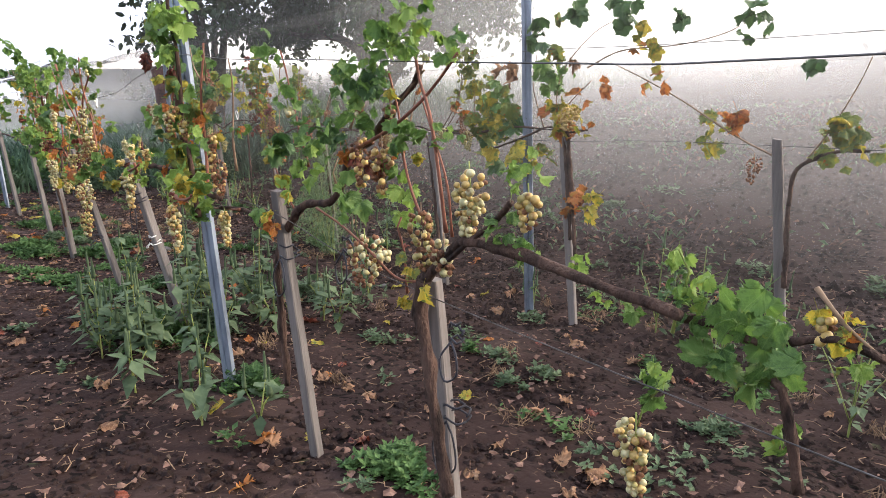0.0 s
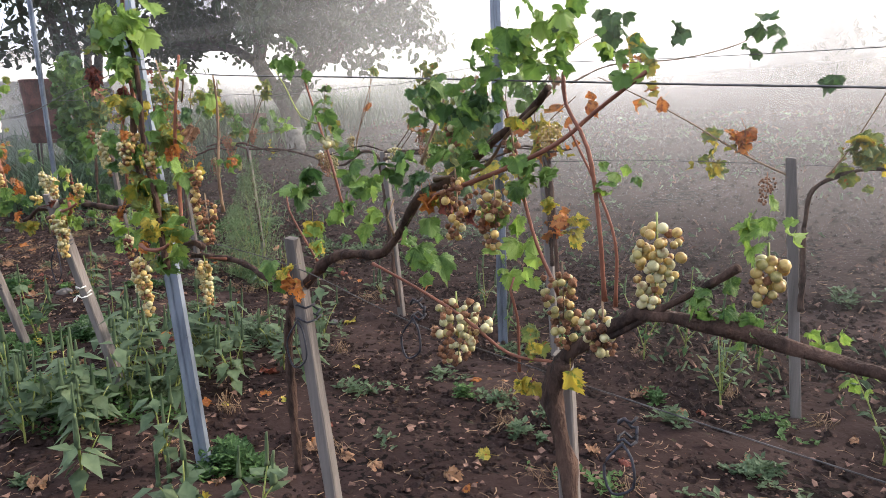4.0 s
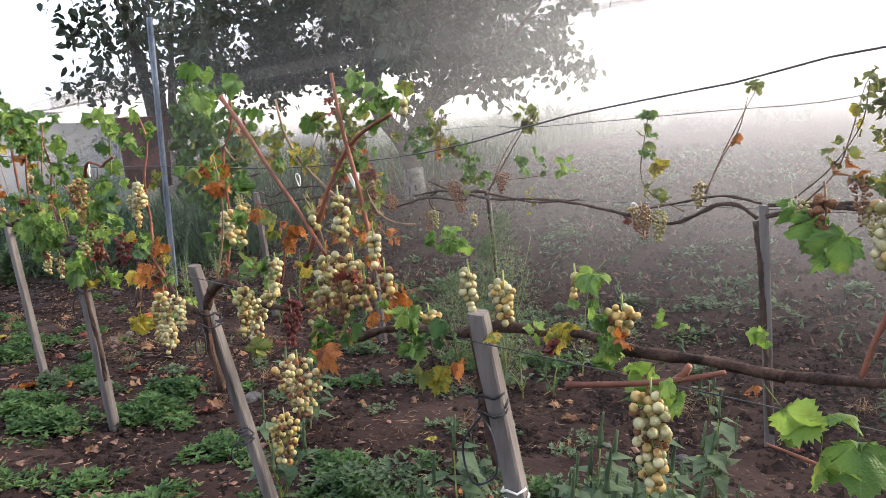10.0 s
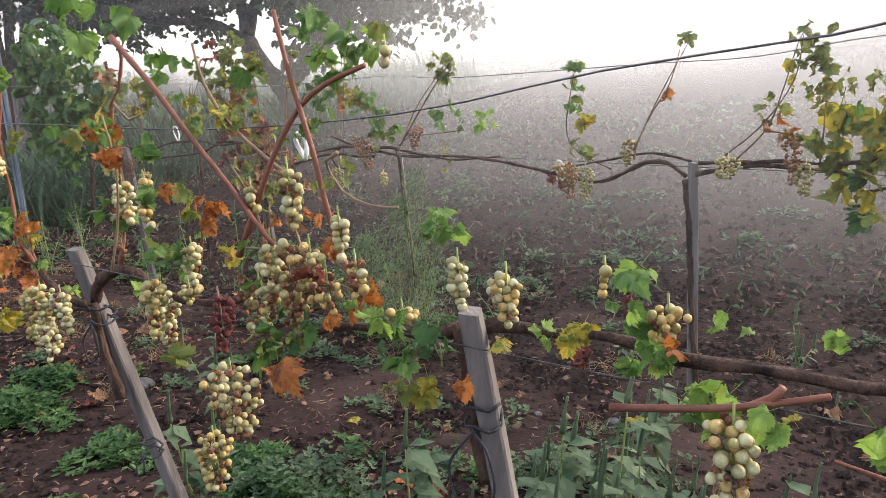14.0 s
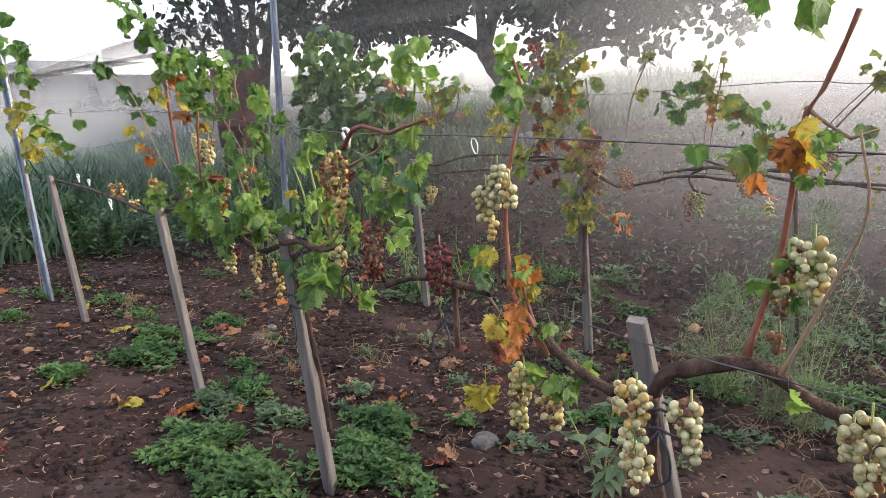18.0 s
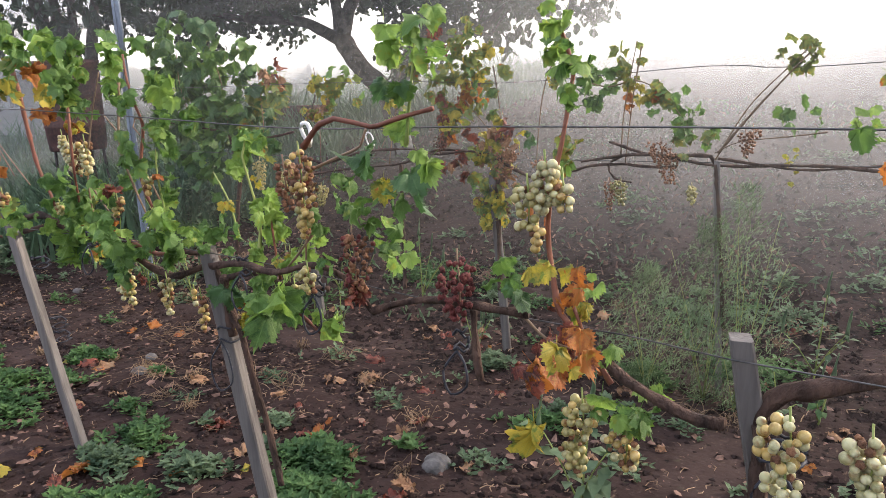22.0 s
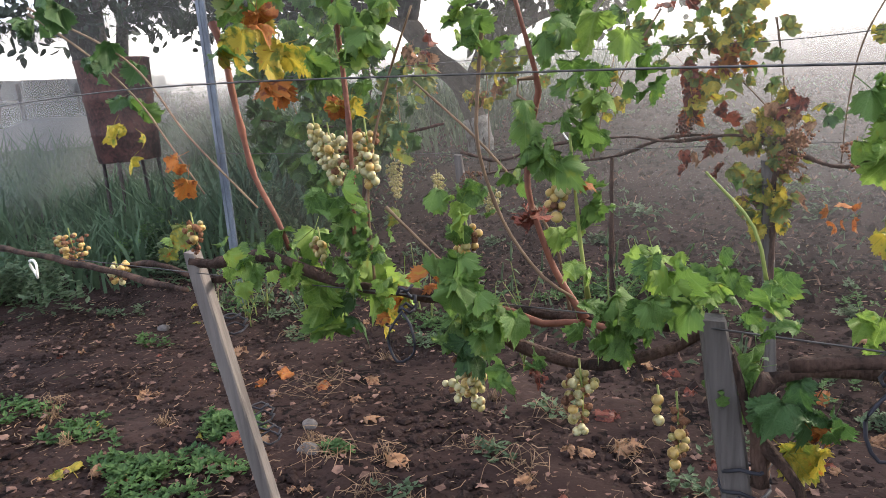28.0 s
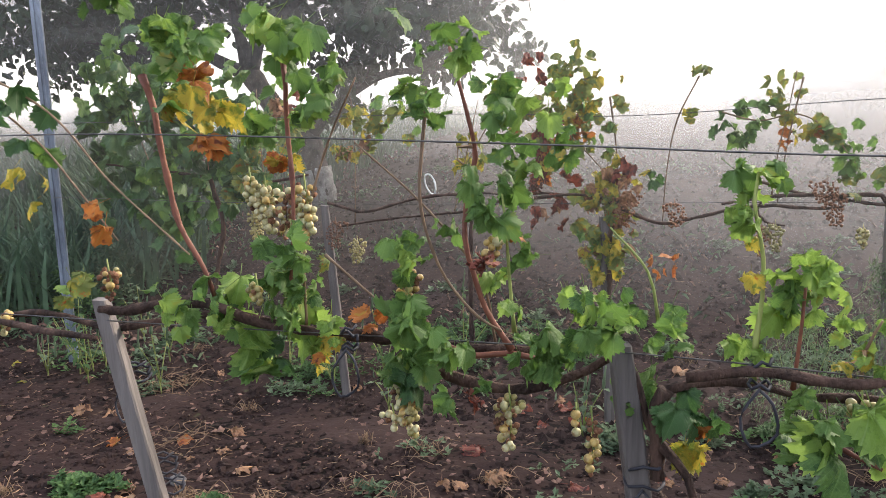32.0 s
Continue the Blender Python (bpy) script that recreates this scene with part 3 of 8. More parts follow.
def loop_cord(x, y, z, w, h):
    pts = [(x + 0.5 * w * math.sin(a) + 0.25 * w * (1 - math.cos(a)), y - 0.012 + 0.004 * math.sin(2 * a), z - h * 0.5 * (1 - math.cos(a))) for a in [i * math.pi / 6 for i in range(13)]]
    return tagged(new("cord_loop", tube_mesh("cord_loop", pts, 0.0045, 0.0045, CORD, 6, 0.012)), "white plastic cord loop tied round the trellis wire", "cord", "white cord loops")


# ---- ground ----
def axis_steps(lo, hi, fine, far):
    xs = list(np.arange(lo, hi + 1e-6, fine))
    step, a, b = fine, lo, hi
    left, right = [], []
    while a > -far or b < far:
        step *= 1.28
        if a > -far:
            a -= step
            left.append(a)
        if b < far:
            b += step
            right.append(b)
    return list(reversed(left)) + xs + right


GX, GY = axis_steps(-10.0, 1.8, 0.042, 1600), axis_steps(0.2, 4.4, 0.042, 1600)
gv = []
for gy in GY:
    for gx in GX:
        z = ground_z(gx, gy)
        near = max(0.0, 1 - max(0, abs(gx + 4) - 7) / 12) * max(0.0, 1 - max(0, abs(gy - 2) - 3) / 12)
        q = Vector((gx, gy, 0))
        z += near * (0.022 * noise.noise(q * 2.3) + 0.016 * noise.noise(q * 7.0) + 0.014 * abs(noise.noise(q * 17.0)))
        if abs(gx) + abs(gy) > 30:
            z += 0.5 * noise.noise(q * 0.03)
        gv.append((gx, gy, z))
W = len(GX)
gf = [(j * W + i, j * W + i + 1, (j + 1) * W + i + 1, (j + 1) * W + i) for j in range(len(GY) - 1) for i in range(W - 1)]
me = bpy.data.meshes.new("ground")
me.from_pydata(gv, [], gf)
me.materials.append(SOIL)
me.shade_smooth()
tagged(new("ground", me), "tilled dark brown vineyard soil with clods and litter", "soil", kind="structure")


def from_lists(name, verts, faces, mat, label, category, smooth=False):
    m = bpy.data.meshes.new(name)
    m.from_pydata(verts, [], faces)
    m.materials.append(mat)
    if smooth:
        m.shade_smooth()
    return tagged(new(name, m), label, category, kind="stuff")


# ---- fog banks: thin sheets of mist standing between the rows and over the field ----
def fog_bank(front, left, right, density, back=-30.0, start=None, sink=0.0, extra=0.0):
    height = 2.3 + 0.22 * front + extra
    line, r = [], 0.8 * front + 0.6
    line.append((right, back))
    for i in range(7):
        a = i * math.pi / 12
        line.append((right - r + r * math.cos(a), front - r + r * math.sin(a)))
    for i in range(9):
        line.append((-2.0 + (6.0 * left + 2.0) * i / 8, front + 0.02 * i * i * front))
    v, f, heights = [], [], (-2.0, 0.0, 0.6, 1.3, 2.0, 0.6 * height, height)
    for x, y in line:
        v += [(x, y, h) for h in heights]
    k = len(heights)
    for i in range(len(line) - 1):
        for j in range(k - 1):
            f.append((i * k + j, (i + 1) * k + j, (i + 1) * k + j + 1, i * k + j + 1))
    m = bpy.data.meshes.new("fog_bank")
    m.from_pydata(v, [], f)
    m.materials.append(fog_material("mist", density, height, ground_z(-3.0, front) - sink, start))
    m.shade_smooth()
    tagged(new("fog_bank", m), "thin white morning mist drifting over the vineyard", "fog", kind="structure")


fog_bank(2.55, -26.0, 9.6, 0.014)
fog_bank(3.9, -27.0, 11.0, 0.028)
fog_bank(4.7, -28.0, 11.7, 0.05, start=-7.4, sink=0.25)
fog_bank(5.2, -28.5, 12.0, 0.045, extra=6.0)
fog_bank(5.7, -29.0, 12.4, 0.08, start=-7.8, sink=0.25)
fog_bank(7.9, -30.0, 13.4, 0.16, start=-8.5, sink=0.25)
fog_bank(9.2, -31.0, 14.8, 0.29, start=-60.0, sink=0.1)
fog_bank(12.0, -33.0, 20.0, 0.58)
fog_bank(22.0, -40.0, 36.0, 0.92)


def side_mist(x, y0, y1, density, height):
    """A sheet of mist over the grass at the end of the rows."""
    v, f = [], []
    hs = (-1.0, 0.2, 0.5 * height, 0.75 * height, height)
    for i in range(41):
        y = y0 + (y1 - y0) * i / 40
        v += [(x - 0.04 * (y - 2) ** 2 / (1 + 0.1 * abs(y - 2)), y, h) for h in hs]
    k = len(hs)
    f = [(i * k + j, (i + 1) * k + j, (i + 1) * k + j + 1, i * k + j + 1) for i in range(40) for j in range(k - 1)]
    m = bpy.data.meshes.new("fog_bank")
    m.from_pydata(v, [], f)
    m.materials.append(fog_material("mist", density, height, -0.5, through_share=0.2))
    m.shade_smooth()
    tagged(new("fog_bank", m), "thin white morning mist over the tall grass", "fog", kind="structure")


side_mist(-13.2, -40, 40, 0.12, 1.9)
side_mist(-19.5, -60, 60, 0.28, 2.0)


# ---- tree ----
def limb(parent, name, pts, r0, r1, mat=TREE_BARK, label=""):
    return part(name, tube_mesh(name, pts, r0, r1, mat, 9, 0.12, 0.25), parent, label)


def leaf_cloud(centres, per, spread, size, seed, shape=0.4):
    """Many single pointed leaves in drooping tufts round the given places."""
    rng = np.random.default_rng(seed)
    v, f = [], []
    for cx, cy, cz, s in centres:
        for _ in range(int(per * s)):
            p = np.array((cx, cy, cz)) + rng.normal(0, 1, 3) * spread * s * np.array((1, 1, 0.75))
            d = rng.normal(0, 1, 3) + np.array((0, 0, -0.8))
            d /= np.linalg.norm(d)
            n = rng.normal(0, 1, 3)
            w = np.cross(d, n)
            w /= np.linalg.norm(w) + 1e-6
            u = np.cross(w, d)
            L = size * rng.uniform(0.6, 1.3)
            b = len(v)
            g, h = w * L * shape * 0.5, u * L * 0.06
            v += [tuple(p), tuple(p + d * L * 0.28 + g + h), tuple(p + d * L * 0.68 + 0.8 * g + h), tuple(p + d * L), tuple(p + d * L * 0.68 - 0.8 * g + h), tuple(p + d * L * 0.28 - g + h)]
            f += [(b, b + 1, b + 2, b + 3), (b, b + 3, b + 4, b + 5)]
    return v, f


def fruit_tree(x, y):
    """A low forked trunk, whitened at its foot, with wide drooping limbs."""
    z0 = ground_z(x, y)
    t = thing("tree", x, y, z0, "old spreading fruit tree with a lime-washed trunk in the mist", "tree")
    P = lambda a, z, b=0.0: (x + a, y + b, z)
    limb(t, "trunk", [P(0.02, z0 - 0.2), P(0.0, z0 + 0.2), P(-0.04, 0.85), P(-0.16, 1.2), P(-0.55, 1.54), P(-0.85, 1.92)], 0.15, 0.115)
    part("lime_wash", tube_mesh("lime_wash", [P(0.015, z0 - 0.05), P(0.0, z0 + 0.2), P(-0.035, 0.82)], 0.156, 0.150, LIME, 10, 0.08, 0.15), t, "white lime wash on the foot of the trunk")
    arms = [
        ([P(-0.83, 1.88), P(-1.4, 2.15, -0.1), P(-1.95, 2.21, -0.3), P(-2.4, 2.29, -0.5), P(-3.2, 2.5, -0.6)], 0.085),
        ([P(-0.83, 1.88), P(-0.7, 2.3, 0.05), P(-0.5, 2.55, 0.1), P(-0.35, 3.0, 0.2), P(-0.1, 3.7, 0.3)], 0.095),
        ([P(-0.83, 1.88), P(-1.1, 2.6, 0.2), P(-1.4, 3.3, 0.4), P(-1.7, 4.0, 0.5)], 0.085),
        ([P(-0.14, 1.15), P(0.06, 1.35), P(0.24, 1.5), P(0.63, 1.73, -0.05), P(1.04, 1.82, -0.15), P(1.5, 1.78, -0.25)], 0.085),
        ([P(1.3, 1.82, -0.2), P(1.51, 1.95, -0.2), P(1.65, 2.15, -0.2), P(1.95, 2.35, -0.2), P(2.4, 2.7, -0.2)], 0.05),
        ([P(-0.02, 1.3), P(0.15, 1.7, 0.1), P(0.37, 1.98, 0.2), P(0.6, 2.5, 0.3), P(0.9, 3.1, 0.3)], 0.07),
        ([P(-1.7, 2.2, -0.2), P(-2.1, 2.7, -0.3), P(-2.6, 3.1, -0.3)], 0.05),
        ([P(-0.6, 2.45, 0.1), P(-0.1, 2.55, -0.2), P(0.5, 2.75, -0.4), P(1.2, 2.7, -0.5)], 0.045),
    ]
    for a, r in arms:
        limb(t, "limb", a, r, 0.018)
    rng = random.Random(4)
    tufts = []
    for a, r in arms:
        line = smooth_line(a, 0.22)
        for q in line[len(line) // 3:]:
            for _ in range(2):
                e = q + Vector((rng.gauss(0, 0.30), rng.gauss(0, 0.30), rng.uniform(-0.12, 0.5)))
                if rng.random() < 0.7:
                    limb(t, "twig", [q, (q + e) / 2 + Vector((0, 0, 0.06)), e], 0.012, 0.004)
                tufts.append((e.x, e.y, e.z, rng.uniform(0.45, 0.9)))
    n = 0
    while n < 290:
        a, k = rng.uniform(0, 6.28), rng.uniform(0, 1) ** 0.5
        h = rng.uniform(1.95, 5.3)
        dx = 3.7 * k * math.cos(a)
        if h < 2.6 - 0.2 * abs(dx):
            continue
        wide = 1.0 if h < 3.6 else 1.0 - 0.28 * (h - 3.6)
        p = Vector((x - 0.9 + dx * wide, y + 2.1 * k * math.sin(a), h))
        if noise.noise(p * 1.25 + Vector((3, 1, 7))) < 0.10:
            continue
        n += 1
        tufts.append((p.x, p.y, p.z, rng.uniform(0.45, 1.1)))
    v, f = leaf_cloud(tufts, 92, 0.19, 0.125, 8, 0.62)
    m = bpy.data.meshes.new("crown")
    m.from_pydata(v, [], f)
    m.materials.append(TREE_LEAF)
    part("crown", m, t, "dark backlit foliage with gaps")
    return t


fruit_tree(-8.9, 7.05)


def bush(x, y, r, h, seed, label, mat=TREE_LEAF, size=0.12, per=60, n=40, kind="bush", low=0.12):
    z0 = ground_z(x, y)
    t = thing(kind, x, y, z0, label, kind)
    rng = random.Random(seed)
    tufts = []
    for i in range(n):
        a, k, u = rng.uniform(0, 6.28), rng.random() ** 0.5, rng.random()
        tufts.append((x + r * k * math.cos(a), y + r * k * math.sin(a), z0 + h * (low + (1 - low) * u * (1 - 0.45 * k)), rng.uniform(0.7, 1.3)))
    for i in range(6):
        a = rng.uniform(0, 6.28)
        part("stem", tube_mesh("stem", [(x, y, z0 - 0.1), (x + 0.3 * r * math.cos(a), y + 0.3 * r * math.sin(a), z0 + h * 0.45), (x + 0.7 * r * math.cos(a), y + 0.7 * r * math.sin(a), z0 + h * 0.85)],
                               0.03 * h, 0.006, TREE_BARK, 6, 0.2), t)
    v, f = leaf_cloud(tufts, per, min(0.3, 0.16 * max(r, 0.5)), size, seed, 0.5)
    m = bpy.data.meshes.new("foliage")
    m.from_pydata(v, [], f)
    m.materials.append(mat)
    part("foliage", m, t)
    return t


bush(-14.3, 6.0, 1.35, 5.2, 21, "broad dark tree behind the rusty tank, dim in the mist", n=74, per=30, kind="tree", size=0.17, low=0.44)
bush(-6.06, 13.8, 0.42, 1.45, 22, "slim young tree standing alone in the foggy field", n=16, per=30, size=0.14, kind="sapling")
bush(-2.4, 13.2, 1.15, 1.9, 23, "round pale bush far out in the foggy field", n=34, per=60, size=0.15)
for i, (bx, by, br) in enumerate(((-23, 6, 1.6), (-26, 9, 1.9), (-22, 12, 1.4), (-28, 4, 1.8), (-25, 15, 2.0), (-20, 17, 1.7), (-30, 11, 2.2))):
    bush(bx, by, br, 1.4 + 0.4 * (i % 3), 30 + i, "low grey hedge bush almost lost in the mist", n=26, per=40, size=0.22)


# ---- tall grass beyond the end of the rows ----
def blades(name, count, where, h0, h1, width, mat, label, category, seed, bend=0.35):
    rng = np.random.default_rng(seed)
    v, f = [], []
    while count > 0:
        x, y = where(rng)
        if x is None:
            continue
        count -= 1
        z = ground_z(x, y)
        a, h = rng.uniform(0, 2 * math.pi), rng.uniform(h0, h1) * (0.72 + 0.75 * noise.noise(Vector((x * 0.55, y * 0.55, 2.0))))
        dx, dy = math.cos(a), math.sin(a)
        w, lean = width * rng.uniform(0.6, 1.3), bend * h * rng.uniform(0.3, 1.2)
        b = len(v)
        sx, sy = -dy * w * 0.5, dx * w * 0.5
        v += [(x - sx, y - sy, z - 0.02), (x + sx, y + sy, z - 0.02),
              (x + dx * lean * 0.35 + sx * 0.8, y + dy * lean * 0.35 + sy * 0.8, z + h * 0.6), (x + dx * lean * 0.35 - sx * 0.8, y + dy * lean * 0.35 - sy * 0.8, z + h * 0.6),
              (x + dx * lean, y + dy * lean, z + h)]
        f += [(b, b + 1, b + 2, b + 3), (b + 3, b + 2, b + 4)]
    return from_lists(name, v, f, mat, label, category)


def grass_field(rng):
    x, y = rng.uniform(-27, -9.0), rng.uniform(-5, 16)
    edge = -9.6 - 0.28 * (3.5 - y) * (1 if y < 3.5 else 0.6) + 0.5 * math.sin(y * 1.7)
    if x > edge:
        return None, None
    return x, y


blades("tall_grass", 44000, grass_field, 0.30, 0.95, 0.034, GRASS, "tall grey-green grass and weeds beyond the end of the rows", "grass", 3, 0.85)


# ---- rusty tank, fence and cart behind the rows ----
def tank(x, y):
    z0 = ground_z(x, y)
    t = thing("tank", x, y, z0, "rusty brown sheet-metal water tank on thin iron legs", "tank")
    zb, zt, r = 0.78, 1.70, 0.30
    bm = bmesh.new()
    prof = [(r * 0.9, zb), (r * 0.93, zb + 0.02), (r * 0.97, zb + 0.24), (r * 1.0, zb + 0.25), (r * 0.975, zb + 0.27), (r * 1.0, zb + 0.55), (r * 1.035, zb + 0.57), (r * 1.01, zb + 0.59),
            (r * 1.07, zt - 0.03), (r * 1.1, zt), (r * 1.03, zt), (r * 1.0, zt - 0.05), (r * 0.92, zb + 0.05)]
    rings = [[bm.verts.new((x + q * math.cos(a), y + q * math.sin(a), h)) for a in [k * math.pi / 14 for k in range(28)]] for q, h in prof]
    for a, b in zip(rings, rings[1:]):
        for k in range(28):
            bm.faces.new((a[k], a[(k + 1) % 28], b[(k + 1) % 28], b[k]))
    bm.faces.new(rings[-1])
    bm.faces.new(list(reversed(rings[0])))
    part("drum", mesh_of("drum", bm, RUST), t)
    for k in range(4):
        a = 0.6 + k * math.pi / 2
        part("leg", tube_mesh("leg", [(x + r * math.cos(a), y + r * math.sin(a), z0 - 0.1), (x + r * 0.86 * math.cos(a), y + r * 0.86 * math.sin(a), zb + 0.02)], 0.016, 0.016, RUSTY_IRON, 6, 0.2), t)
    return t


tank(-11.03, 4.16)


for px, py, top in ((-24.9, 9.2, 2.5), (-23.3, 9.2, 2.05), (-21.0, 9.4, 1.9)):
    tagged(new("fence_post", tube_mesh("fence_post", [(px, py, ground_z(px, py) - 0.3), (px + 0.02, py, 1.2), (px + 0.06, py, top)], 0.07, 0.05, STAKE, 7, 0.3, 0.1)),
           "old grey fence post dim in the mist", "post", "far fence posts")


def cart(x, y, z):
    """A small two-wheeled garden cart seen through the leaves."""
    t = thing("garden_cart", x, y, z, "small dark garden cart with a pale-rimmed rubber wheel", "cart")
    for sy in (-0.24, 0.24):
        bm = bmesh.new()
        rings = []
        for i in range(24):
            a = 2 * math.pi * i / 24
            rings.append([bm.verts.new((x + (0.15 + 0.04 * math.cos(b)) * math.cos(a), y + sy + 0.04 * math.sin(b), z + 0.19 + (0.15 + 0.04 * math.cos(b)) * math.sin(a))) for b in [k * math.pi / 4 for k in range(8)]])
        for i in range(24):
            a, b = rings[i], rings[(i + 1) % 24]
            for k in range(8):
                bm.faces.new((a[k], a[(k + 1) % 8], b[(k + 1) % 8], b[k]))
        w = part("wheel", mesh_of("wheel", bm, RUBBER), t, "black rubber tyre")
        bm = bmesh.new()
        bmesh.ops.create_cone(bm, cap_ends=True, segments=20, radius1=0.11, radius2=0.07, depth=0.05, matrix=Matrix.Translation((x, y + sy - 0.015, z + 0.19)) @ Matrix.Rotation(math.pi / 2, 4, "X"))
        part("rim", mesh_of("rim", bm, PALE_PAINT, False), w, "pale painted steel rim")
    bm = bmesh.new()
    bmesh.ops.create_cube(bm, size=1, matrix=Matrix.Translation((x - 0.2, y, z + 0.42)) @ Matrix.Diagonal((0.75, 0.4, 0.22, 1)))
    for v in bm.verts:
        if v.co.z < z + 0.4:
            v.co.x = x - 0.2 + (v.co.x - x + 0.2) * 0.8
    bmesh.ops.bevel(bm, geom=bm.edges[:], offset=0.02, segments=2, affect="EDGES")
    part("tub", mesh_of("tub", bm, RUST), t)
    part("axle", tube_mesh("axle", [(x, y - 0.26, z + 0.19), (x, y + 0.26, z + 0.19)], 0.012, 0.012, RUSTY_IRON, 6, 0.1), t)
    part("handle", tube_mesh("handle", [(x + 0.1, y - 0.1, z + 0.4), (x + 0.25, y - 0.1, z + 0.7), (x + 0.22, y - 0.1, z + 0.95)], 0.016, 0.014, RUSTY_IRON, 6, 0.1), t)
    return t


cart(-11.1, 7.75, ground_z(-11.1, 7.75))


# ---- near row: vines ----

v = vine(-0.12, 1.27, "old grape vine with bare forked arms, ripe and rotting bunches", "vines of the near row")
cane(v, [(-0.179, 1.228, 0.284), (-0.195, 1.216, 0.418), (-0.227, 1.214, 0.607), (-0.257, 1.227, 0.735), (-0.232, 1.218, 0.800)], 0.016, 0.018, "trunk")
cane(v, [(-0.719, 1.215, 0.911), (-0.608, 1.228, 0.874), (-0.461, 1.212, 0.838), (-0.360, 1.225, 0.782), (-0.248, 1.219, 0.793)], 0.005, 0.005, "cane")
cane(v, [(-0.245, 1.228, 0.796), (-0.128, 1.215, 0.874), (-0.068, 1.220, 0.920), (-0.014, 1.225, 0.956), (0.057, 1.212, 1.015)], 0.009, 0.007, "arm")
cane(v, [(-0.249, 1.228, 0.791), (-0.127, 1.215, 0.893), (-0.068, 1.220, 0.916), (0.084, 1.221, 0.911), (0.235, 1.220, 0.897), (0.337, 1.222, 0.884), (0.413, 1.216, 0.874)], 0.014, 0.01, "arm")
cane(v, [(-0.162, 1.228, 0.920), (-0.169, 1.217, 1.057), (-0.189, 1.214, 1.174), (-0.238, 1.227, 1.244), (-0.239, 1.220, 1.296)], 0.007, 0.005, "cane")
cane(v, [(-0.555, 1.219, 1.065), (-0.378, 1.224, 1.127), (-0.248, 1.213, 1.180), (-0.185, 1.228, 1.231), (-0.093, 1.214, 1.289)], 0.008, 0.005, "cane")
cane(v, [(-0.142, 1.228, 0.914), (-0.138, 1.216, 1.024), (-0.175, 1.215, 1.117), (-0.234, 1.227, 1.209)], 0.005, 0.003, "cane")
bunch(v, -0.385, 1.220, 1.100, 0.114, 0.075, "sa")
bunch(v, -0.072, 1.220, 1.058, 0.131, 0.077, "wa")
bunch(v, -0.240, 1.220, 0.957, 0.130, 0.073, "sv")
bunch(v, -0.484, 1.220, 0.863, 0.130, 0.129, "ws")
bunch(v, 0.092, 1.220, 1.029, 0.069, 0.058, "as")
bunch(v, -0.162, 1.220, 0.899, 0.072, 0.069, "sw")
bunch(v, -0.344, 1.220, 1.185, 0.030, 0.042, "s")
leaves(v, -0.266, 1.220, 1.350, 0.068, 14, 0.051, "gl")
leaves(v, -0.133, 1.220, 1.318, 0.042, 8, 0.045, "gl")
leaves(v, -0.431, 1.220, 1.262, 0.056, 9, 0.053, "g")
leaves(v, -0.464, 1.220, 1.185, 0.064, 9, 0.058, "gd")
leaves(v, -0.348, 1.220, 1.134, 0.043, 6, 0.052, "g")
leaves(v, -0.142, 1.220, 1.128, 0.027, 4, 0.044, "gl")
leaves(v, -0.600, 1.220, 0.952, 0.071, 7, 0.075, "g")
leaves(v, 0.086, 1.220, 1.081, 0.040, 7, 0.048, "l")
leaves(v, 0.032, 1.220, 0.958, 0.033, 5, 0.048, "g")
leaves(v, 0.077, 1.220, 0.910, 0.026, 4, 0.047, "lg")
leaves(v, -0.303, 1.220, 0.823, 0.037, 4, 0.047, "yp")
leaves(v, -0.414, 1.220, 1.049, 0.020, 2, 0.054, "ro")
leaves(v, -0.321, 1.220, 0.747, 0.032, 3, 0.048, "y")
leaf(v, -0.201, 1.190, 0.786, 0.048, "y", (-0.09, -1, 0.35))
leaves(v, -0.746, 1.220, 1.124, 0.044, 5, 0.059, "g")
leaves(v, -0.704, 1.220, 1.080, 0.044, 4, 0.058, "gl")

v = vine(0.62, 1.20, "low grape vine with broad bright green leaves and a hanging bunch", "vines of the near row")
cane(v, [(0.575, 1.298, 0.619), (0.564, 1.287, 0.713), (0.547, 1.284, 0.780), (0.526, 1.297, 0.781)], 0.008, 0.007, "trunk")
cane(v, [(0.370, 1.286, 0.847), (0.423, 1.297, 0.849), (0.496, 1.282, 0.845), (0.547, 1.298, 0.851), (0.613, 1.283, 0.877), (0.670, 1.297, 0.858)], 0.009, 0.007, "arm")
cane(v, [(0.575, 1.298, 0.938), (0.625, 1.282, 0.897), (0.664, 1.297, 0.862)], 0.005, 0.004, "dull_cane")
cane(v, [(0.361, 1.285, 0.817), (0.361, 1.298, 0.863), (0.386, 1.285, 0.928), (0.364, 1.286, 0.962)], 0.004, 0.003, "green_shoot")
cane(v, [(0.340, 1.284, 0.709), (0.304, 1.296, 0.661), (0.296, 1.292, 0.623)], 0.004, 0.003, "green_shoot")
leaves(v, 0.492, 1.290, 0.842, 0.075, 17, 0.062, "g")
leaves(v, 0.469, 1.290, 0.798, 0.049, 6, 0.067, "g")
leaves(v, 0.389, 1.290, 0.909, 0.039, 9, 0.048, "lg")
leaves(v, 0.362, 1.290, 0.941, 0.021, 4, 0.040, "l")
leaves(v, 0.601, 1.290, 0.888, 0.029, 6, 0.036, "yop")
leaves(v, 0.336, 1.290, 0.706, 0.037, 5, 0.054, "lg")
leaves(v, 0.407, 1.290, 0.857, 0.034, 5, 0.045, "g")
leaves(v, 0.626, 1.290, 0.855, 0.025, 5, 0.037, "lp")
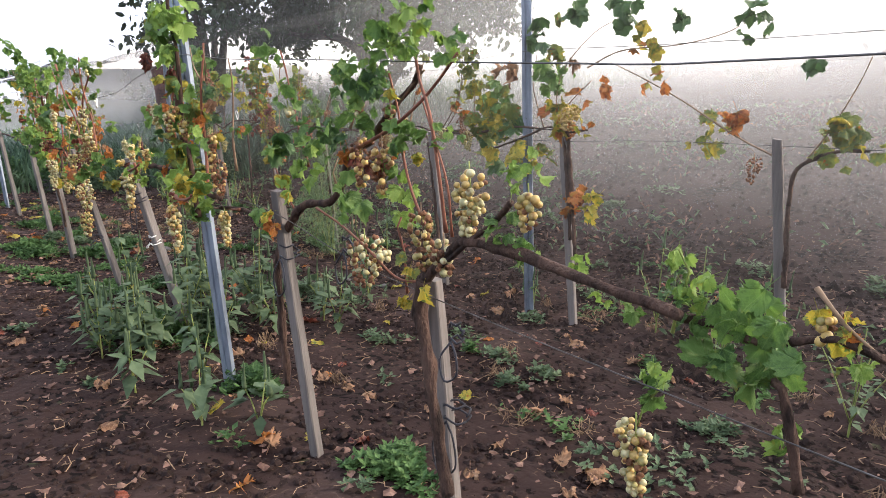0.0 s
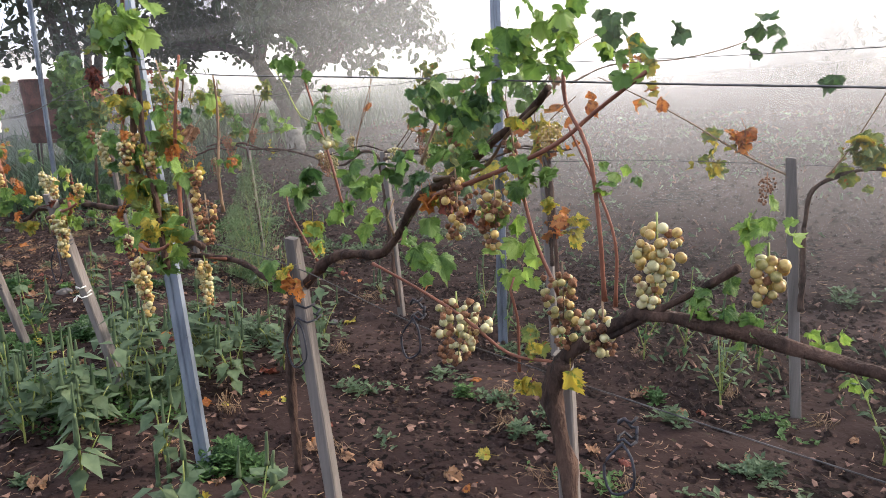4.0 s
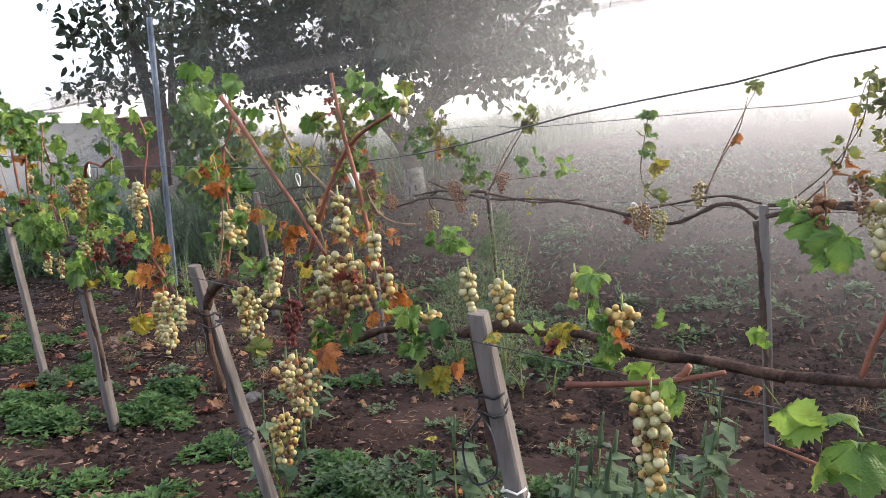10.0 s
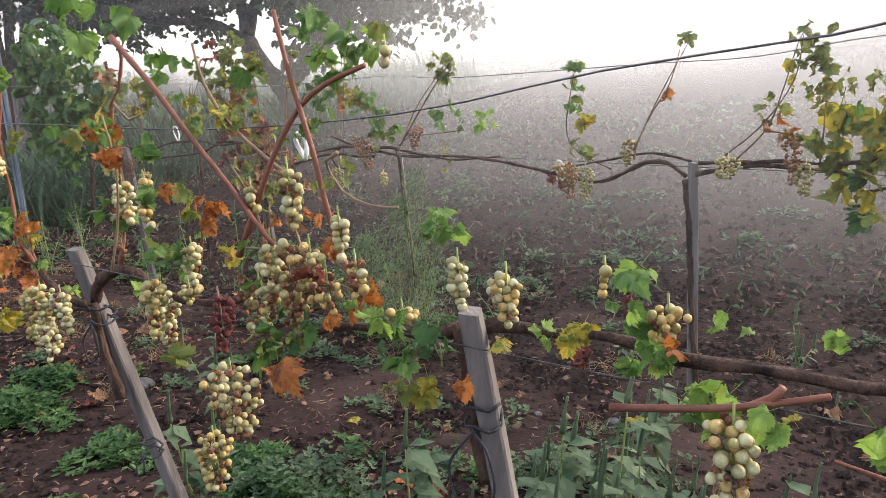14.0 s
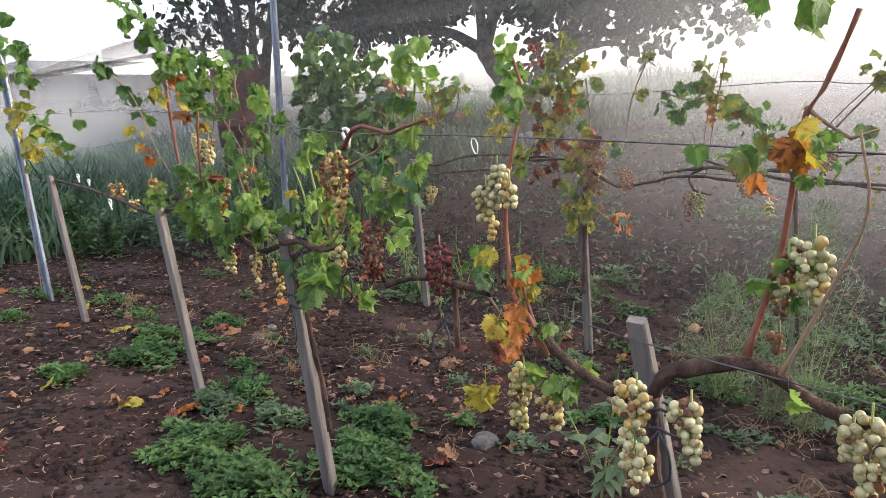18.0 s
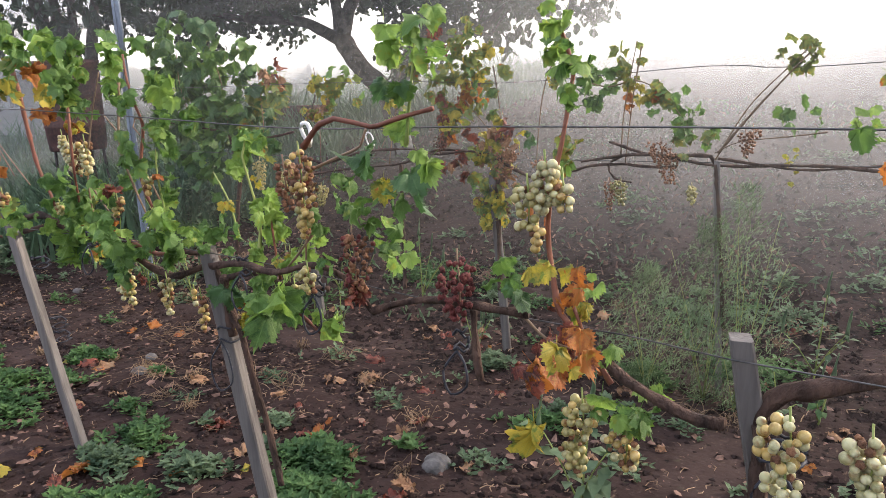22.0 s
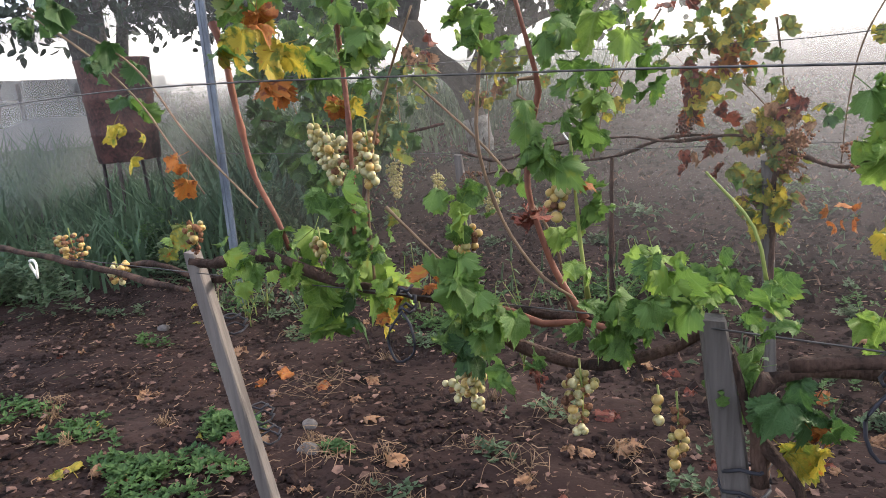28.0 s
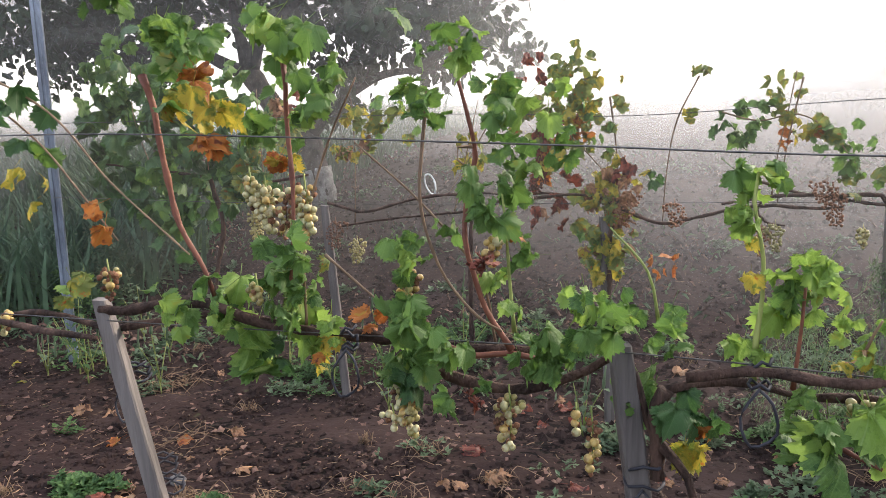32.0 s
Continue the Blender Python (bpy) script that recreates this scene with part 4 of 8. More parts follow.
leaves(v, 0.556, 1.290, 0.699, 0.023, 4, 0.041, "gl")
leaves(v, 0.277, 1.290, 0.845, 0.023, 4, 0.041, "g")
leaves(v, 0.203, 1.290, 0.850, 0.019, 3, 0.037, "l")
leaves(v, 0.162, 1.290, 0.912, 0.025, 4, 0.039, "l")
bunch(v, 0.593, 1.290, 0.902, 0.037, 0.033, "a")
bunch(v, 0.293, 1.290, 0.625, 0.142, 0.074, "wasv")
cane(v, [(-0.268, 1.257, 0.904), (-0.307, 1.245, 0.994), (-0.336, 1.245, 1.080), (-0.364, 1.257, 1.173), (-0.387, 1.251, 1.261)], 0.006, 0.004, "cane")
cane(v, [(-0.358, 1.256, 0.735), (-0.357, 1.251, 0.845), (-0.367, 1.242, 0.902), (-0.368, 1.256, 0.924)], 0.005, 0.004, "cane")
leaves(v, -0.361, 1.250, 0.955, 0.048, 8, 0.057, "l")
leaves(v, -0.379, 1.250, 1.039, 0.029, 5, 0.052, "gl")
leaves(v, -0.319, 1.250, 1.122, 0.030, 6, 0.044, "g")
leaves(v, -0.283, 1.250, 1.074, 0.010, 2, 0.035, "y")
leaves(v, -0.359, 1.250, 1.085, 0.012, 2, 0.041, "o")

v = vine(-1.07, 1.30, "gnarled grape vine with two long arms tied to its stake", "vines of the near row")
cane(v, [(-1.189, 1.296, 0.200), (-1.172, 1.291, 0.534), (-1.144, 1.283, 0.665), (-1.141, 1.297, 0.722)], 0.014, 0.015, "trunk")
cane(v, [(-1.141, 1.297, 0.722), (-1.054, 1.287, 0.797), (-0.956, 1.289, 0.875), (-0.870, 1.294, 0.898), (-0.757, 1.285, 0.918), (-0.715, 1.298, 0.966), (-0.629, 1.282, 1.056), (-0.537, 1.298, 1.111), (-0.429, 1.282, 1.179), (-0.359, 1.298, 1.229), (-0.304, 1.282, 1.273)], 0.016, 0.008, "arm")
cane(v, [(-0.589, 1.282, 1.095), (-0.473, 1.297, 1.121), (-0.398, 1.282, 1.189), (-0.312, 1.297, 1.265)], 0.007, 0.004, "dull_cane")
cane(v, [(-1.074, 1.297, 0.741), (-1.142, 1.293, 0.761), (-1.231, 1.283, 0.783), (-1.343, 1.287, 0.806), (-1.477, 1.298, 0.806), (-1.660, 1.294, 0.793)], 0.011, 0.008, "arm")
cane(v, [(-1.445, 1.284, 0.811), (-1.633, 1.295, 0.790), (-1.753, 1.296, 0.780), (-1.929, 1.285, 0.765), (-2.098, 1.284, 0.787)], 0.006, 0.004, "cane")
cane(v, [(-1.014, 1.298, 0.849), (-1.056, 1.287, 0.916), (-1.107, 1.283, 0.988), (-1.130, 1.297, 1.035)], 0.005, 0.004, "cane")
cane(v, [(-0.903, 1.296, 1.004), (-0.913, 1.283, 1.093), (-0.964, 1.288, 1.209), (-1.012, 1.298, 1.293), (-1.015, 1.287, 1.349)], 0.006, 0.004, "cane")
cane(v, [(-0.971, 1.298, 1.208), (-1.030, 1.287, 1.226), (-1.085, 1.283, 1.306), (-1.158, 1.295, 1.367)], 0.004, 0.002, "green_shoot")
cane(v, [(-0.626, 1.282, 1.126), (-0.598, 1.295, 1.193), (-0.555, 1.289, 1.267)], 0.005, 0.003, "dull_cane")
cane(v, [(-0.720, 1.286, 0.958), (-0.739, 1.285, 1.000), (-0.728, 1.298, 1.041)], 0.004, 0.003, "dull_cane")
leaves(v, -0.981, 1.220, 1.074, 0.052, 7, 0.078, "gd")
leaves(v, -0.945, 1.220, 1.357, 0.041, 7, 0.048, "g")
leaves(v, -0.870, 1.220, 1.223, 0.032, 5, 0.050, "g")
leaves(v, -0.831, 1.220, 1.001, 0.047, 7, 0.051, "gl")
leaves(v, -0.922, 1.220, 0.942, 0.033, 5, 0.054, "ly")
leaves(v, -1.036, 1.220, 0.834, 0.029, 4, 0.055, "yo")
leaf(v, -0.961, 1.190, 0.812, 0.056, "o", (-0.05, -1, 0.35))
leaves(v, -0.633, 1.220, 1.125, 0.036, 8, 0.051, "gd")
leaves(v, -0.577, 1.220, 1.093, 0.026, 4, 0.053, "d")
leaves(v, -0.528, 1.220, 1.066, 0.030, 4, 0.064, "yo")
leaves(v, -1.114, 1.220, 0.825, 0.030, 3, 0.058, "g")
leaves(v, -0.767, 1.220, 1.052, 0.020, 3, 0.039, "g")
leaves(v, -0.708, 1.220, 1.002, 0.029, 4, 0.048, "l")
leaves(v, -0.514, 1.220, 1.262, 0.040, 9, 0.044, "dg")
leaves(v, -0.568, 1.220, 1.245, 0.033, 6, 0.045, "dg")
leaves(v, -0.399, 1.220, 1.315, 0.044, 10, 0.045, "lg")
leaves(v, -0.288, 1.220, 1.338, 0.047, 8, 0.063, "l")
leaves(v, -0.464, 1.220, 1.238, 0.031, 5, 0.046, "d")
leaves(v, -0.386, 1.220, 1.240, 0.030, 5, 0.044, "gd")
leaves(v, -0.336, 1.220, 1.218, 0.010, 2, 0.039, "y")
bunch(v, -0.857, 1.220, 1.181, 0.028, 0.036, "w")
bunch(v, -0.482, 1.220, 1.207, 0.048, 0.037, "ws")
bunch(v, -0.477, 1.220, 1.107, 0.112, 0.072, "sa")
leaves(v, -0.496, 1.220, 1.047, 0.017, 2, 0.059, "r")

v = vine(-1.80, 1.27, "leafy grape vine climbing the metal post, reddening and yellowing", "vines of the near row")
leaves(v, -1.802, 1.170, 1.484, 0.062, 7, 0.108, "glp")
leaves(v, -1.728, 1.190, 1.408, 0.062, 6, 0.105, "gl")
leaves(v, -1.684, 1.210, 1.524, 0.056, 5, 0.105, "lg")
leaves(v, -1.717, 1.170, 1.266, 0.050, 4, 0.088, "gpb")
leaves(v, -1.575, 1.190, 1.223, 0.044, 3, 0.088, "lg")
leaves(v, -1.590, 1.210, 1.172, 0.027, 2, 0.102, "p")
leaves(v, -1.717, 1.170, 1.089, 0.056, 5, 0.096, "gpy")
leaves(v, -1.689, 1.190, 0.972, 0.056, 5, 0.102, "gpy")
leaves(v, -2.000, 1.210, 0.854, 0.050, 4, 0.096, "gl")
leaves(v, -1.502, 1.170, 0.904, 0.044, 4, 0.088, "gyb")
leaves(v, -1.684, 1.190, 0.798, 0.037, 3, 0.088, "pg")
leaves(v, -1.474, 1.210, 1.084, 0.037, 3, 0.088, "og")
leaves(v, -2.020, 1.170, 1.137, 0.037, 3, 0.079, "g")
bunch(v, -1.728, 1.160, 1.152, 0.085, 0.055, "as")
bunch(v, -1.606, 1.170, 1.133, 0.070, 0.045, "sa")
cane(v, [(-1.660, 1.200, 0.766), (-1.663, 1.200, 0.951), (-1.701, 1.200, 1.119), (-1.695, 1.200, 1.265), (-1.690, 1.200, 1.386), (-1.730, 1.200, 1.488), (-1.711, 1.200, 1.623)], 0.012, 0.007, "trunk")
cane(v, [(-1.811, 1.234, 0.838), (-1.819, 1.238, 0.970), (-1.818, 1.226, 1.083), (-1.807, 1.222, 1.195), (-1.802, 1.234, 1.300), (-1.812, 1.238, 1.394)], 0.014, 0.011, "arm")
cane(v, [(-2.313, 1.226, 0.915), (-2.221, 1.222, 0.925), (-2.135, 1.234, 0.924), (-2.038, 1.238, 0.922), (-1.961, 1.226, 0.935), (-1.885, 1.222, 0.945), (-1.832, 1.234, 0.941)], 0.009, 0.009, "arm")
cane(v, [(-1.815, 1.238, 0.928), (-1.755, 1.226, 0.914), (-1.718, 1.222, 0.890), (-1.647, 1.234, 0.863), (-1.579, 1.238, 0.850), (-1.514, 1.226, 0.862), (-1.459, 1.222, 0.860)], 0.011, 0.01, "arm")
cane(v, [(-1.861, 1.234, 1.328), (-1.882, 1.238, 1.262), (-1.892, 1.226, 1.203), (-1.901, 1.222, 1.151), (-1.924, 1.234, 1.064), (-1.950, 1.238, 0.993), (-1.961, 1.226, 0.938)], 0.008, 0.006, "cane")
cane(v, [(-1.782, 1.222, 1.345), (-1.789, 1.234, 1.194), (-1.805, 1.238, 1.125)], 0.007, 0.006, "cane")
cane(v, [(-2.353, 1.116, 0.877), (-2.227, 1.112, 0.909), (-2.154, 1.124, 0.929), (-2.103, 1.128, 0.948)], 0.009, 0.007, "cane")
cane(v, [(-1.623, 1.116, 0.863), (-1.587, 1.112, 0.855), (-1.549, 1.124, 0.854), (-1.489, 1.128, 0.873), (-1.453, 1.116, 0.884)], 0.009, 0.007, "cane")
cane(v, [(-1.551, 1.212, 0.879), (-1.570, 1.224, 0.941), (-1.568, 1.228, 1.057), (-1.540, 1.216, 1.153), (-1.507, 1.212, 1.257), (-1.494, 1.224, 1.346), (-1.485, 1.228, 1.400)], 0.01, 0.006, "cane")
cane(v, [(-1.514, 1.216, 1.278), (-1.555, 1.212, 1.318), (-1.613, 1.224, 1.392)], 0.005, 0.003, "dull_cane")
cane(v, [(-1.498, 1.228, 1.273), (-1.455, 1.216, 1.326), (-1.451, 1.212, 1.380)], 0.004, 0.003, "dull_cane")
leaves(v, -1.574, 1.230, 1.182, 0.024, 3, 0.054, "oy")
leaves(v, -1.507, 1.200, 1.122, 0.025, 3, 0.061, "o")
leaves(v, -1.514, 1.250, 1.073, 0.028, 3, 0.065, "oy")
leaves(v, -1.426, 1.150, 1.093, 0.015, 2, 0.055, "l")
leaves(v, -1.489, 1.230, 1.239, 0.015, 2, 0.058, "d")
leaves(v, -1.639, 1.200, 1.094, 0.027, 4, 0.056, "lg")
leaves(v, -1.710, 1.250, 1.101, 0.024, 3, 0.053, "g")
leaves(v, -1.341, 1.150, 1.351, 0.021, 3, 0.043, "lg")
leaves(v, -1.433, 1.230, 1.324, 0.014, 2, 0.038, "g")
leaves(v, -1.351, 1.200, 1.289, 0.014, 2, 0.044, "p")
bunch(v, -1.401, 1.190, 1.093, 0.103, 0.041, "as")
bunch(v, -1.358, 1.190, 1.005, 0.122, 0.073, "sas")
bunch(v, -1.410, 1.190, 1.022, 0.068, 0.040, "sa")
cane(v, [(-1.424, 1.279, 0.955), (-1.422, 1.275, 1.064), (-1.424, 1.287, 1.167), (-1.418, 1.291, 1.274), (-1.405, 1.279, 1.345)], 0.008, 0.004, "dull_cane")
leaves(v, -1.440, 1.213, 1.190, 0.011, 1, 0.096, "b")
leaves(v, -1.461, 1.293, 1.264, 0.020, 2, 0.065, "ly")
leaves(v, -1.354, 1.263, 1.090, 0.023, 3, 0.053, "og")
leaves(v, -1.395, 1.313, 1.105, 0.015, 3, 0.044, "g")
bunch(v, -1.517, 1.253, 0.796, 0.133, 0.058, "wa")
bunch(v, -1.556, 1.080, 0.837, 0.170, 0.063, "wa")
bunch(v, -1.587, 1.080, 0.806, 0.090, 0.043, "w")
bunch(v, -1.919, 1.170, 1.191, 0.093, 0.057, "wvw")
bunch(v, -1.899, 1.170, 1.104, 0.056, 0.030, "wa")
bunch(v, -1.721, 1.170, 1.185, 0.046, 0.060, "wa")
bunch(v, -1.765, 1.170, 1.156, 0.069, 0.058, "w")
bunch(v, -1.825, 1.170, 0.860, 0.102, 0.045, "ksw")
bunch(v, -2.001, 1.170, 1.187, 0.042, 0.035, "s")
leaves(v, -1.807, 1.130, 1.361, 0.029, 4, 0.069, "r")
leaves(v, -1.734, 1.210, 1.337, 0.024, 3, 0.052, "rd")
leaves(v, -1.735, 1.180, 1.369, 0.029, 4, 0.049, "gl")
leaves(v, -1.785, 1.230, 1.368, 0.023, 3, 0.050, "g")
leaves(v, -1.695, 1.130, 1.297, 0.018, 2, 0.049, "y")
leaves(v, -1.717, 1.210, 1.251, 0.024, 4, 0.053, "y")
leaves(v, -1.851, 1.180, 1.150, 0.036, 5, 0.074, "g")
leaves(v, -1.884, 1.230, 1.185, 0.021, 2, 0.055, "d")
leaves(v, -1.794, 1.130, 1.087, 0.024, 3, 0.059, "gd")
leaves(v, -1.702, 1.210, 1.102, 0.022, 3, 0.051, "lg")
leaves(v, -1.672, 1.180, 1.152, 0.009, 2, 0.044, "y")
leaves(v, -1.741, 1.230, 1.044, 0.011, 2, 0.049, "o")
leaves(v, -1.671, 1.130, 1.185, 0.006, 1, 0.041, "o")
leaves(v, -1.785, 1.210, 0.983, 0.043, 5, 0.083, "dg")
leaves(v, -1.817, 1.180, 0.996, 0.024, 2, 0.060, "g")
leaves(v, -1.766, 1.230, 0.961, 0.032, 4, 0.077, "p")
leaves(v, -1.765, 1.130, 0.945, 0.019, 2, 0.060, "o")
leaves(v, -1.699, 1.210, 0.959, 0.034, 4, 0.080, "pd")
leaves(v, -1.715, 1.180, 1.017, 0.023, 2, 0.066, "d")
leaves(v, -1.649, 1.230, 0.926, 0.030, 4, 0.064, "pg")
leaves(v, -1.608, 1.130, 0.944, 0.025, 3, 0.064, "gl")
leaves(v, -1.681, 1.210, 0.875, 0.035, 5, 0.066, "gl")
leaves(v, -1.729, 1.180, 0.894, 0.024, 3, 0.059, "l")
leaves(v, -1.653, 1.230, 0.827, 0.034, 4, 0.066, "gl")
leaves(v, -1.580, 1.130, 0.927, 0.025, 3, 0.059, "y")
leaves(v, -1.576, 1.210, 0.837, 0.022, 2, 0.054, "l")
leaves(v, -1.746, 1.180, 0.831, 0.007, 1, 0.052, "o")
leaves(v, -1.792, 1.230, 0.794, 0.021, 2, 0.057, "py")
leaves(v, -1.838, 1.130, 1.024, 0.021, 2, 0.051, "d")
leaves(v, -1.841, 1.210, 1.295, 0.016, 2, 0.056, "r")

v = vine(-2.62, 1.27, "heavily laden grape vine with thick red canes and many bunches", "vines of the near row")
cane(v, [(-2.646, 1.278, 0.586), (-2.657, 1.266, 0.713), (-2.666, 1.262, 0.810), (-2.687, 1.274, 0.875)], 0.015, 0.016, "trunk")
cane(v, [(-2.689, 1.278, 0.873), (-2.748, 1.266, 0.853), (-2.835, 1.262, 0.854), (-2.974, 1.274, 0.828), (-3.076, 1.278, 0.789), (-3.133, 1.266, 0.769)], 0.015, 0.011, "arm")
cane(v, [(-2.673, 1.262, 0.884), (-2.592, 1.274, 0.901), (-2.532, 1.278, 0.898), (-2.441, 1.266, 0.913), (-2.353, 1.262, 0.915), (-2.300, 1.274, 0.900), (-2.255, 1.278, 0.900), (-2.189, 1.266, 0.911), (-2.123, 1.262, 0.912), (-2.068, 1.274, 0.908)], 0.013, 0.009, "arm")
cane(v, [(-3.330, 1.088, 1.405), (-3.203, 1.076, 1.312), (-3.104, 1.072, 1.221), (-3.042, 1.084, 1.149), (-2.986, 1.088, 1.085), (-2.929, 1.076, 1.049)], 0.0088, 0.0062, "cane")
cane(v, [(-2.772, 1.112, 0.969), (-2.820, 1.124, 1.027), (-2.852, 1.128, 1.117), (-2.861, 1.116, 1.208), (-2.893, 1.112, 1.321), (-2.930, 1.124, 1.425)], 0.0088, 0.0062, "cane")
cane(v, [(-3.083, 1.128, 1.000), (-3.019, 1.116, 1.082), (-2.950, 1.112, 1.188), (-2.893, 1.124, 1.269), (-2.832, 1.128, 1.307), (-2.741, 1.116, 1.332)], 0.0088, 0.0062, "cane")
cane(v, [(-3.067, 1.112, 0.836), (-3.012, 1.124, 0.887), (-2.937, 1.128, 0.941), (-2.816, 1.116, 0.992)], 0.004, 0.003, "green_shoot")
cane(v, [(-2.804, 1.112, 1.202), (-2.841, 1.124, 1.186), (-2.813, 1.128, 1.138), (-2.746, 1.116, 1.122), (-2.689, 1.112, 1.123)], 0.005, 0.003, "dull_cane")
cane(v, [(-2.933, 1.124, 1.159), (-3.067, 1.128, 1.241), (-3.113, 1.116, 1.318), (-3.126, 1.112, 1.385)], 0.006, 0.004, "dull_cane")
cane(v, [(-3.514, 1.124, 0.917), (-3.468, 1.128, 1.035), (-3.425, 1.116, 1.159), (-3.441, 1.112, 1.261)], 0.005, 0.003, "dull_cane")
bunch(v, -2.906, 1.100, 1.173, 0.102, 0.046, "vsw")
bunch(v, -2.963, 1.100, 1.047, 0.105, 0.070, "vsw")
bunch(v, -2.870, 1.100, 1.046, 0.095, 0.067, "vas")
bunch(v, -2.801, 1.100, 1.099, 0.065, 0.036, "w")
bunch(v, -3.003, 1.100, 0.964, 0.093, 0.083, "vsw")
bunch(v, -2.922, 1.100, 0.993, 0.099, 0.062, "svs")
bunch(v, -2.837, 1.100, 1.004, 0.066, 0.059, "as")
bunch(v, -2.772, 1.100, 1.031, 0.064, 0.041, "as")
bunch(v, -2.999, 1.100, 1.135, 0.045, 0.038, "vs")
bunch(v, -3.110, 1.100, 0.777, 0.146, 0.106, "vsw")
bunch(v, -3.191, 1.100, 0.610, 0.131, 0.079, "vas")
bunch(v, -3.121, 1.100, 0.920, 0.110, 0.060, "k")
bunch(v, -3.340, 1.100, 0.920, 0.126, 0.059, "v")
bunch(v, -3.209, 1.100, 0.929, 0.034, 0.047, "v")
bunch(v, -3.309, 1.100, 1.133, 0.091, 0.041, "av")
bunch(v, -2.690, 1.100, 1.351, 0.021, 0.023, "v")
leaves(v, -3.519, 1.140, 1.451, 0.057, 5, 0.092, "gl")
leaves(v, -3.348, 1.110, 1.443, 0.030, 3, 0.075, "g")
leaves(v, -3.350, 1.060, 1.195, 0.021, 2, 0.076, "o")
leaves(v, -3.518, 1.140, 1.236, 0.021, 2, 0.076, "yo")
leaves(v, -3.318, 1.110, 1.197, 0.027, 3, 0.059, "g")
leaves(v, -3.520, 1.160, 1.038, 0.039, 3, 0.069, "g")
leaves(v, -3.261, 1.060, 1.109, 0.021, 2, 0.061, "g")
leaves(v, -3.224, 1.140, 1.082, 0.035, 2, 0.082, "py")
leaves(v, -3.258, 1.110, 1.101, 0.020, 2, 0.067, "o")
leaves(v, -3.305, 1.160, 0.954, 0.036, 4, 0.065, "gl")
leaves(v, -2.966, 1.090, 0.843, 0.040, 3, 0.088, "pg")
leaves(v, -2.853, 0.990, 0.870, 0.008, 1, 0.102, "o")
leaves(v, -3.208, 1.070, 0.776, 0.028, 2, 0.088, "p")
leaves(v, -2.814, 1.040, 1.012, 0.016, 2, 0.061, "r")
leaves(v, -2.796, 1.170, 0.900, 0.022, 3, 0.060, "lg")
leaves(v, -2.680, 1.070, 0.923, 0.038, 5, 0.059, "gd")
leaves(v, -2.660, 1.150, 0.903, 0.024, 3, 0.056, "d")
leaves(v, -2.776, 1.120, 0.939, 0.022, 3, 0.054, "l")
leaves(v, -2.689, 1.170, 0.801, 0.020, 2, 0.064, "yo")
leaves(v, -2.557, 1.070, 0.879, 0.007, 1, 0.052, "o")
leaves(v, -2.543, 1.150, 0.922, 0.008, 1, 0.049, "y")
leaves(v, -2.725, 1.120, 0.833, 0.026, 2, 0.054, "p")
leaves(v, -2.639, 1.170, 1.091, 0.028, 5, 0.047, "gl")
leaves(v, -2.600, 1.070, 1.098, 0.015, 3, 0.040, "g")
leaves(v, -2.857, 1.150, 1.379, 0.033, 6, 0.050, "gl")
leaves(v, -2.772, 1.120, 1.381, 0.029, 5, 0.048, "g")
leaves(v, -2.762, 1.170, 1.366, 0.023, 3, 0.043, "lp")
leaves(v, -2.812, 1.070, 1.389, 0.025, 3, 0.050, "g")
leaves(v, -2.815, 1.150, 1.327, 0.024, 3, 0.041, "g")
leaves(v, -2.999, 1.120, 1.333, 0.032, 4, 0.050, "pg")
leaves(v, -3.211, 1.170, 1.268, 0.035, 4, 0.055, "pg")
leaves(v, -3.137, 1.070, 1.348, 0.029, 3, 0.060, "g")
leaves(v, -2.926, 1.150, 1.222, 0.022, 3, 0.045, "g")
leaves(v, -3.053, 1.120, 1.260, 0.024, 3, 0.048, "py")
leaves(v, -2.891, 1.170, 1.248, 0.022, 3, 0.043, "pg")
bunch(v, -2.776, 1.220, 0.913, 0.022, 0.054, "a")
bunch(v, -2.656, 1.220, 1.019, 0.080, 0.041, "w")
bunch(v, -2.566, 1.220, 1.006, 0.083, 0.058, "wa")
bunch(v, -2.405, 1.220, 1.034, 0.041, 0.019, "a")
bunch(v, -2.313, 1.220, 0.991, 0.049, 0.059, "a")
bunch(v, -2.368, 1.220, 1.028, 0.058, 0.023, "k")
leaves(v, -2.354, 1.180, 1.024, 0.031, 5, 0.055, "gl")
leaves(v, -2.457, 1.260, 0.914, 0.021, 2, 0.059, "y")
leaves(v, -2.352, 1.230, 0.944, 0.019, 2, 0.056, "g")
leaves(v, -2.391, 1.280, 0.864, 0.020, 2, 0.053, "g")
leaves(v, -2.313, 1.180, 0.921, 0.023, 3, 0.046, "lg")
leaves(v, -2.523, 1.260, 0.901, 0.021, 2, 0.043, "l")
leaves(v, -2.235, 1.230, 0.974, 0.025, 3, 0.040, "l")
leaves(v, -2.119, 1.280, 0.948, 0.024, 3, 0.040, "l")
leaves(v, -2.288, 1.180, 0.950, 0.008, 1, 0.047, "o")
leaves(v, -2.407, 1.160, 0.924, 0.006, 1, 0.072, "r")
leaves(v, -2.216, 1.130, 0.897, 0.035, 6, 0.056, "l")
leaves(v, -2.258, 1.180, 0.854, 0.024, 3, 0.049, "lg")
leaves(v, -2.166, 1.080, 0.913, 0.016, 2, 0.048, "l")
bunch(v, -2.199, 1.100, 0.906, 0.153, 0.064, "waw")
cane(v, [(-2.218, 1.134, 0.893), (-2.186, 1.138, 0.911), (-2.161, 1.126, 0.932), (-2.151, 1.122, 0.950)], 0.01, 0.008, "cane")
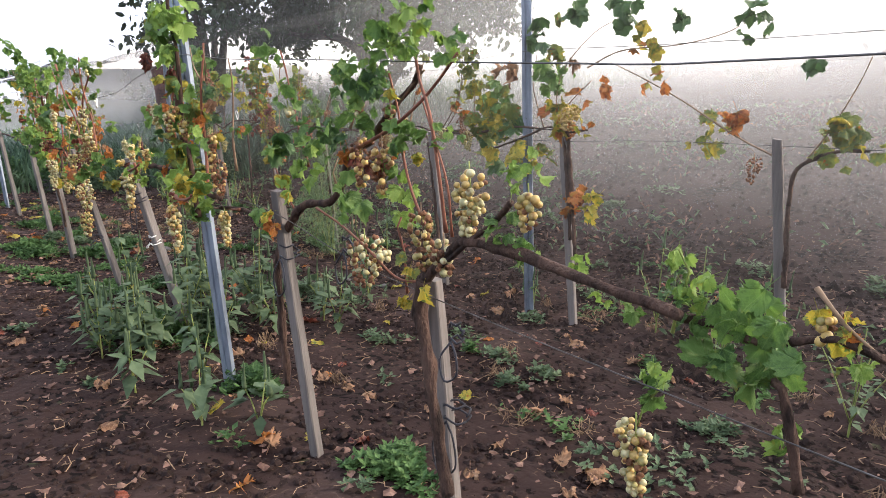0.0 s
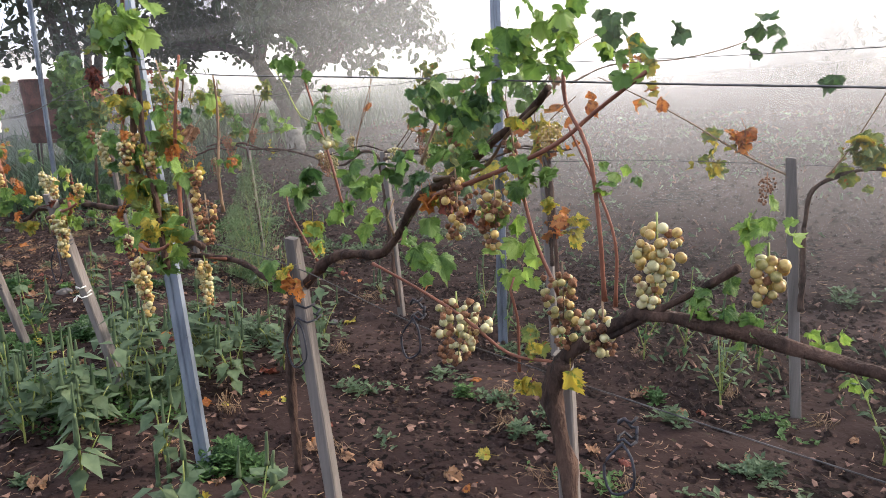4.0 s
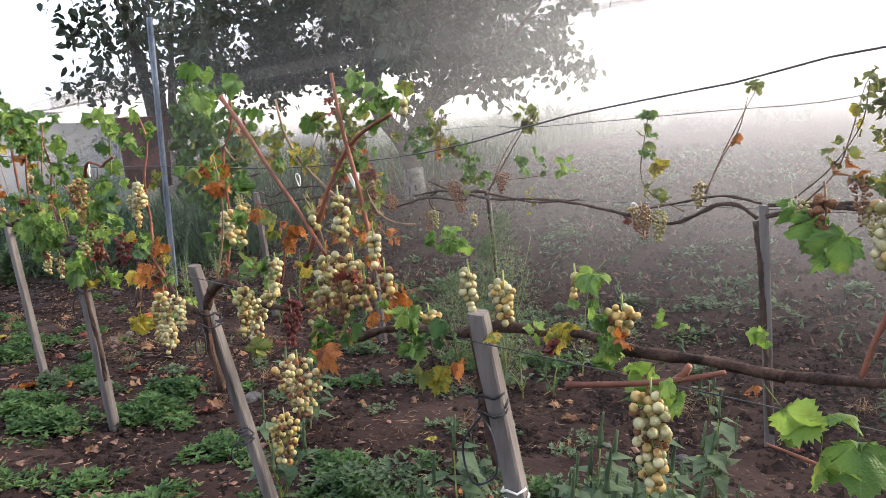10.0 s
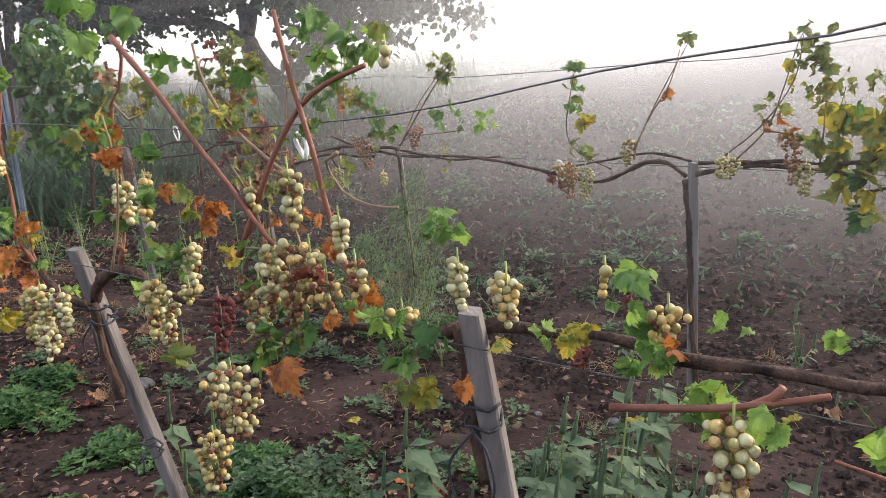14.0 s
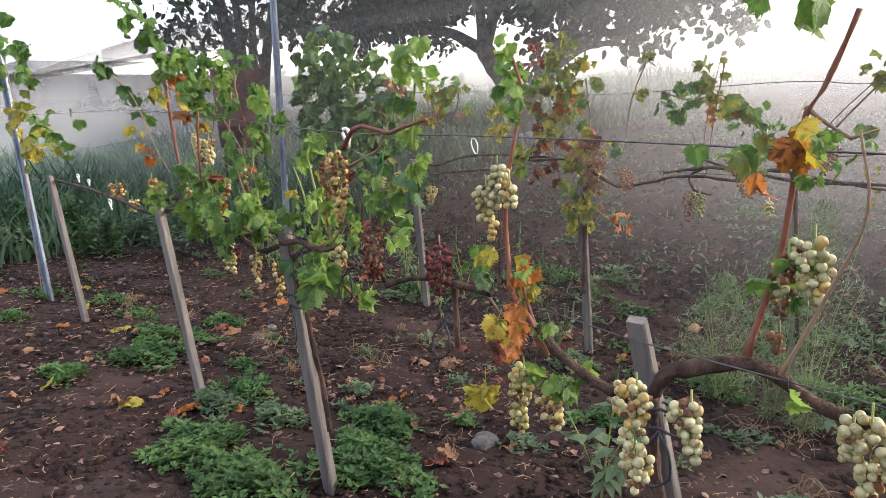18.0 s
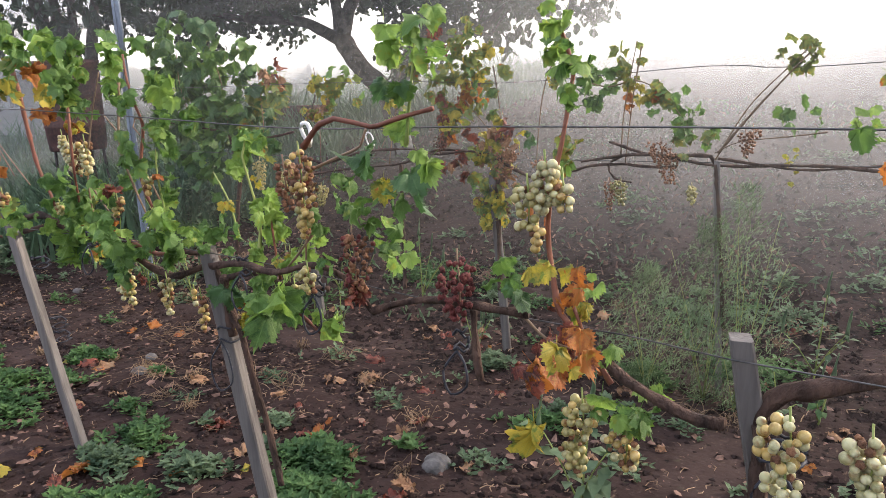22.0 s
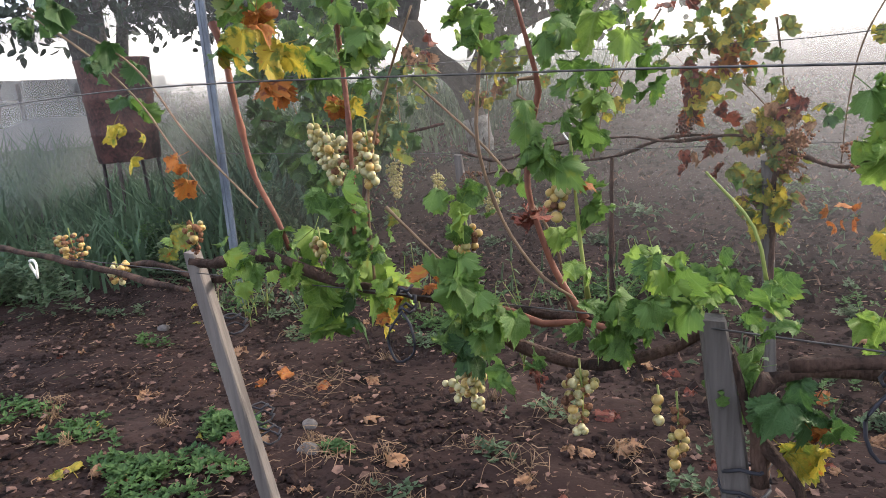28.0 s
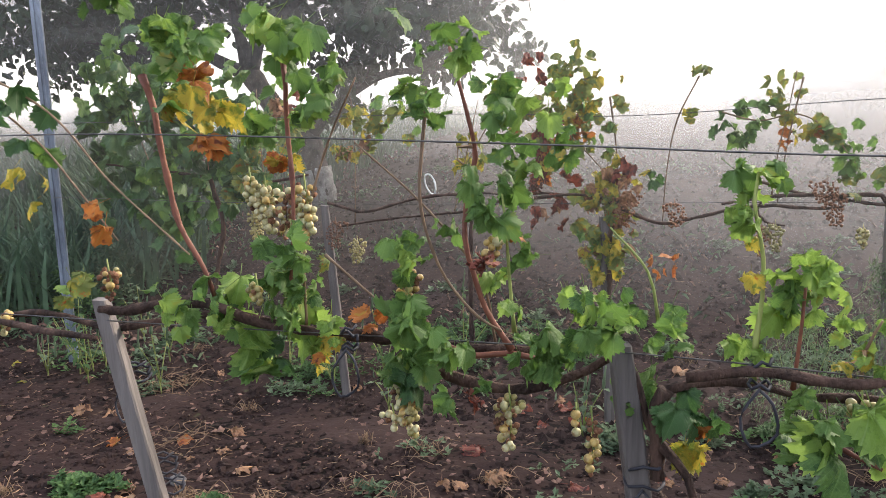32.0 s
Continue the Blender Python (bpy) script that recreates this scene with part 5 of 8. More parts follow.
leaves(v, -3.033, 1.170, 1.097, 0.051, 6, 0.047, "bop")
leaves(v, -2.881, 1.140, 1.065, 0.048, 6, 0.045, "bo")
leaves(v, -2.976, 1.190, 1.148, 0.039, 4, 0.040, "bp")
leaves(v, -3.018, 1.090, 0.981, 0.049, 5, 0.052, "bg")
leaves(v, -2.870, 1.170, 0.939, 0.044, 5, 0.047, "bo")
leaves(v, -2.985, 1.140, 0.886, 0.058, 5, 0.056, "pd")
leaves(v, -3.095, 1.190, 1.142, 0.041, 4, 0.045, "pb")
leaves(v, -2.787, 1.090, 1.171, 0.028, 3, 0.038, "pg")
leaves(v, -2.816, 1.170, 0.967, 0.028, 3, 0.043, "bo")
leaves(v, -3.605, 1.140, 1.247, 0.050, 4, 0.067, "gp")
leaves(v, -3.275, 1.090, 1.014, 0.036, 3, 0.058, "pg")
cane(v, [(-3.043, 1.164, 0.869), (-3.046, 1.168, 0.989), (-3.063, 1.156, 1.097), (-3.108, 1.152, 1.167)], 0.005, 0.003, "dull_cane")
cane(v, [(-2.921, 1.164, 0.911), (-2.955, 1.168, 1.011), (-2.973, 1.156, 1.113), (-2.945, 1.152, 1.193)], 0.005, 0.003, "dull_cane")
cane(v, [(-2.812, 1.164, 0.950), (-2.918, 1.168, 0.974), (-2.986, 1.156, 1.010), (-3.103, 1.152, 1.008)], 0.004, 0.003, "dull_cane")

v = vine(-3.66, 1.25, "grape vine with an arched bare arm and pale bunches hanging low", "vines of the near row")
cane(v, [(-3.713, 1.204, 0.518), (-3.738, 1.208, 0.604), (-3.747, 1.196, 0.701), (-3.748, 1.192, 0.783)], 0.015, 0.016, "trunk")
cane(v, [(-3.756, 1.204, 0.777), (-3.736, 1.208, 0.826), (-3.666, 1.196, 0.868), (-3.607, 1.192, 0.890), (-3.550, 1.204, 0.882), (-3.500, 1.208, 0.853), (-3.428, 1.196, 0.852), (-3.357, 1.192, 0.855), (-3.289, 1.204, 0.852), (-3.218, 1.208, 0.864), (-3.146, 1.196, 0.893)], 0.015, 0.01, "arm")
cane(v, [(-3.591, 1.192, 0.906), (-3.574, 1.204, 0.995), (-3.558, 1.208, 1.072), (-3.545, 1.196, 1.165), (-3.533, 1.192, 1.277), (-3.518, 1.204, 1.309), (-3.496, 1.208, 1.372), (-3.480, 1.196, 1.409)], 0.009, 0.005, "cane")
cane(v, [(-3.318, 1.192, 0.879), (-3.298, 1.204, 0.958), (-3.284, 1.208, 1.049)], 0.007, 0.004, "cane")
cane(v, [(-3.536, 1.196, 1.285), (-3.474, 1.192, 1.244), (-3.445, 1.204, 1.256)], 0.005, 0.003, "dull_cane")
bunch(v, -3.501, 1.170, 1.107, 0.088, 0.066, "w")
bunch(v, -3.533, 1.170, 1.081, 0.099, 0.047, "ws")
bunch(v, -3.539, 1.170, 0.962, 0.037, 0.031, "s")
bunch(v, -3.283, 1.170, 0.987, 0.086, 0.052, "w")
bunch(v, -3.409, 1.170, 0.871, 0.122, 0.074, "w")
bunch(v, -3.430, 1.170, 0.847, 0.053, 0.042, "w")
bunch(v, -3.697, 1.050, 0.870, 0.066, 0.077, "wa")
bunch(v, -3.698, 1.050, 0.795, 0.100, 0.061, "w")
bunch(v, -3.607, 1.050, 0.869, 0.088, 0.049, "w")
leaves(v, -3.544, 1.180, 1.235, 0.028, 4, 0.048, "oy")
leaves(v, -3.599, 1.230, 1.172, 0.022, 2, 0.057, "o")
leaves(v, -3.474, 1.130, 1.236, 0.027, 4, 0.039, "gl")
leaves(v, -3.547, 1.210, 1.017, 0.020, 2, 0.047, "g")
leaves(v, -3.519, 1.180, 1.190, 0.016, 2, 0.040, "g")
leaves(v, -3.294, 1.230, 1.051, 0.038, 4, 0.055, "o")
leaves(v, -3.340, 1.130, 0.982, 0.026, 2, 0.057, "g")
leaves(v, -3.224, 1.210, 0.956, 0.024, 2, 0.045, "yl")
leaves(v, -3.506, 1.180, 0.861, 0.023, 2, 0.043, "l")
leaves(v, -3.324, 1.230, 1.004, 0.017, 2, 0.036, "l")
leaves(v, -3.269, 1.130, 1.112, 0.015, 2, 0.035, "l")

v = vine(-4.25, 1.24, "half-withered grape vine arm with orange, yellow and red leaves", "vines of the near row")
cane(v, [(-3.804, 1.204, 0.769), (-3.845, 1.208, 0.766), (-3.894, 1.196, 0.785), (-3.956, 1.192, 0.809), (-4.018, 1.204, 0.850)], 0.012, 0.009, "arm")
cane(v, [(-4.004, 1.208, 0.811), (-4.035, 1.196, 0.870), (-4.075, 1.192, 0.914), (-4.097, 1.204, 0.989), (-4.106, 1.208, 1.058), (-4.092, 1.196, 1.130), (-4.072, 1.192, 1.206), (-4.065, 1.204, 1.270), (-4.058, 1.208, 1.318), (-4.079, 1.196, 1.394)], 0.01, 0.005, "cane")
cane(v, [(-3.983, 1.192, 0.802), (-4.028, 1.204, 0.858), (-4.062, 1.208, 0.932)], 0.007, 0.005, "cane")
cane(v, [(-4.140, 1.196, 0.903), (-4.229, 1.192, 0.902), (-4.337, 1.204, 0.897), (-4.423, 1.208, 0.881), (-4.505, 1.196, 0.851)], 0.009, 0.008, "arm")
cane(v, [(-4.240, 1.192, 0.752), (-4.257, 1.204, 0.819), (-4.257, 1.208, 0.887)], 0.01, 0.009, "trunk")
cane(v, [(-4.162, 1.196, 0.907), (-4.095, 1.192, 0.858), (-4.028, 1.204, 0.848)], 0.005, 0.003, "dull_cane")
leaves(v, -4.081, 1.180, 1.402, 0.023, 5, 0.042, "l")
leaves(v, -4.092, 1.230, 1.360, 0.025, 6, 0.042, "lg")
leaves(v, -4.031, 1.130, 1.319, 0.031, 5, 0.042, "lg")
leaves(v, -4.036, 1.210, 1.331, 0.018, 3, 0.035, "g")
leaves(v, -4.064, 1.180, 1.275, 0.020, 3, 0.038, "g")
leaves(v, -4.078, 1.230, 1.193, 0.026, 4, 0.045, "gp")
bunch(v, -4.093, 1.170, 1.176, 0.081, 0.047, "w")
bunch(v, -4.125, 1.170, 1.136, 0.073, 0.069, "wv")
bunch(v, -4.062, 1.170, 1.147, 0.049, 0.052, "wa")
bunch(v, -4.111, 1.170, 1.065, 0.039, 0.032, "a")
leaves(v, -4.090, 1.130, 1.008, 0.022, 3, 0.051, "oy")
leaves(v, -4.059, 1.210, 0.963, 0.027, 4, 0.055, "yo")
leaves(v, -4.065, 1.180, 0.909, 0.028, 3, 0.052, "or")
leaves(v, -4.132, 1.230, 0.782, 0.041, 5, 0.073, "or")
leaves(v, -4.038, 1.130, 0.866, 0.038, 4, 0.064, "yo")
leaves(v, -4.198, 1.210, 0.968, 0.029, 3, 0.059, "g")
leaves(v, -4.144, 1.180, 0.947, 0.024, 2, 0.056, "d")
leaves(v, -4.040, 1.230, 0.915, 0.021, 3, 0.051, "y")
leaves(v, -3.999, 1.130, 0.988, 0.017, 2, 0.039, "l")
leaves(v, -3.996, 1.210, 0.853, 0.030, 4, 0.050, "lg")
leaves(v, -3.955, 1.180, 0.769, 0.038, 5, 0.066, "lg")
leaves(v, -3.930, 1.230, 0.776, 0.020, 2, 0.049, "l")
leaves(v, -4.106, 1.130, 0.708, 0.013, 1, 0.095, "y")
leaves(v, -4.092, 1.210, 0.853, 0.025, 3, 0.057, "r")
bunch(v, -4.027, 1.170, 0.773, 0.099, 0.067, "v")
bunch(v, -4.040, 1.170, 0.679, 0.053, 0.050, "v")
bunch(v, -3.950, 1.170, 0.729, 0.062, 0.065, "wa")
bunch(v, -4.270, 1.170, 0.994, 0.119, 0.079, "k")
bunch(v, -4.522, 1.170, 1.016, 0.135, 0.077, "sks")
bunch(v, -4.651, 1.170, 1.184, 0.149, 0.068, "as")
bunch(v, -4.700, 1.170, 1.156, 0.102, 0.054, "s")
bunch(v, -4.647, 1.170, 1.065, 0.063, 0.041, "a")
bunch(v, -4.657, 1.170, 0.930, 0.052, 0.055, "v")
cane(v, [(-4.673, 1.208, 1.190), (-4.609, 1.196, 1.238), (-4.565, 1.192, 1.249), (-4.523, 1.204, 1.240), (-4.482, 1.208, 1.231), (-4.403, 1.196, 1.249), (-4.323, 1.192, 1.265)], 0.011, 0.006, "cane")
cane(v, [(-4.674, 1.204, 1.134), (-4.592, 1.208, 1.165), (-4.504, 1.196, 1.195), (-4.484, 1.192, 1.228)], 0.006, 0.004, "dull_cane")
cane(v, [(-5.027, 1.204, 0.890), (-4.909, 1.208, 0.906), (-4.776, 1.196, 0.904), (-4.660, 1.192, 0.935), (-4.572, 1.204, 0.909), (-4.515, 1.208, 0.846)], 0.0085, 0.007, "arm")
cane(v, [(-4.659, 1.196, 1.002), (-4.713, 1.192, 0.945), (-4.765, 1.204, 0.908)], 0.005, 0.003, "dull_cane")
leaves(v, -4.529, 1.180, 0.889, 0.020, 2, 0.073, "r")
leaves(v, -4.443, 1.230, 1.387, 0.039, 5, 0.067, "l")
leaves(v, -4.303, 1.130, 1.400, 0.033, 4, 0.055, "gl")
leaves(v, -4.339, 1.210, 1.365, 0.029, 3, 0.060, "l")
leaves(v, -4.403, 1.180, 1.316, 0.030, 3, 0.070, "dg")
leaves(v, -4.415, 1.230, 1.206, 0.035, 4, 0.063, "l")
leaves(v, -4.296, 1.130, 1.176, 0.019, 2, 0.064, "l")
leaves(v, -4.502, 1.210, 1.147, 0.028, 2, 0.106, "d")
leaves(v, -4.369, 1.180, 1.130, 0.029, 2, 0.101, "d")
leaves(v, -4.482, 1.230, 1.111, 0.016, 2, 0.061, "y")
leaves(v, -4.387, 1.130, 1.103, 0.027, 3, 0.060, "g")
leaves(v, -4.574, 1.210, 1.095, 0.034, 5, 0.055, "lg")
leaves(v, -4.497, 1.180, 1.070, 0.038, 5, 0.054, "g")
leaves(v, -4.479, 1.230, 1.003, 0.037, 6, 0.053, "gl")
leaves(v, -4.351, 1.130, 1.004, 0.027, 3, 0.052, "l")
leaves(v, -4.636, 1.210, 1.028, 0.030, 3, 0.057, "g")
leaves(v, -4.598, 1.180, 0.936, 0.030, 3, 0.058, "g")
leaves(v, -4.789, 1.230, 0.927, 0.024, 2, 0.055, "yb")
leaves(v, -4.603, 1.130, 1.141, 0.025, 2, 0.052, "b")
cane(v, [(-4.397, 1.204, 1.197), (-4.384, 1.208, 1.294), (-4.360, 1.196, 1.386), (-4.382, 1.192, 1.418)], 0.006, 0.003, "green_shoot")

v = vine(-5.08, 1.30, "grape vine with a thin double trunk and large fresh green leaves", "vines of the near row")
cane(v, [(-4.941, 1.274, 0.261), (-4.968, 1.278, 0.407), (-4.990, 1.266, 0.558), (-5.017, 1.262, 0.684), (-5.075, 1.274, 0.752), (-5.110, 1.278, 0.860)], 0.009, 0.009, "trunk")
leaves(v, -5.072, 1.300, 0.795, 0.049, 4, 0.092, "g")
leaves(v, -4.825, 1.200, 0.843, 0.059, 7, 0.105, "gl")
leaves(v, -4.875, 1.280, 0.761, 0.041, 3, 0.104, "g")
leaves(v, -4.999, 1.250, 0.779, 0.009, 1, 0.074, "o")

v = vine(-5.75, 1.34, "leafy grape vine with amber bunches hanging under its arm", "vines of the near row")
cane(v, [(-5.205, 1.336, 0.868), (-5.362, 1.332, 0.864), (-5.560, 1.344, 0.862), (-5.802, 1.348, 0.870), (-6.004, 1.336, 0.895), (-6.290, 1.332, 0.841)], 0.012, 0.009, "arm")
cane(v, [(-5.780, 1.336, 0.879), (-5.766, 1.332, 1.075), (-5.715, 1.344, 1.244), (-5.641, 1.348, 1.385)], 0.005, 0.003, "dull_cane")
cane(v, [(-5.368, 1.336, 0.866), (-5.397, 1.332, 1.006), (-5.510, 1.344, 1.139), (-5.651, 1.348, 1.261)], 0.005, 0.003, "dull_cane")
cane(v, [(-5.073, 1.336, 0.933), (-5.093, 1.332, 1.027), (-5.159, 1.344, 1.102)], 0.005, 0.003, "green_shoot")
leaves(v, -6.182, 1.320, 1.565, 0.058, 5, 0.095, "g")
leaves(v, -6.038, 1.370, 1.479, 0.066, 6, 0.090, "g")
leaves(v, -5.682, 1.270, 1.422, 0.063, 6, 0.082, "g")
leaves(v, -5.991, 1.350, 1.361, 0.047, 3, 0.086, "oy")
leaves(v, -5.848, 1.370, 1.318, 0.071, 6, 0.086, "g")
leaves(v, -5.504, 1.350, 1.463, 0.041, 4, 0.070, "g")
leaves(v, -5.273, 1.320, 1.332, 0.039, 3, 0.086, "l")
leaves(v, -5.366, 1.270, 1.167, 0.066, 5, 0.072, "g")
leaves(v, -5.983, 1.350, 0.919, 0.065, 6, 0.098, "lg")
leaves(v, -5.868, 1.320, 0.853, 0.077, 7, 0.107, "gl")
leaves(v, -5.780, 1.370, 0.893, 0.065, 6, 0.093, "l")
leaves(v, -5.813, 1.370, 0.990, 0.061, 5, 0.084, "pg")
leaves(v, -5.248, 1.350, 1.243, 0.039, 4, 0.063, "g")
leaves(v, -5.113, 1.320, 0.948, 0.061, 6, 0.070, "g")
leaves(v, -6.422, 1.370, 0.903, 0.063, 4, 0.077, "lp")
leaves(v, -6.239, 1.270, 1.103, 0.040, 2, 0.077, "o")
leaves(v, -6.470, 1.320, 1.179, 0.055, 3, 0.078, "oy")
bunch(v, -6.834, 1.310, 0.930, 0.076, 0.105, "as")
bunch(v, -6.632, 1.310, 0.865, 0.053, 0.078, "wa")
cane(v, [(-6.847, 1.336, 1.515), (-6.672, 1.332, 1.427), (-6.568, 1.344, 1.356), (-6.455, 1.348, 1.266), (-6.354, 1.336, 1.169), (-6.251, 1.332, 1.053)], 0.005, 0.003, "dull_cane")
cane(v, [(-6.316, 1.344, 0.836), (-6.536, 1.348, 0.862), (-6.732, 1.336, 0.835), (-7.013, 1.332, 0.850)], 0.01, 0.007, "arm")
leaves(v, -6.871, 1.350, 1.505, 0.038, 3, 0.077, "d")
leaves(v, -6.528, 1.320, 1.378, 0.041, 3, 0.068, "d")
leaves(v, -6.498, 1.370, 1.287, 0.049, 3, 0.071, "dg")

v = vine(-5.45, 1.30, "grape vine with long bare arms and broad bright green leaves", "vines of the near row")
cane(v, [(-6.288, 1.292, 0.903), (-6.225, 1.304, 0.898), (-6.134, 1.308, 0.916), (-6.031, 1.296, 0.932), (-5.960, 1.292, 0.921), (-5.895, 1.304, 0.897), (-5.835, 1.308, 0.883), (-5.737, 1.296, 0.886), (-5.650, 1.292, 0.887), (-5.577, 1.304, 0.878), (-5.513, 1.308, 0.874)], 0.012, 0.011, "arm")
cane(v, [(-5.506, 1.296, 0.879), (-5.451, 1.292, 0.876), (-5.405, 1.304, 0.858), (-5.334, 1.308, 0.868), (-5.272, 1.296, 0.862)], 0.011, 0.009, "cane")
cane(v, [(-5.508, 1.292, 0.844), (-5.462, 1.304, 0.815), (-5.391, 1.308, 0.800), (-5.305, 1.296, 0.805), (-5.244, 1.292, 0.826), (-5.189, 1.304, 0.851), (-5.139, 1.308, 0.879), (-5.107, 1.296, 0.839)], 0.01, 0.01, "arm")
cane(v, [(-6.137, 1.335, 1.413), (-6.116, 1.335, 1.353), (-6.108, 1.335, 1.272), (-6.097, 1.335, 1.193), (-6.078, 1.335, 1.092), (-6.026, 1.335, 0.999), (-6.004, 1.335, 0.935)], 0.012, 0.008, "cane")
cane(v, [(-5.766, 1.296, 1.419), (-5.762, 1.292, 1.372), (-5.772, 1.304, 1.325), (-5.774, 1.308, 1.267), (-5.764, 1.296, 1.198), (-5.768, 1.292, 1.087), (-5.790, 1.304, 0.978)], 0.008, 0.006, "cane")
cane(v, [(-5.480, 1.308, 1.350), (-5.491, 1.296, 1.244), (-5.497, 1.292, 1.162), (-5.488, 1.304, 1.083), (-5.456, 1.308, 1.004), (-5.395, 1.296, 0.940), (-5.345, 1.292, 0.914)], 0.006, 0.004, "dull_cane")
cane(v, [(-5.330, 1.304, 0.875), (-5.378, 1.308, 0.946), (-5.398, 1.296, 1.018), (-5.412, 1.292, 1.085), (-5.409, 1.304, 1.167), (-5.393, 1.308, 1.229), (-5.397, 1.296, 1.283), (-5.413, 1.292, 1.353), (-5.435, 1.304, 1.424)], 0.01, 0.005, "cane")
cane(v, [(-5.326, 1.308, 0.909), (-5.330, 1.296, 1.000), (-5.335, 1.292, 1.103), (-5.344, 1.304, 1.165)], 0.006, 0.003, "green_shoot")
cane(v, [(-5.709, 1.308, 1.042), (-5.627, 1.296, 0.984), (-5.573, 1.292, 0.945)], 0.005, 0.003, "dull_cane")
cane(v, [(-5.394, 1.304, 1.250), (-5.426, 1.308, 1.249), (-5.423, 1.296, 1.227), (-5.389, 1.292, 1.204)], 0.005, 0.003, "dull_cane")
bunch(v, -5.889, 1.335, 1.195, 0.077, 0.043, "wv")
bunch(v, -5.853, 1.335, 1.177, 0.097, 0.060, "w")
bunch(v, -5.761, 1.335, 1.181, 0.104, 0.058, "wa")
bunch(v, -5.811, 1.335, 1.159, 0.091, 0.052, "sw")
bunch(v, -5.351, 1.270, 1.091, 0.050, 0.039, "wa")
bunch(v, -5.517, 1.270, 1.025, 0.058, 0.055, "as")
bunch(v, -5.849, 1.270, 0.986, 0.048, 0.036, "v")
bunch(v, -5.528, 1.270, 0.815, 0.120, 0.058, "wv")
bunch(v, -5.562, 1.270, 0.738, 0.029, 0.039, "w")
bunch(v, -5.329, 1.270, 0.800, 0.105, 0.055, "wvs")
bunch(v, -5.208, 1.270, 0.778, 0.035, 0.018, "w")
bunch(v, -5.181, 1.270, 0.773, 0.106, 0.037, "as")
bunch(v, -6.227, 1.270, 1.002, 0.070, 0.055, "as")
leaves(v, -6.051, 1.310, 1.505, 0.043, 5, 0.082, "gl")
leaves(v, -5.992, 1.280, 1.448, 0.039, 4, 0.078, "gp")
leaves(v, -6.004, 1.330, 1.392, 0.029, 3, 0.066, "o")
leaves(v, -5.949, 1.230, 1.348, 0.040, 4, 0.079, "gy")
leaves(v, -5.989, 1.335, 1.271, 0.029, 2, 0.089, "ob")
leaves(v, -5.785, 1.280, 1.466, 0.046, 6, 0.082, "gl")
leaves(v, -5.755, 1.330, 1.439, 0.040, 5, 0.072, "g")
leaves(v, -5.673, 1.230, 1.364, 0.037, 5, 0.062, "gl")
leaves(v, -5.678, 1.310, 1.398, 0.030, 4, 0.061, "l")
leaves(v, -5.703, 1.280, 1.312, 0.027, 4, 0.056, "gl")
leaves(v, -5.792, 1.330, 1.226, 0.028, 4, 0.064, "oy")
leaves(v, -5.395, 1.230, 1.425, 0.031, 5, 0.070, "gl")
leaves(v, -5.519, 1.310, 1.336, 0.035, 6, 0.057, "lg")
leaves(v, -5.459, 1.280, 1.322, 0.029, 5, 0.052, "g")
leaves(v, -5.354, 1.330, 1.332, 0.033, 6, 0.060, "lg")
leaves(v, -5.336, 1.230, 1.298, 0.025, 4, 0.051, "g")
leaves(v, -5.332, 1.310, 1.226, 0.037, 6, 0.061, "g")
leaves(v, -5.280, 1.280, 1.222, 0.019, 3, 0.056, "l")
leaves(v, -5.349, 1.330, 1.162, 0.034, 5, 0.068, "g")
leaves(v, -5.345, 1.230, 1.141, 0.029, 4, 0.065, "g")
leaves(v, -5.320, 1.310, 1.062, 0.029, 4, 0.060, "g")
leaves(v, -5.312, 1.280, 1.096, 0.007, 1, 0.037, "o")
leaves(v, -5.361, 1.330, 1.009, 0.022, 3, 0.049, "l")
leaves(v, -5.742, 1.230, 1.060, 0.050, 8, 0.067, "g")
leaves(v, -5.769, 1.310, 0.977, 0.050, 8, 0.071, "g")
leaves(v, -5.792, 1.280, 0.931, 0.034, 4, 0.068, "g")
leaves(v, -5.854, 1.330, 0.831, 0.028, 2, 0.084, "d")
leaves(v, -5.675, 1.230, 0.911, 0.025, 3, 0.055, "gl")
leaves(v, -5.716, 1.310, 0.841, 0.033, 4, 0.060, "yo")
leaves(v, -5.602, 1.280, 0.927, 0.028, 3, 0.060, "o")
leaves(v, -5.531, 1.330, 1.058, 0.036, 7, 0.053, "g")
leaves(v, -5.525, 1.230, 1.052, 0.033, 5, 0.054, "gl")
leaves(v, -5.457, 1.310, 1.101, 0.026, 3, 0.045, "g")
leaves(v, -5.480, 1.200, 0.950, 0.051, 8, 0.082, "g")
leaves(v, -5.519, 1.250, 0.840, 0.048, 7, 0.094, "g")
leaves(v, -5.405, 1.150, 0.926, 0.031, 4, 0.077, "g")
leaves(v, -5.523, 1.230, 0.808, 0.034, 3, 0.091, "d")
leaves(v, -5.193, 1.200, 1.000, 0.035, 6, 0.055, "l")
leaves(v, -5.256, 1.250, 0.905, 0.039, 7, 0.076, "g")
leaves(v, -5.174, 1.150, 0.980, 0.035, 6, 0.069, "gl")
leaves(v, -5.144, 1.230, 0.957, 0.028, 4, 0.054, "l")
leaves(v, -5.276, 1.200, 0.914, 0.021, 3, 0.048, "g")
leaves(v, -5.268, 1.250, 0.857, 0.021, 2, 0.052, "g")
leaves(v, -5.351, 1.150, 0.863, 0.016, 2, 0.044, "g")
leaves(v, -5.388, 1.230, 0.804, 0.005, 1, 0.065, "r")
leaves(v, -5.435, 1.200, 0.814, 0.022, 2, 0.055, "g")
leaves(v, -5.311, 1.250, 0.972, 0.020, 3, 0.045, "l")
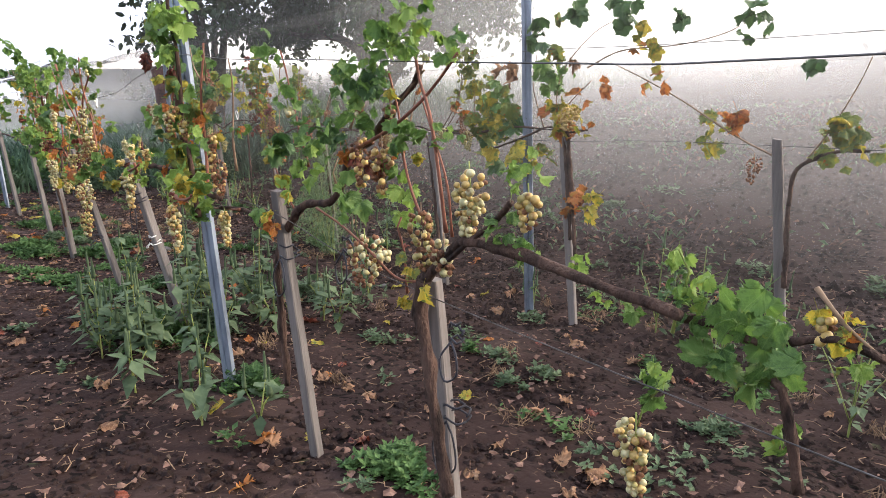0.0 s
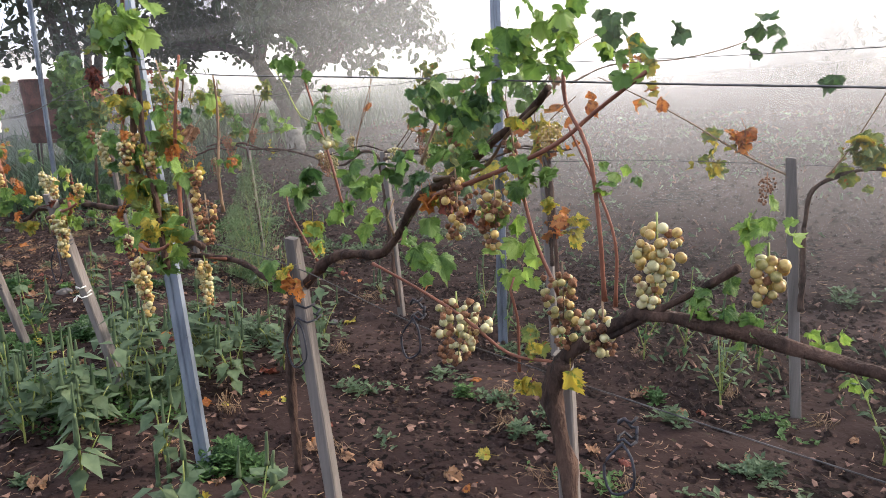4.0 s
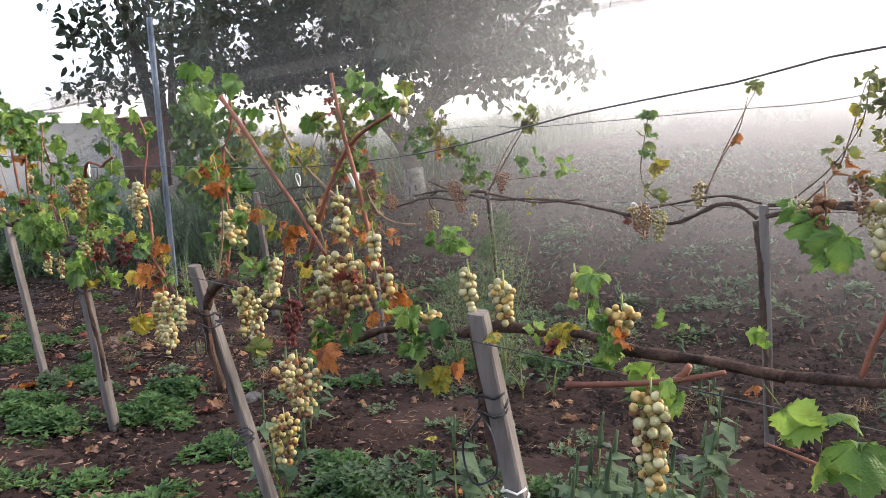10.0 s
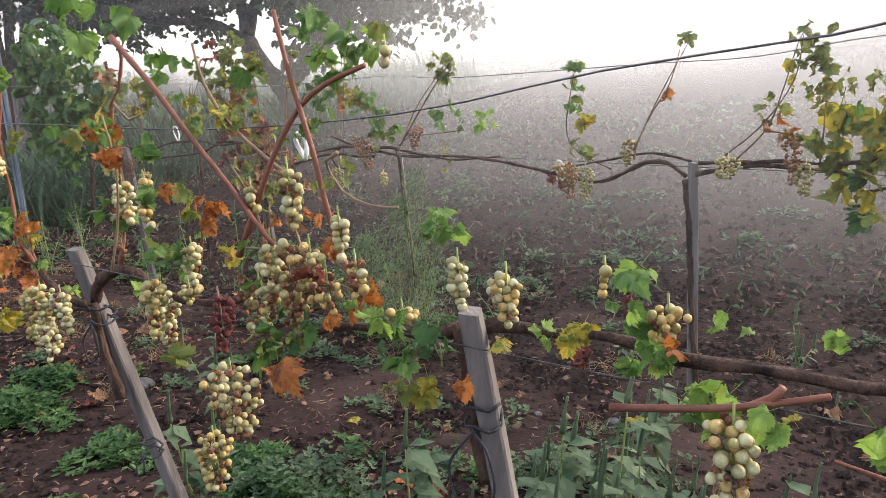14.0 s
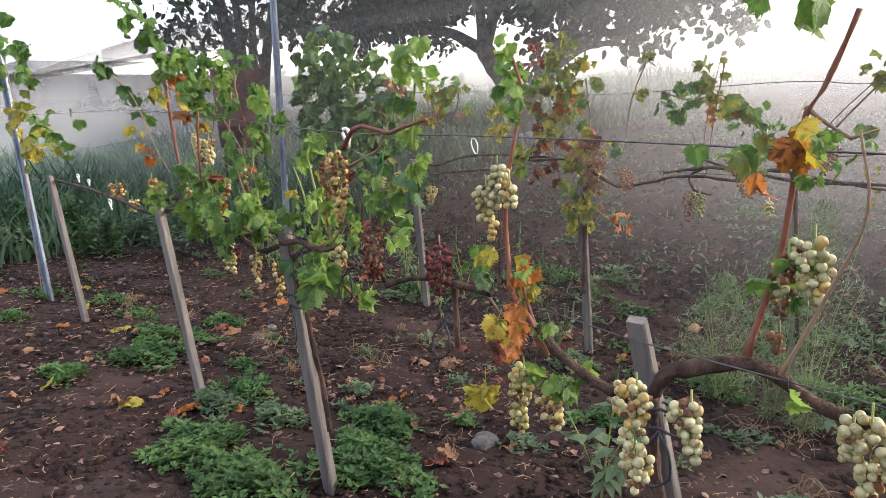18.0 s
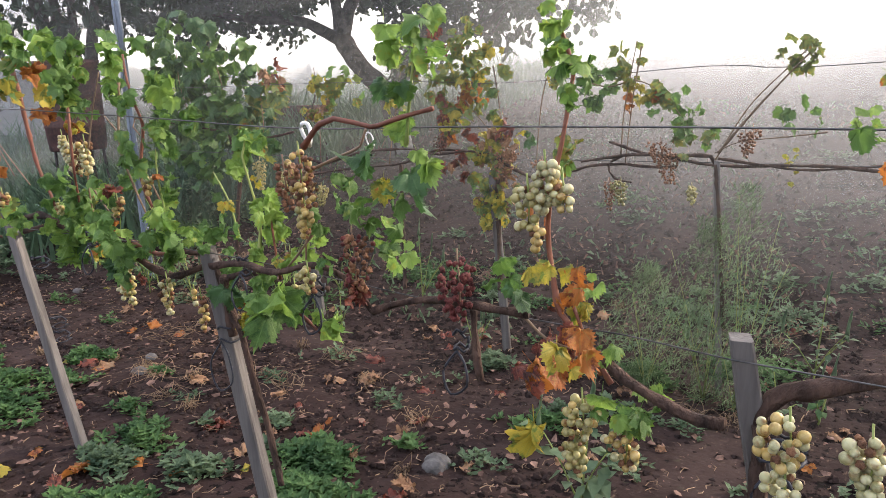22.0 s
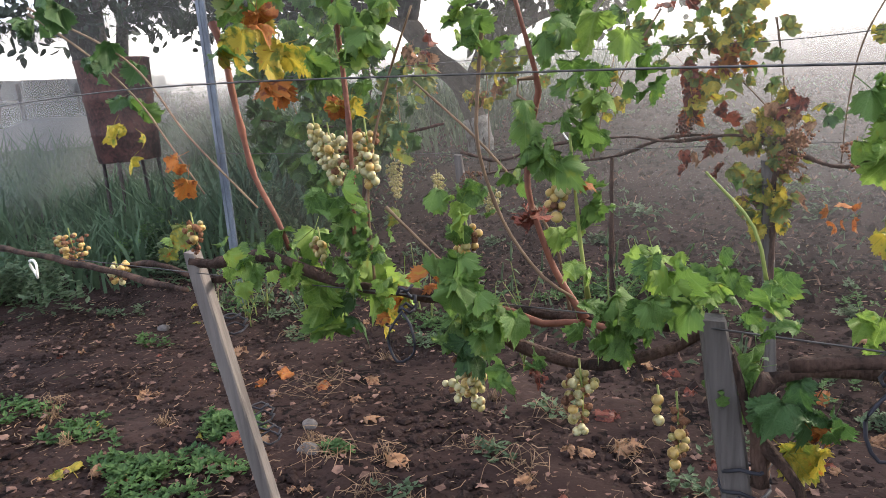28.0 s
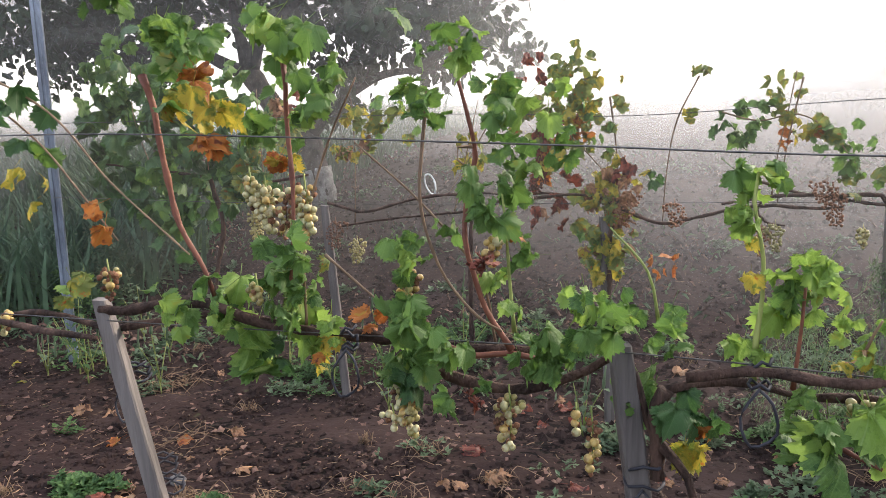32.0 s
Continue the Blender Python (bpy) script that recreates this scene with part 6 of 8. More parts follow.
leaves(v, -5.967, 1.150, 0.937, 0.030, 3, 0.063, "l")
leaves(v, -6.048, 1.230, 0.955, 0.025, 2, 0.051, "g")
leaves(v, -5.934, 1.200, 0.942, 0.035, 4, 0.062, "lg")
leaves(v, -5.932, 1.250, 0.903, 0.025, 2, 0.061, "l")
leaves(v, -5.339, 1.150, 1.073, 0.004, 2, 0.069, "r")

v = vine(-4.95, 1.28, "grape vine with a thick dark arm and upright leafy shoots", "vines of the near row")
cane(v, [(-5.064, 1.274, 0.671), (-5.071, 1.278, 0.746), (-5.074, 1.266, 0.808), (-5.060, 1.262, 0.839)], 0.014, 0.015, "trunk")
cane(v, [(-5.062, 1.274, 0.833), (-5.020, 1.278, 0.848), (-4.964, 1.266, 0.862), (-4.910, 1.262, 0.860), (-4.864, 1.274, 0.846), (-4.799, 1.278, 0.849), (-4.732, 1.266, 0.855), (-4.688, 1.262, 0.857)], 0.009, 0.007, "arm")
cane(v, [(-4.841, 1.274, 0.798), (-4.781, 1.278, 0.758), (-4.734, 1.266, 0.740)], 0.007, 0.005, "cane")
cane(v, [(-4.925, 1.262, 0.866), (-4.922, 1.274, 0.939), (-4.916, 1.278, 1.004), (-4.919, 1.266, 1.072), (-4.936, 1.262, 1.159), (-4.931, 1.274, 1.203)], 0.007, 0.004, "green_shoot")
cane(v, [(-4.864, 1.278, 0.855), (-4.860, 1.266, 0.952), (-4.858, 1.262, 1.026)], 0.006, 0.004, "cane")
cane(v, [(-4.772, 1.274, 0.863), (-4.767, 1.278, 0.928), (-4.751, 1.266, 0.980)], 0.005, 0.003, "dull_cane")
bunch(v, -4.777, 1.240, 0.858, 0.037, 0.044, "v")
bunch(v, -4.730, 1.240, 1.096, 0.054, 0.035, "w")
leaves(v, -5.052, 1.200, 0.951, 0.027, 4, 0.050, "lg")
leaves(v, -4.927, 1.280, 1.191, 0.035, 6, 0.066, "gl")
leaves(v, -4.952, 1.250, 1.130, 0.022, 4, 0.050, "l")
leaves(v, -4.937, 1.300, 1.097, 0.014, 2, 0.038, "y")
leaves(v, -4.928, 1.200, 1.038, 0.019, 2, 0.042, "y")
leaves(v, -4.867, 1.280, 1.037, 0.035, 6, 0.067, "gl")
leaves(v, -4.829, 1.250, 1.053, 0.029, 4, 0.063, "l")
leaves(v, -4.872, 1.300, 0.965, 0.033, 4, 0.068, "l")
leaves(v, -4.828, 1.200, 1.029, 0.024, 3, 0.054, "l")
leaves(v, -4.940, 1.280, 0.918, 0.026, 4, 0.052, "l")
leaves(v, -4.922, 1.250, 0.897, 0.019, 2, 0.048, "lg")
leaves(v, -4.777, 1.300, 0.944, 0.024, 4, 0.046, "l")
leaves(v, -4.762, 1.200, 0.935, 0.021, 4, 0.045, "l")
leaves(v, -4.728, 1.280, 0.969, 0.021, 3, 0.045, "l")
leaves(v, -5.019, 1.250, 0.802, 0.036, 5, 0.070, "gd")
leaves(v, -5.006, 1.300, 0.731, 0.024, 2, 0.071, "y")
leaves(v, -4.861, 1.200, 0.858, 0.018, 2, 0.048, "g")
leaves(v, -4.725, 1.280, 0.767, 0.036, 5, 0.073, "gl")
leaves(v, -4.719, 1.250, 1.108, 0.011, 2, 0.051, "r")

v = vine(-7.95, 1.27, "slender grape vine climbing the last post, green to the tip", "vines of the near row")
cane(v, [(-8.615, 1.266, 0.005), (-8.576, 1.262, 0.574), (-8.574, 1.274, 0.920), (-8.600, 1.278, 1.405), (-8.679, 1.266, 1.810), (-8.842, 1.262, 2.046)], 0.006, 0.004, "dull_cane")
cane(v, [(-6.725, 1.274, 1.512), (-6.373, 1.278, 1.360), (-6.184, 1.266, 1.189), (-5.999, 1.262, 1.042)], 0.005, 0.003, "dull_cane")
cane(v, [(-7.956, 1.274, 0.881), (-7.400, 1.278, 0.883), (-6.906, 1.266, 0.876), (-6.275, 1.262, 0.842)], 0.01, 0.008, "arm")
leaves(v, -8.960, 1.280, 2.026, 0.107, 5, 0.141, "g")
leaves(v, -8.602, 1.250, 1.802, 0.127, 6, 0.146, "g")
leaves(v, -8.315, 1.300, 1.637, 0.096, 5, 0.134, "g")
leaves(v, -8.701, 1.200, 1.559, 0.136, 5, 0.156, "g")
leaves(v, -8.190, 1.280, 1.459, 0.096, 5, 0.126, "gp")
leaves(v, -8.484, 1.250, 1.258, 0.127, 6, 0.146, "py")
leaves(v, -8.072, 1.300, 1.217, 0.114, 6, 0.131, "gy")
leaves(v, -7.944, 1.200, 1.058, 0.121, 6, 0.140, "py")
leaves(v, -7.748, 1.280, 1.088, 0.090, 4, 0.118, "gp")
leaves(v, -10.712, 1.250, 1.407, 0.093, 2, 0.178, "g")
leaves(v, -7.350, 1.300, 1.272, 0.052, 2, 0.093, "g")
leaves(v, -6.470, 1.200, 1.492, 0.045, 2, 0.091, "d")
leaves(v, -6.406, 1.280, 1.373, 0.042, 2, 0.080, "d")
leaves(v, -6.220, 1.250, 1.692, 0.070, 5, 0.101, "g")
leaves(v, -6.146, 1.300, 1.611, 0.050, 4, 0.086, "g")
leaves(v, -12.690, 1.200, 1.243, 0.136, 2, 0.312, "lg")


# ---- second row: vines ----

v = vine(-2.75, 3.20, "grape vine of the second row, mostly bare arms in the mist", "vines of the second row")
cane(v, [(-2.706, 3.204, -0.063), (-2.747, 3.208, 0.292), (-2.777, 3.196, 0.708), (-2.798, 3.192, 0.871)], 0.017, 0.013, "trunk")
cane(v, [(-2.795, 3.204, 0.881), (-2.878, 3.208, 0.930), (-2.968, 3.196, 0.932), (-3.062, 3.192, 0.881), (-3.192, 3.204, 0.835), (-3.397, 3.208, 0.867), (-3.699, 3.196, 0.916), (-3.954, 3.192, 0.927), (-4.243, 3.204, 0.915), (-4.550, 3.208, 0.959), (-4.741, 3.196, 1.011)], 0.01, 0.006, "arm")
cane(v, [(-2.760, 3.192, 0.891), (-2.677, 3.204, 0.909), (-2.616, 3.208, 0.923), (-2.533, 3.196, 0.939), (-2.377, 3.192, 0.931), (-2.250, 3.204, 0.919), (-2.159, 3.208, 0.883)], 0.01, 0.007, "arm")
cane(v, [(-3.017, 3.196, 0.942), (-2.995, 3.192, 1.026), (-2.945, 3.204, 1.140), (-2.883, 3.208, 1.251), (-2.843, 3.196, 1.390)], 0.006, 0.003, "dull_cane")
cane(v, [(-2.605, 3.192, 0.958), (-2.506, 3.204, 1.078), (-2.461, 3.208, 1.222), (-2.419, 3.196, 1.398), (-2.388, 3.192, 1.454)], 0.006, 0.003, "dull_cane")
cane(v, [(-4.279, 3.204, 0.937), (-4.161, 3.208, 1.154), (-4.026, 3.196, 1.303), (-3.938, 3.192, 1.393)], 0.006, 0.003, "dull_cane")
cane(v, [(-3.117, 3.204, 0.896), (-3.276, 3.208, 0.968), (-3.326, 3.196, 1.067), (-3.300, 3.192, 1.261), (-3.282, 3.204, 1.366)], 0.006, 0.003, "dull_cane")
cane(v, [(-2.315, 3.208, 0.936), (-2.313, 3.196, 1.061), (-2.313, 3.192, 1.220)], 0.006, 0.003, "dull_cane")
bunch(v, -3.312, 3.170, 0.916, 0.106, 0.115, "as", joined=True)
bunch(v, -3.224, 3.170, 0.900, 0.145, 0.071, "v", joined=True)
bunch(v, -3.031, 3.170, 1.027, 0.107, 0.063, "v", joined=True)
bunch(v, -2.632, 3.170, 0.966, 0.084, 0.108, "v", joined=True)
bunch(v, -2.358, 3.170, 0.950, 0.121, 0.075, "v", joined=True)
bunch(v, -4.131, 3.170, 1.073, 0.098, 0.065, "s", joined=True)
leaves(v, -3.303, 3.200, 1.213, 0.044, 4, 0.073, "pg")
leaves(v, -3.262, 3.200, 1.104, 0.025, 2, 0.079, "oy")
leaves(v, -3.293, 3.200, 1.355, 0.024, 2, 0.061, "g")
leaves(v, -3.969, 3.200, 1.100, 0.056, 3, 0.090, "g")
leaves(v, -3.993, 3.200, 1.356, 0.044, 3, 0.079, "p")
leaves(v, -2.824, 3.200, 1.417, 0.022, 2, 0.061, "p")
leaves(v, -2.895, 3.200, 1.219, 0.014, 1, 0.068, "o")
leaves(v, -3.233, 3.200, 0.995, 0.044, 2, 0.080, "p")
leaves(v, -2.475, 3.200, 1.068, 0.038, 2, 0.088, "ob")
leaves(v, -2.404, 3.200, 1.417, 0.032, 3, 0.056, "p")
leaves(v, -2.337, 3.200, 1.279, 0.064, 5, 0.069, "p")
leaves(v, -2.312, 3.200, 1.200, 0.044, 3, 0.074, "py")
leaves(v, -2.501, 3.200, 1.151, 0.030, 2, 0.073, "p")
leaves(v, -2.378, 3.200, 1.039, 0.037, 2, 0.072, "p")
leaves(v, -2.189, 3.200, 1.013, 0.056, 4, 0.083, "py")
leaves(v, -2.196, 3.200, 1.236, 0.035, 2, 0.067, "p")
leaves(v, -3.365, 3.200, 0.839, 0.026, 1, 0.106, "r")

v = vine(-4.20, 3.20, "grape vine of the second row with a long slanting cane", "vines of the second row")
cane(v, [(-4.210, 3.208, 0.196), (-4.237, 3.196, 0.557), (-4.271, 3.192, 0.923)], 0.01, 0.009, "trunk")
cane(v, [(-4.267, 3.204, 0.969), (-4.147, 3.208, 1.130), (-4.029, 3.196, 1.270), (-3.920, 3.192, 1.390)], 0.009, 0.005, "dull_cane")
cane(v, [(-4.274, 3.204, 0.921), (-4.294, 3.208, 0.956), (-4.457, 3.196, 0.954), (-4.631, 3.192, 0.959), (-4.879, 3.204, 0.919)], 0.009, 0.006, "arm")
cane(v, [(-4.676, 3.208, 0.954), (-4.743, 3.196, 0.910), (-4.708, 3.192, 0.847), (-4.633, 3.204, 0.830)], 0.006, 0.004, "arm")
cane(v, [(-4.266, 3.208, 0.945), (-4.113, 3.196, 0.926), (-3.906, 3.192, 0.910), (-3.664, 3.204, 0.936)], 0.007, 0.005, "arm")
cane(v, [(-4.689, 3.208, 0.957), (-4.674, 3.196, 1.139), (-4.649, 3.192, 1.285), (-4.623, 3.204, 1.450)], 0.005, 0.003, "dull_cane")
cane(v, [(-3.869, 3.208, 1.057), (-3.995, 3.196, 1.041), (-4.182, 3.192, 1.018), (-4.282, 3.204, 0.969)], 0.005, 0.003, "dull_cane")
bunch(v, -4.499, 3.170, 1.018, 0.104, 0.105, "s", joined=True)
bunch(v, -4.674, 3.170, 0.839, 0.109, 0.073, "v", joined=True)
bunch(v, -4.158, 3.170, 1.054, 0.097, 0.057, "s", joined=True)
bunch(v, -4.361, 3.170, 0.826, 0.073, 0.055, "v", joined=True)
leaves(v, -4.653, 3.200, 1.381, 0.049, 3, 0.074, "p")
leaves(v, -4.638, 3.200, 1.236, 0.030, 2, 0.080, "oy")
leaves(v, -4.769, 3.200, 1.314, 0.040, 3, 0.076, "g")
leaves(v, -4.464, 3.200, 1.159, 0.068, 5, 0.078, "g")
leaves(v, -3.987, 3.200, 1.363, 0.048, 4, 0.065, "p")
leaves(v, -3.752, 3.200, 1.125, 0.038, 2, 0.073, "l")
leaves(v, -3.967, 3.200, 0.918, 0.049, 2, 0.057, "y")

v = vine(-5.30, 3.20, "yellow-brown grape vine of the second row with dried bunches", "vines of the second row")
cane(v, [(-5.338, 3.204, 0.223), (-5.336, 3.208, 0.494), (-5.335, 3.196, 0.746), (-5.305, 3.192, 0.939)], 0.014, 0.012, "trunk")
cane(v, [(-6.731, 3.204, 0.913), (-6.554, 3.208, 0.867), (-6.365, 3.196, 0.905), (-6.216, 3.192, 0.941), (-5.917, 3.204, 0.962), (-5.711, 3.208, 0.937), (-5.508, 3.196, 0.957), (-5.364, 3.192, 0.941)], 0.009, 0.007, "arm")
cane(v, [(-5.366, 3.204, 0.939), (-5.250, 3.208, 0.876), (-5.113, 3.196, 0.834), (-4.980, 3.192, 0.860), (-4.830, 3.204, 0.900), (-4.684, 3.208, 0.913), (-4.526, 3.196, 0.903), (-4.430, 3.192, 0.911)], 0.009, 0.007, "arm")
cane(v, [(-5.341, 3.204, 1.378), (-5.313, 3.208, 1.172), (-5.294, 3.196, 0.938)], 0.006, 0.003, "dull_cane")
cane(v, [(-4.983, 3.192, 1.446), (-5.065, 3.204, 1.269), (-5.100, 3.208, 1.069), (-5.113, 3.196, 0.843)], 0.006, 0.003, "dull_cane")
cane(v, [(-4.600, 3.192, 1.422), (-4.640, 3.204, 1.176), (-4.668, 3.208, 0.917)], 0.006, 0.003, "dull_cane")
cane(v, [(-5.544, 3.196, 1.256), (-5.383, 3.192, 1.083), (-5.227, 3.204, 0.876)], 0.006, 0.003, "dull_cane")
cane(v, [(-5.757, 3.208, 1.458), (-5.865, 3.196, 1.300), (-5.952, 3.192, 1.159), (-6.080, 3.204, 0.962)], 0.006, 0.003, "dull_cane")
cane(v, [(-4.905, 3.208, 1.301), (-4.752, 3.196, 1.258), (-4.615, 3.192, 1.280), (-4.496, 3.204, 1.209), (-4.376, 3.208, 1.056)], 0.006, 0.003, "dull_cane")
bunch(v, -5.267, 3.170, 0.987, 0.165, 0.129, "s", joined=True)
bunch(v, -5.066, 3.170, 0.923, 0.104, 0.098, "s", joined=True)
bunch(v, -5.659, 3.170, 1.038, 0.098, 0.083, "s", joined=True)
bunch(v, -4.455, 3.170, 0.968, 0.133, 0.097, "s", joined=True)
bunch(v, -4.727, 3.170, 0.834, 0.130, 0.072, "s", joined=True)
bunch(v, -6.867, 3.170, 0.810, 0.154, 0.074, "v", joined=True)
bunch(v, -6.676, 3.170, 0.821, 0.138, 0.104, "s", joined=True)
leaves(v, -5.536, 3.200, 1.439, 0.075, 6, 0.086, "pg")
leaves(v, -5.470, 3.200, 1.320, 0.075, 6, 0.092, "py")
leaves(v, -5.640, 3.200, 1.285, 0.062, 5, 0.094, "p")
leaves(v, -5.484, 3.200, 1.263, 0.038, 2, 0.098, "o")
leaves(v, -5.672, 3.200, 1.156, 0.053, 3, 0.106, "ro")
leaves(v, -5.574, 3.200, 1.139, 0.067, 5, 0.094, "yp")
leaves(v, -5.380, 3.200, 1.222, 0.056, 4, 0.086, "pg")
leaves(v, -5.281, 3.200, 1.008, 0.075, 6, 0.097, "yb")
leaves(v, -5.366, 3.200, 0.916, 0.076, 8, 0.099, "pyb")
leaves(v, -5.322, 3.200, 0.794, 0.067, 8, 0.099, "ypb")
leaves(v, -5.349, 3.200, 0.671, 0.063, 6, 0.095, "pyb")
leaves(v, -5.269, 3.200, 1.054, 0.042, 2, 0.102, "r")
leaves(v, -5.586, 3.200, 0.873, 0.054, 3, 0.096, "rb")
leaves(v, -5.104, 3.200, 0.671, 0.043, 2, 0.081, "o")
leaves(v, -5.431, 3.200, 0.746, 0.054, 4, 0.095, "pg")
leaves(v, -4.979, 3.200, 1.478, 0.018, 2, 0.061, "p")
leaves(v, -5.011, 3.200, 1.298, 0.027, 2, 0.067, "yp")
leaves(v, -5.144, 3.200, 1.037, 0.018, 1, 0.074, "d")
leaves(v, -4.853, 3.200, 1.244, 0.048, 3, 0.081, "dg")
leaves(v, -4.792, 3.200, 1.207, 0.048, 3, 0.081, "g")
leaves(v, -4.654, 3.200, 1.324, 0.038, 3, 0.069, "p")
leaves(v, -4.574, 3.200, 1.214, 0.021, 2, 0.069, "oy")
leaves(v, -4.498, 3.200, 1.230, 0.038, 3, 0.068, "p")
leaves(v, -4.419, 3.200, 1.132, 0.059, 4, 0.077, "g")
leaves(v, -4.378, 3.200, 1.057, 0.059, 4, 0.078, "pg")
leaves(v, -4.650, 3.200, 1.166, 0.017, 1, 0.070, "o")
leaves(v, -5.678, 3.200, 1.508, 0.043, 2, 0.098, "r")
leaves(v, -5.858, 3.200, 1.419, 0.044, 3, 0.095, "pg")
leaves(v, -5.460, 3.200, 1.578, 0.032, 2, 0.079, "p")
leaves(v, -5.533, 3.200, 1.507, 0.042, 3, 0.081, "p")

v = vine(-5.90, 3.25, "grape vine of the second row with mottled yellow leaves", "vines of the second row")
cane(v, [(-5.398, 3.254, 0.931), (-5.717, 3.258, 0.955), (-5.983, 3.246, 0.873), (-6.409, 3.242, 0.829), (-6.708, 3.254, 0.784)], 0.008, 0.006, "arm")
cane(v, [(-6.074, 3.258, 0.870), (-6.000, 3.246, 1.156), (-5.938, 3.242, 1.396)], 0.005, 0.003, "dull_cane")
cane(v, [(-6.609, 3.254, 0.804), (-6.591, 3.258, 1.164), (-6.592, 3.246, 1.429)], 0.005, 0.003, "dull_cane")
cane(v, [(-5.997, 3.242, 0.139), (-6.003, 3.254, 0.444), (-5.993, 3.258, 0.865)], 0.013, 0.011, "trunk")
leaves(v, -5.378, 3.250, 1.396, 0.073, 4, 0.097, "py")
leaves(v, -5.518, 3.250, 1.234, 0.052, 2, 0.101, "or")
leaves(v, -5.592, 3.250, 1.149, 0.065, 4, 0.102, "po")
leaves(v, -5.600, 3.250, 1.002, 0.066, 3, 0.103, "ro")
leaves(v, -6.563, 3.250, 1.329, 0.061, 4, 0.108, "py")
leaves(v, -6.602, 3.250, 1.198, 0.068, 4, 0.110, "pyb")
leaves(v, -6.362, 3.250, 1.322, 0.072, 4, 0.105, "pg")
leaves(v, -6.003, 3.250, 1.156, 0.069, 4, 0.101, "py")
leaves(v, -5.725, 3.250, 1.328, 0.066, 3, 0.096, "pg")
leaves(v, -6.962, 3.250, 1.413, 0.056, 3, 0.138, "rb")
bunch(v, -5.343, 3.220, 0.993, 0.145, 0.109, "vs", joined=True)
bunch(v, -6.587, 3.220, 0.723, 0.126, 0.086, "v", joined=True)

v = vine(-7.30, 3.30, "tall dense dark green grape vine of the second row", "vines of the second row")
cane(v, [(-7.631, 3.354, 0.150), (-7.566, 3.358, 0.459), (-7.485, 3.346, 0.758), (-7.539, 3.342, 1.041)], 0.016, 0.013, "trunk")
cane(v, [(-7.554, 3.354, 1.032), (-7.947, 3.358, 1.078), (-8.357, 3.346, 1.121)], 0.009, 0.007, "arm")
cane(v, [(-7.540, 3.342, 1.033), (-7.198, 3.354, 1.005), (-6.924, 3.358, 1.038)], 0.009, 0.007, "arm")
cane(v, [(-7.544, 3.346, 1.041), (-7.561, 3.342, 1.360), (-7.664, 3.354, 1.638)], 0.005, 0.003, "dull_cane")
cane(v, [(-7.947, 3.358, 1.078), (-8.025, 3.346, 1.374), (-8.009, 3.342, 1.661)], 0.005, 0.003, "dull_cane")
cane(v, [(-7.197, 3.354, 1.013), (-7.203, 3.358, 1.273), (-7.194, 3.346, 1.497)], 0.005, 0.003, "dull_cane")
leaves(v, -7.937, 3.350, 1.535, 0.230, 16, 0.173, "dg")
leaves(v, -7.638, 3.350, 1.322, 0.224, 18, 0.168, "dg")
leaves(v, -8.127, 3.350, 1.207, 0.200, 12, 0.180, "d")
leaves(v, -7.384, 3.350, 1.392, 0.165, 10, 0.163, "dg")
leaves(v, -7.166, 3.350, 1.272, 0.107, 6, 0.159, "dp")
leaves(v, -7.611, 3.350, 1.040, 0.189, 12, 0.170, "dg")
leaves(v, -7.836, 3.350, 0.827, 0.162, 8, 0.176, "dg")
leaves(v, -7.247, 3.350, 1.043, 0.110, 6, 0.162, "pd")
leaves(v, -8.235, 3.350, 0.990, 0.151, 6, 0.173, "d")
leaves(v, -8.296, 3.350, 1.510, 0.131, 6, 0.171, "g")
bunch(v, -7.235, 3.320, 0.851, 0.198, 0.097, "v", joined=True)

v = vine(-1.90, 3.20, "grape vine of the second row beside a tall metal post", "vines of the second row")
cane(v, [(-2.651, 3.208, 0.970), (-2.522, 3.196, 1.093), (-2.425, 3.192, 1.256), (-2.407, 3.204, 1.413)], 0.006, 0.003, "dull_cane")
cane(v, [(-3.023, 3.208, 0.978), (-2.931, 3.196, 1.179), (-2.812, 3.192, 1.410)], 0.006, 0.003, "dull_cane")
cane(v, [(-1.735, 3.204, 0.983), (-1.824, 3.208, 1.218), (-1.783, 3.196, 1.397)], 0.006, 0.003, "dull_cane")
cane(v, [(-1.641, 3.192, 1.015), (-1.549, 3.204, 1.127), (-1.403, 3.208, 1.241)], 0.006, 0.003, "dull_cane")
cane(v, [(-2.752, 3.196, 0.937), (-2.448, 3.192, 0.957), (-2.265, 3.204, 0.951), (-2.012, 3.208, 0.988), (-1.731, 3.196, 0.984), (-1.553, 3.192, 0.974)], 0.008, 0.006, "arm")
cane(v, [(-2.778, 3.204, 0.942), (-2.940, 3.208, 0.971), (-3.098, 3.196, 0.944), (-3.276, 3.192, 0.904)], 0.007, 0.005, "arm")
cane(v, [(-1.493, 3.204, 0.289), (-1.532, 3.208, 0.635), (-1.554, 3.196, 0.974)], 0.014, 0.012, "trunk")
bunch(v, -2.402, 3.170, 1.042, 0.166, 0.078, "s", joined=True)
bunch(v, -3.300, 3.170, 0.921, 0.161, 0.095, "s", joined=True)
leaves(v, -2.367, 3.200, 1.255, 0.059, 4, 0.087, "py")
leaves(v, -2.357, 3.200, 1.384, 0.048, 3, 0.080, "p")
leaves(v, -2.124, 3.200, 1.123, 0.082, 6, 0.088, "pg")
leaves(v, -2.116, 3.200, 0.945, 0.083, 5, 0.089, "py")
leaves(v, -1.501, 3.200, 1.063, 0.083, 4, 0.085, "yo")
leaves(v, -1.620, 3.200, 1.258, 0.049, 2, 0.087, "g")
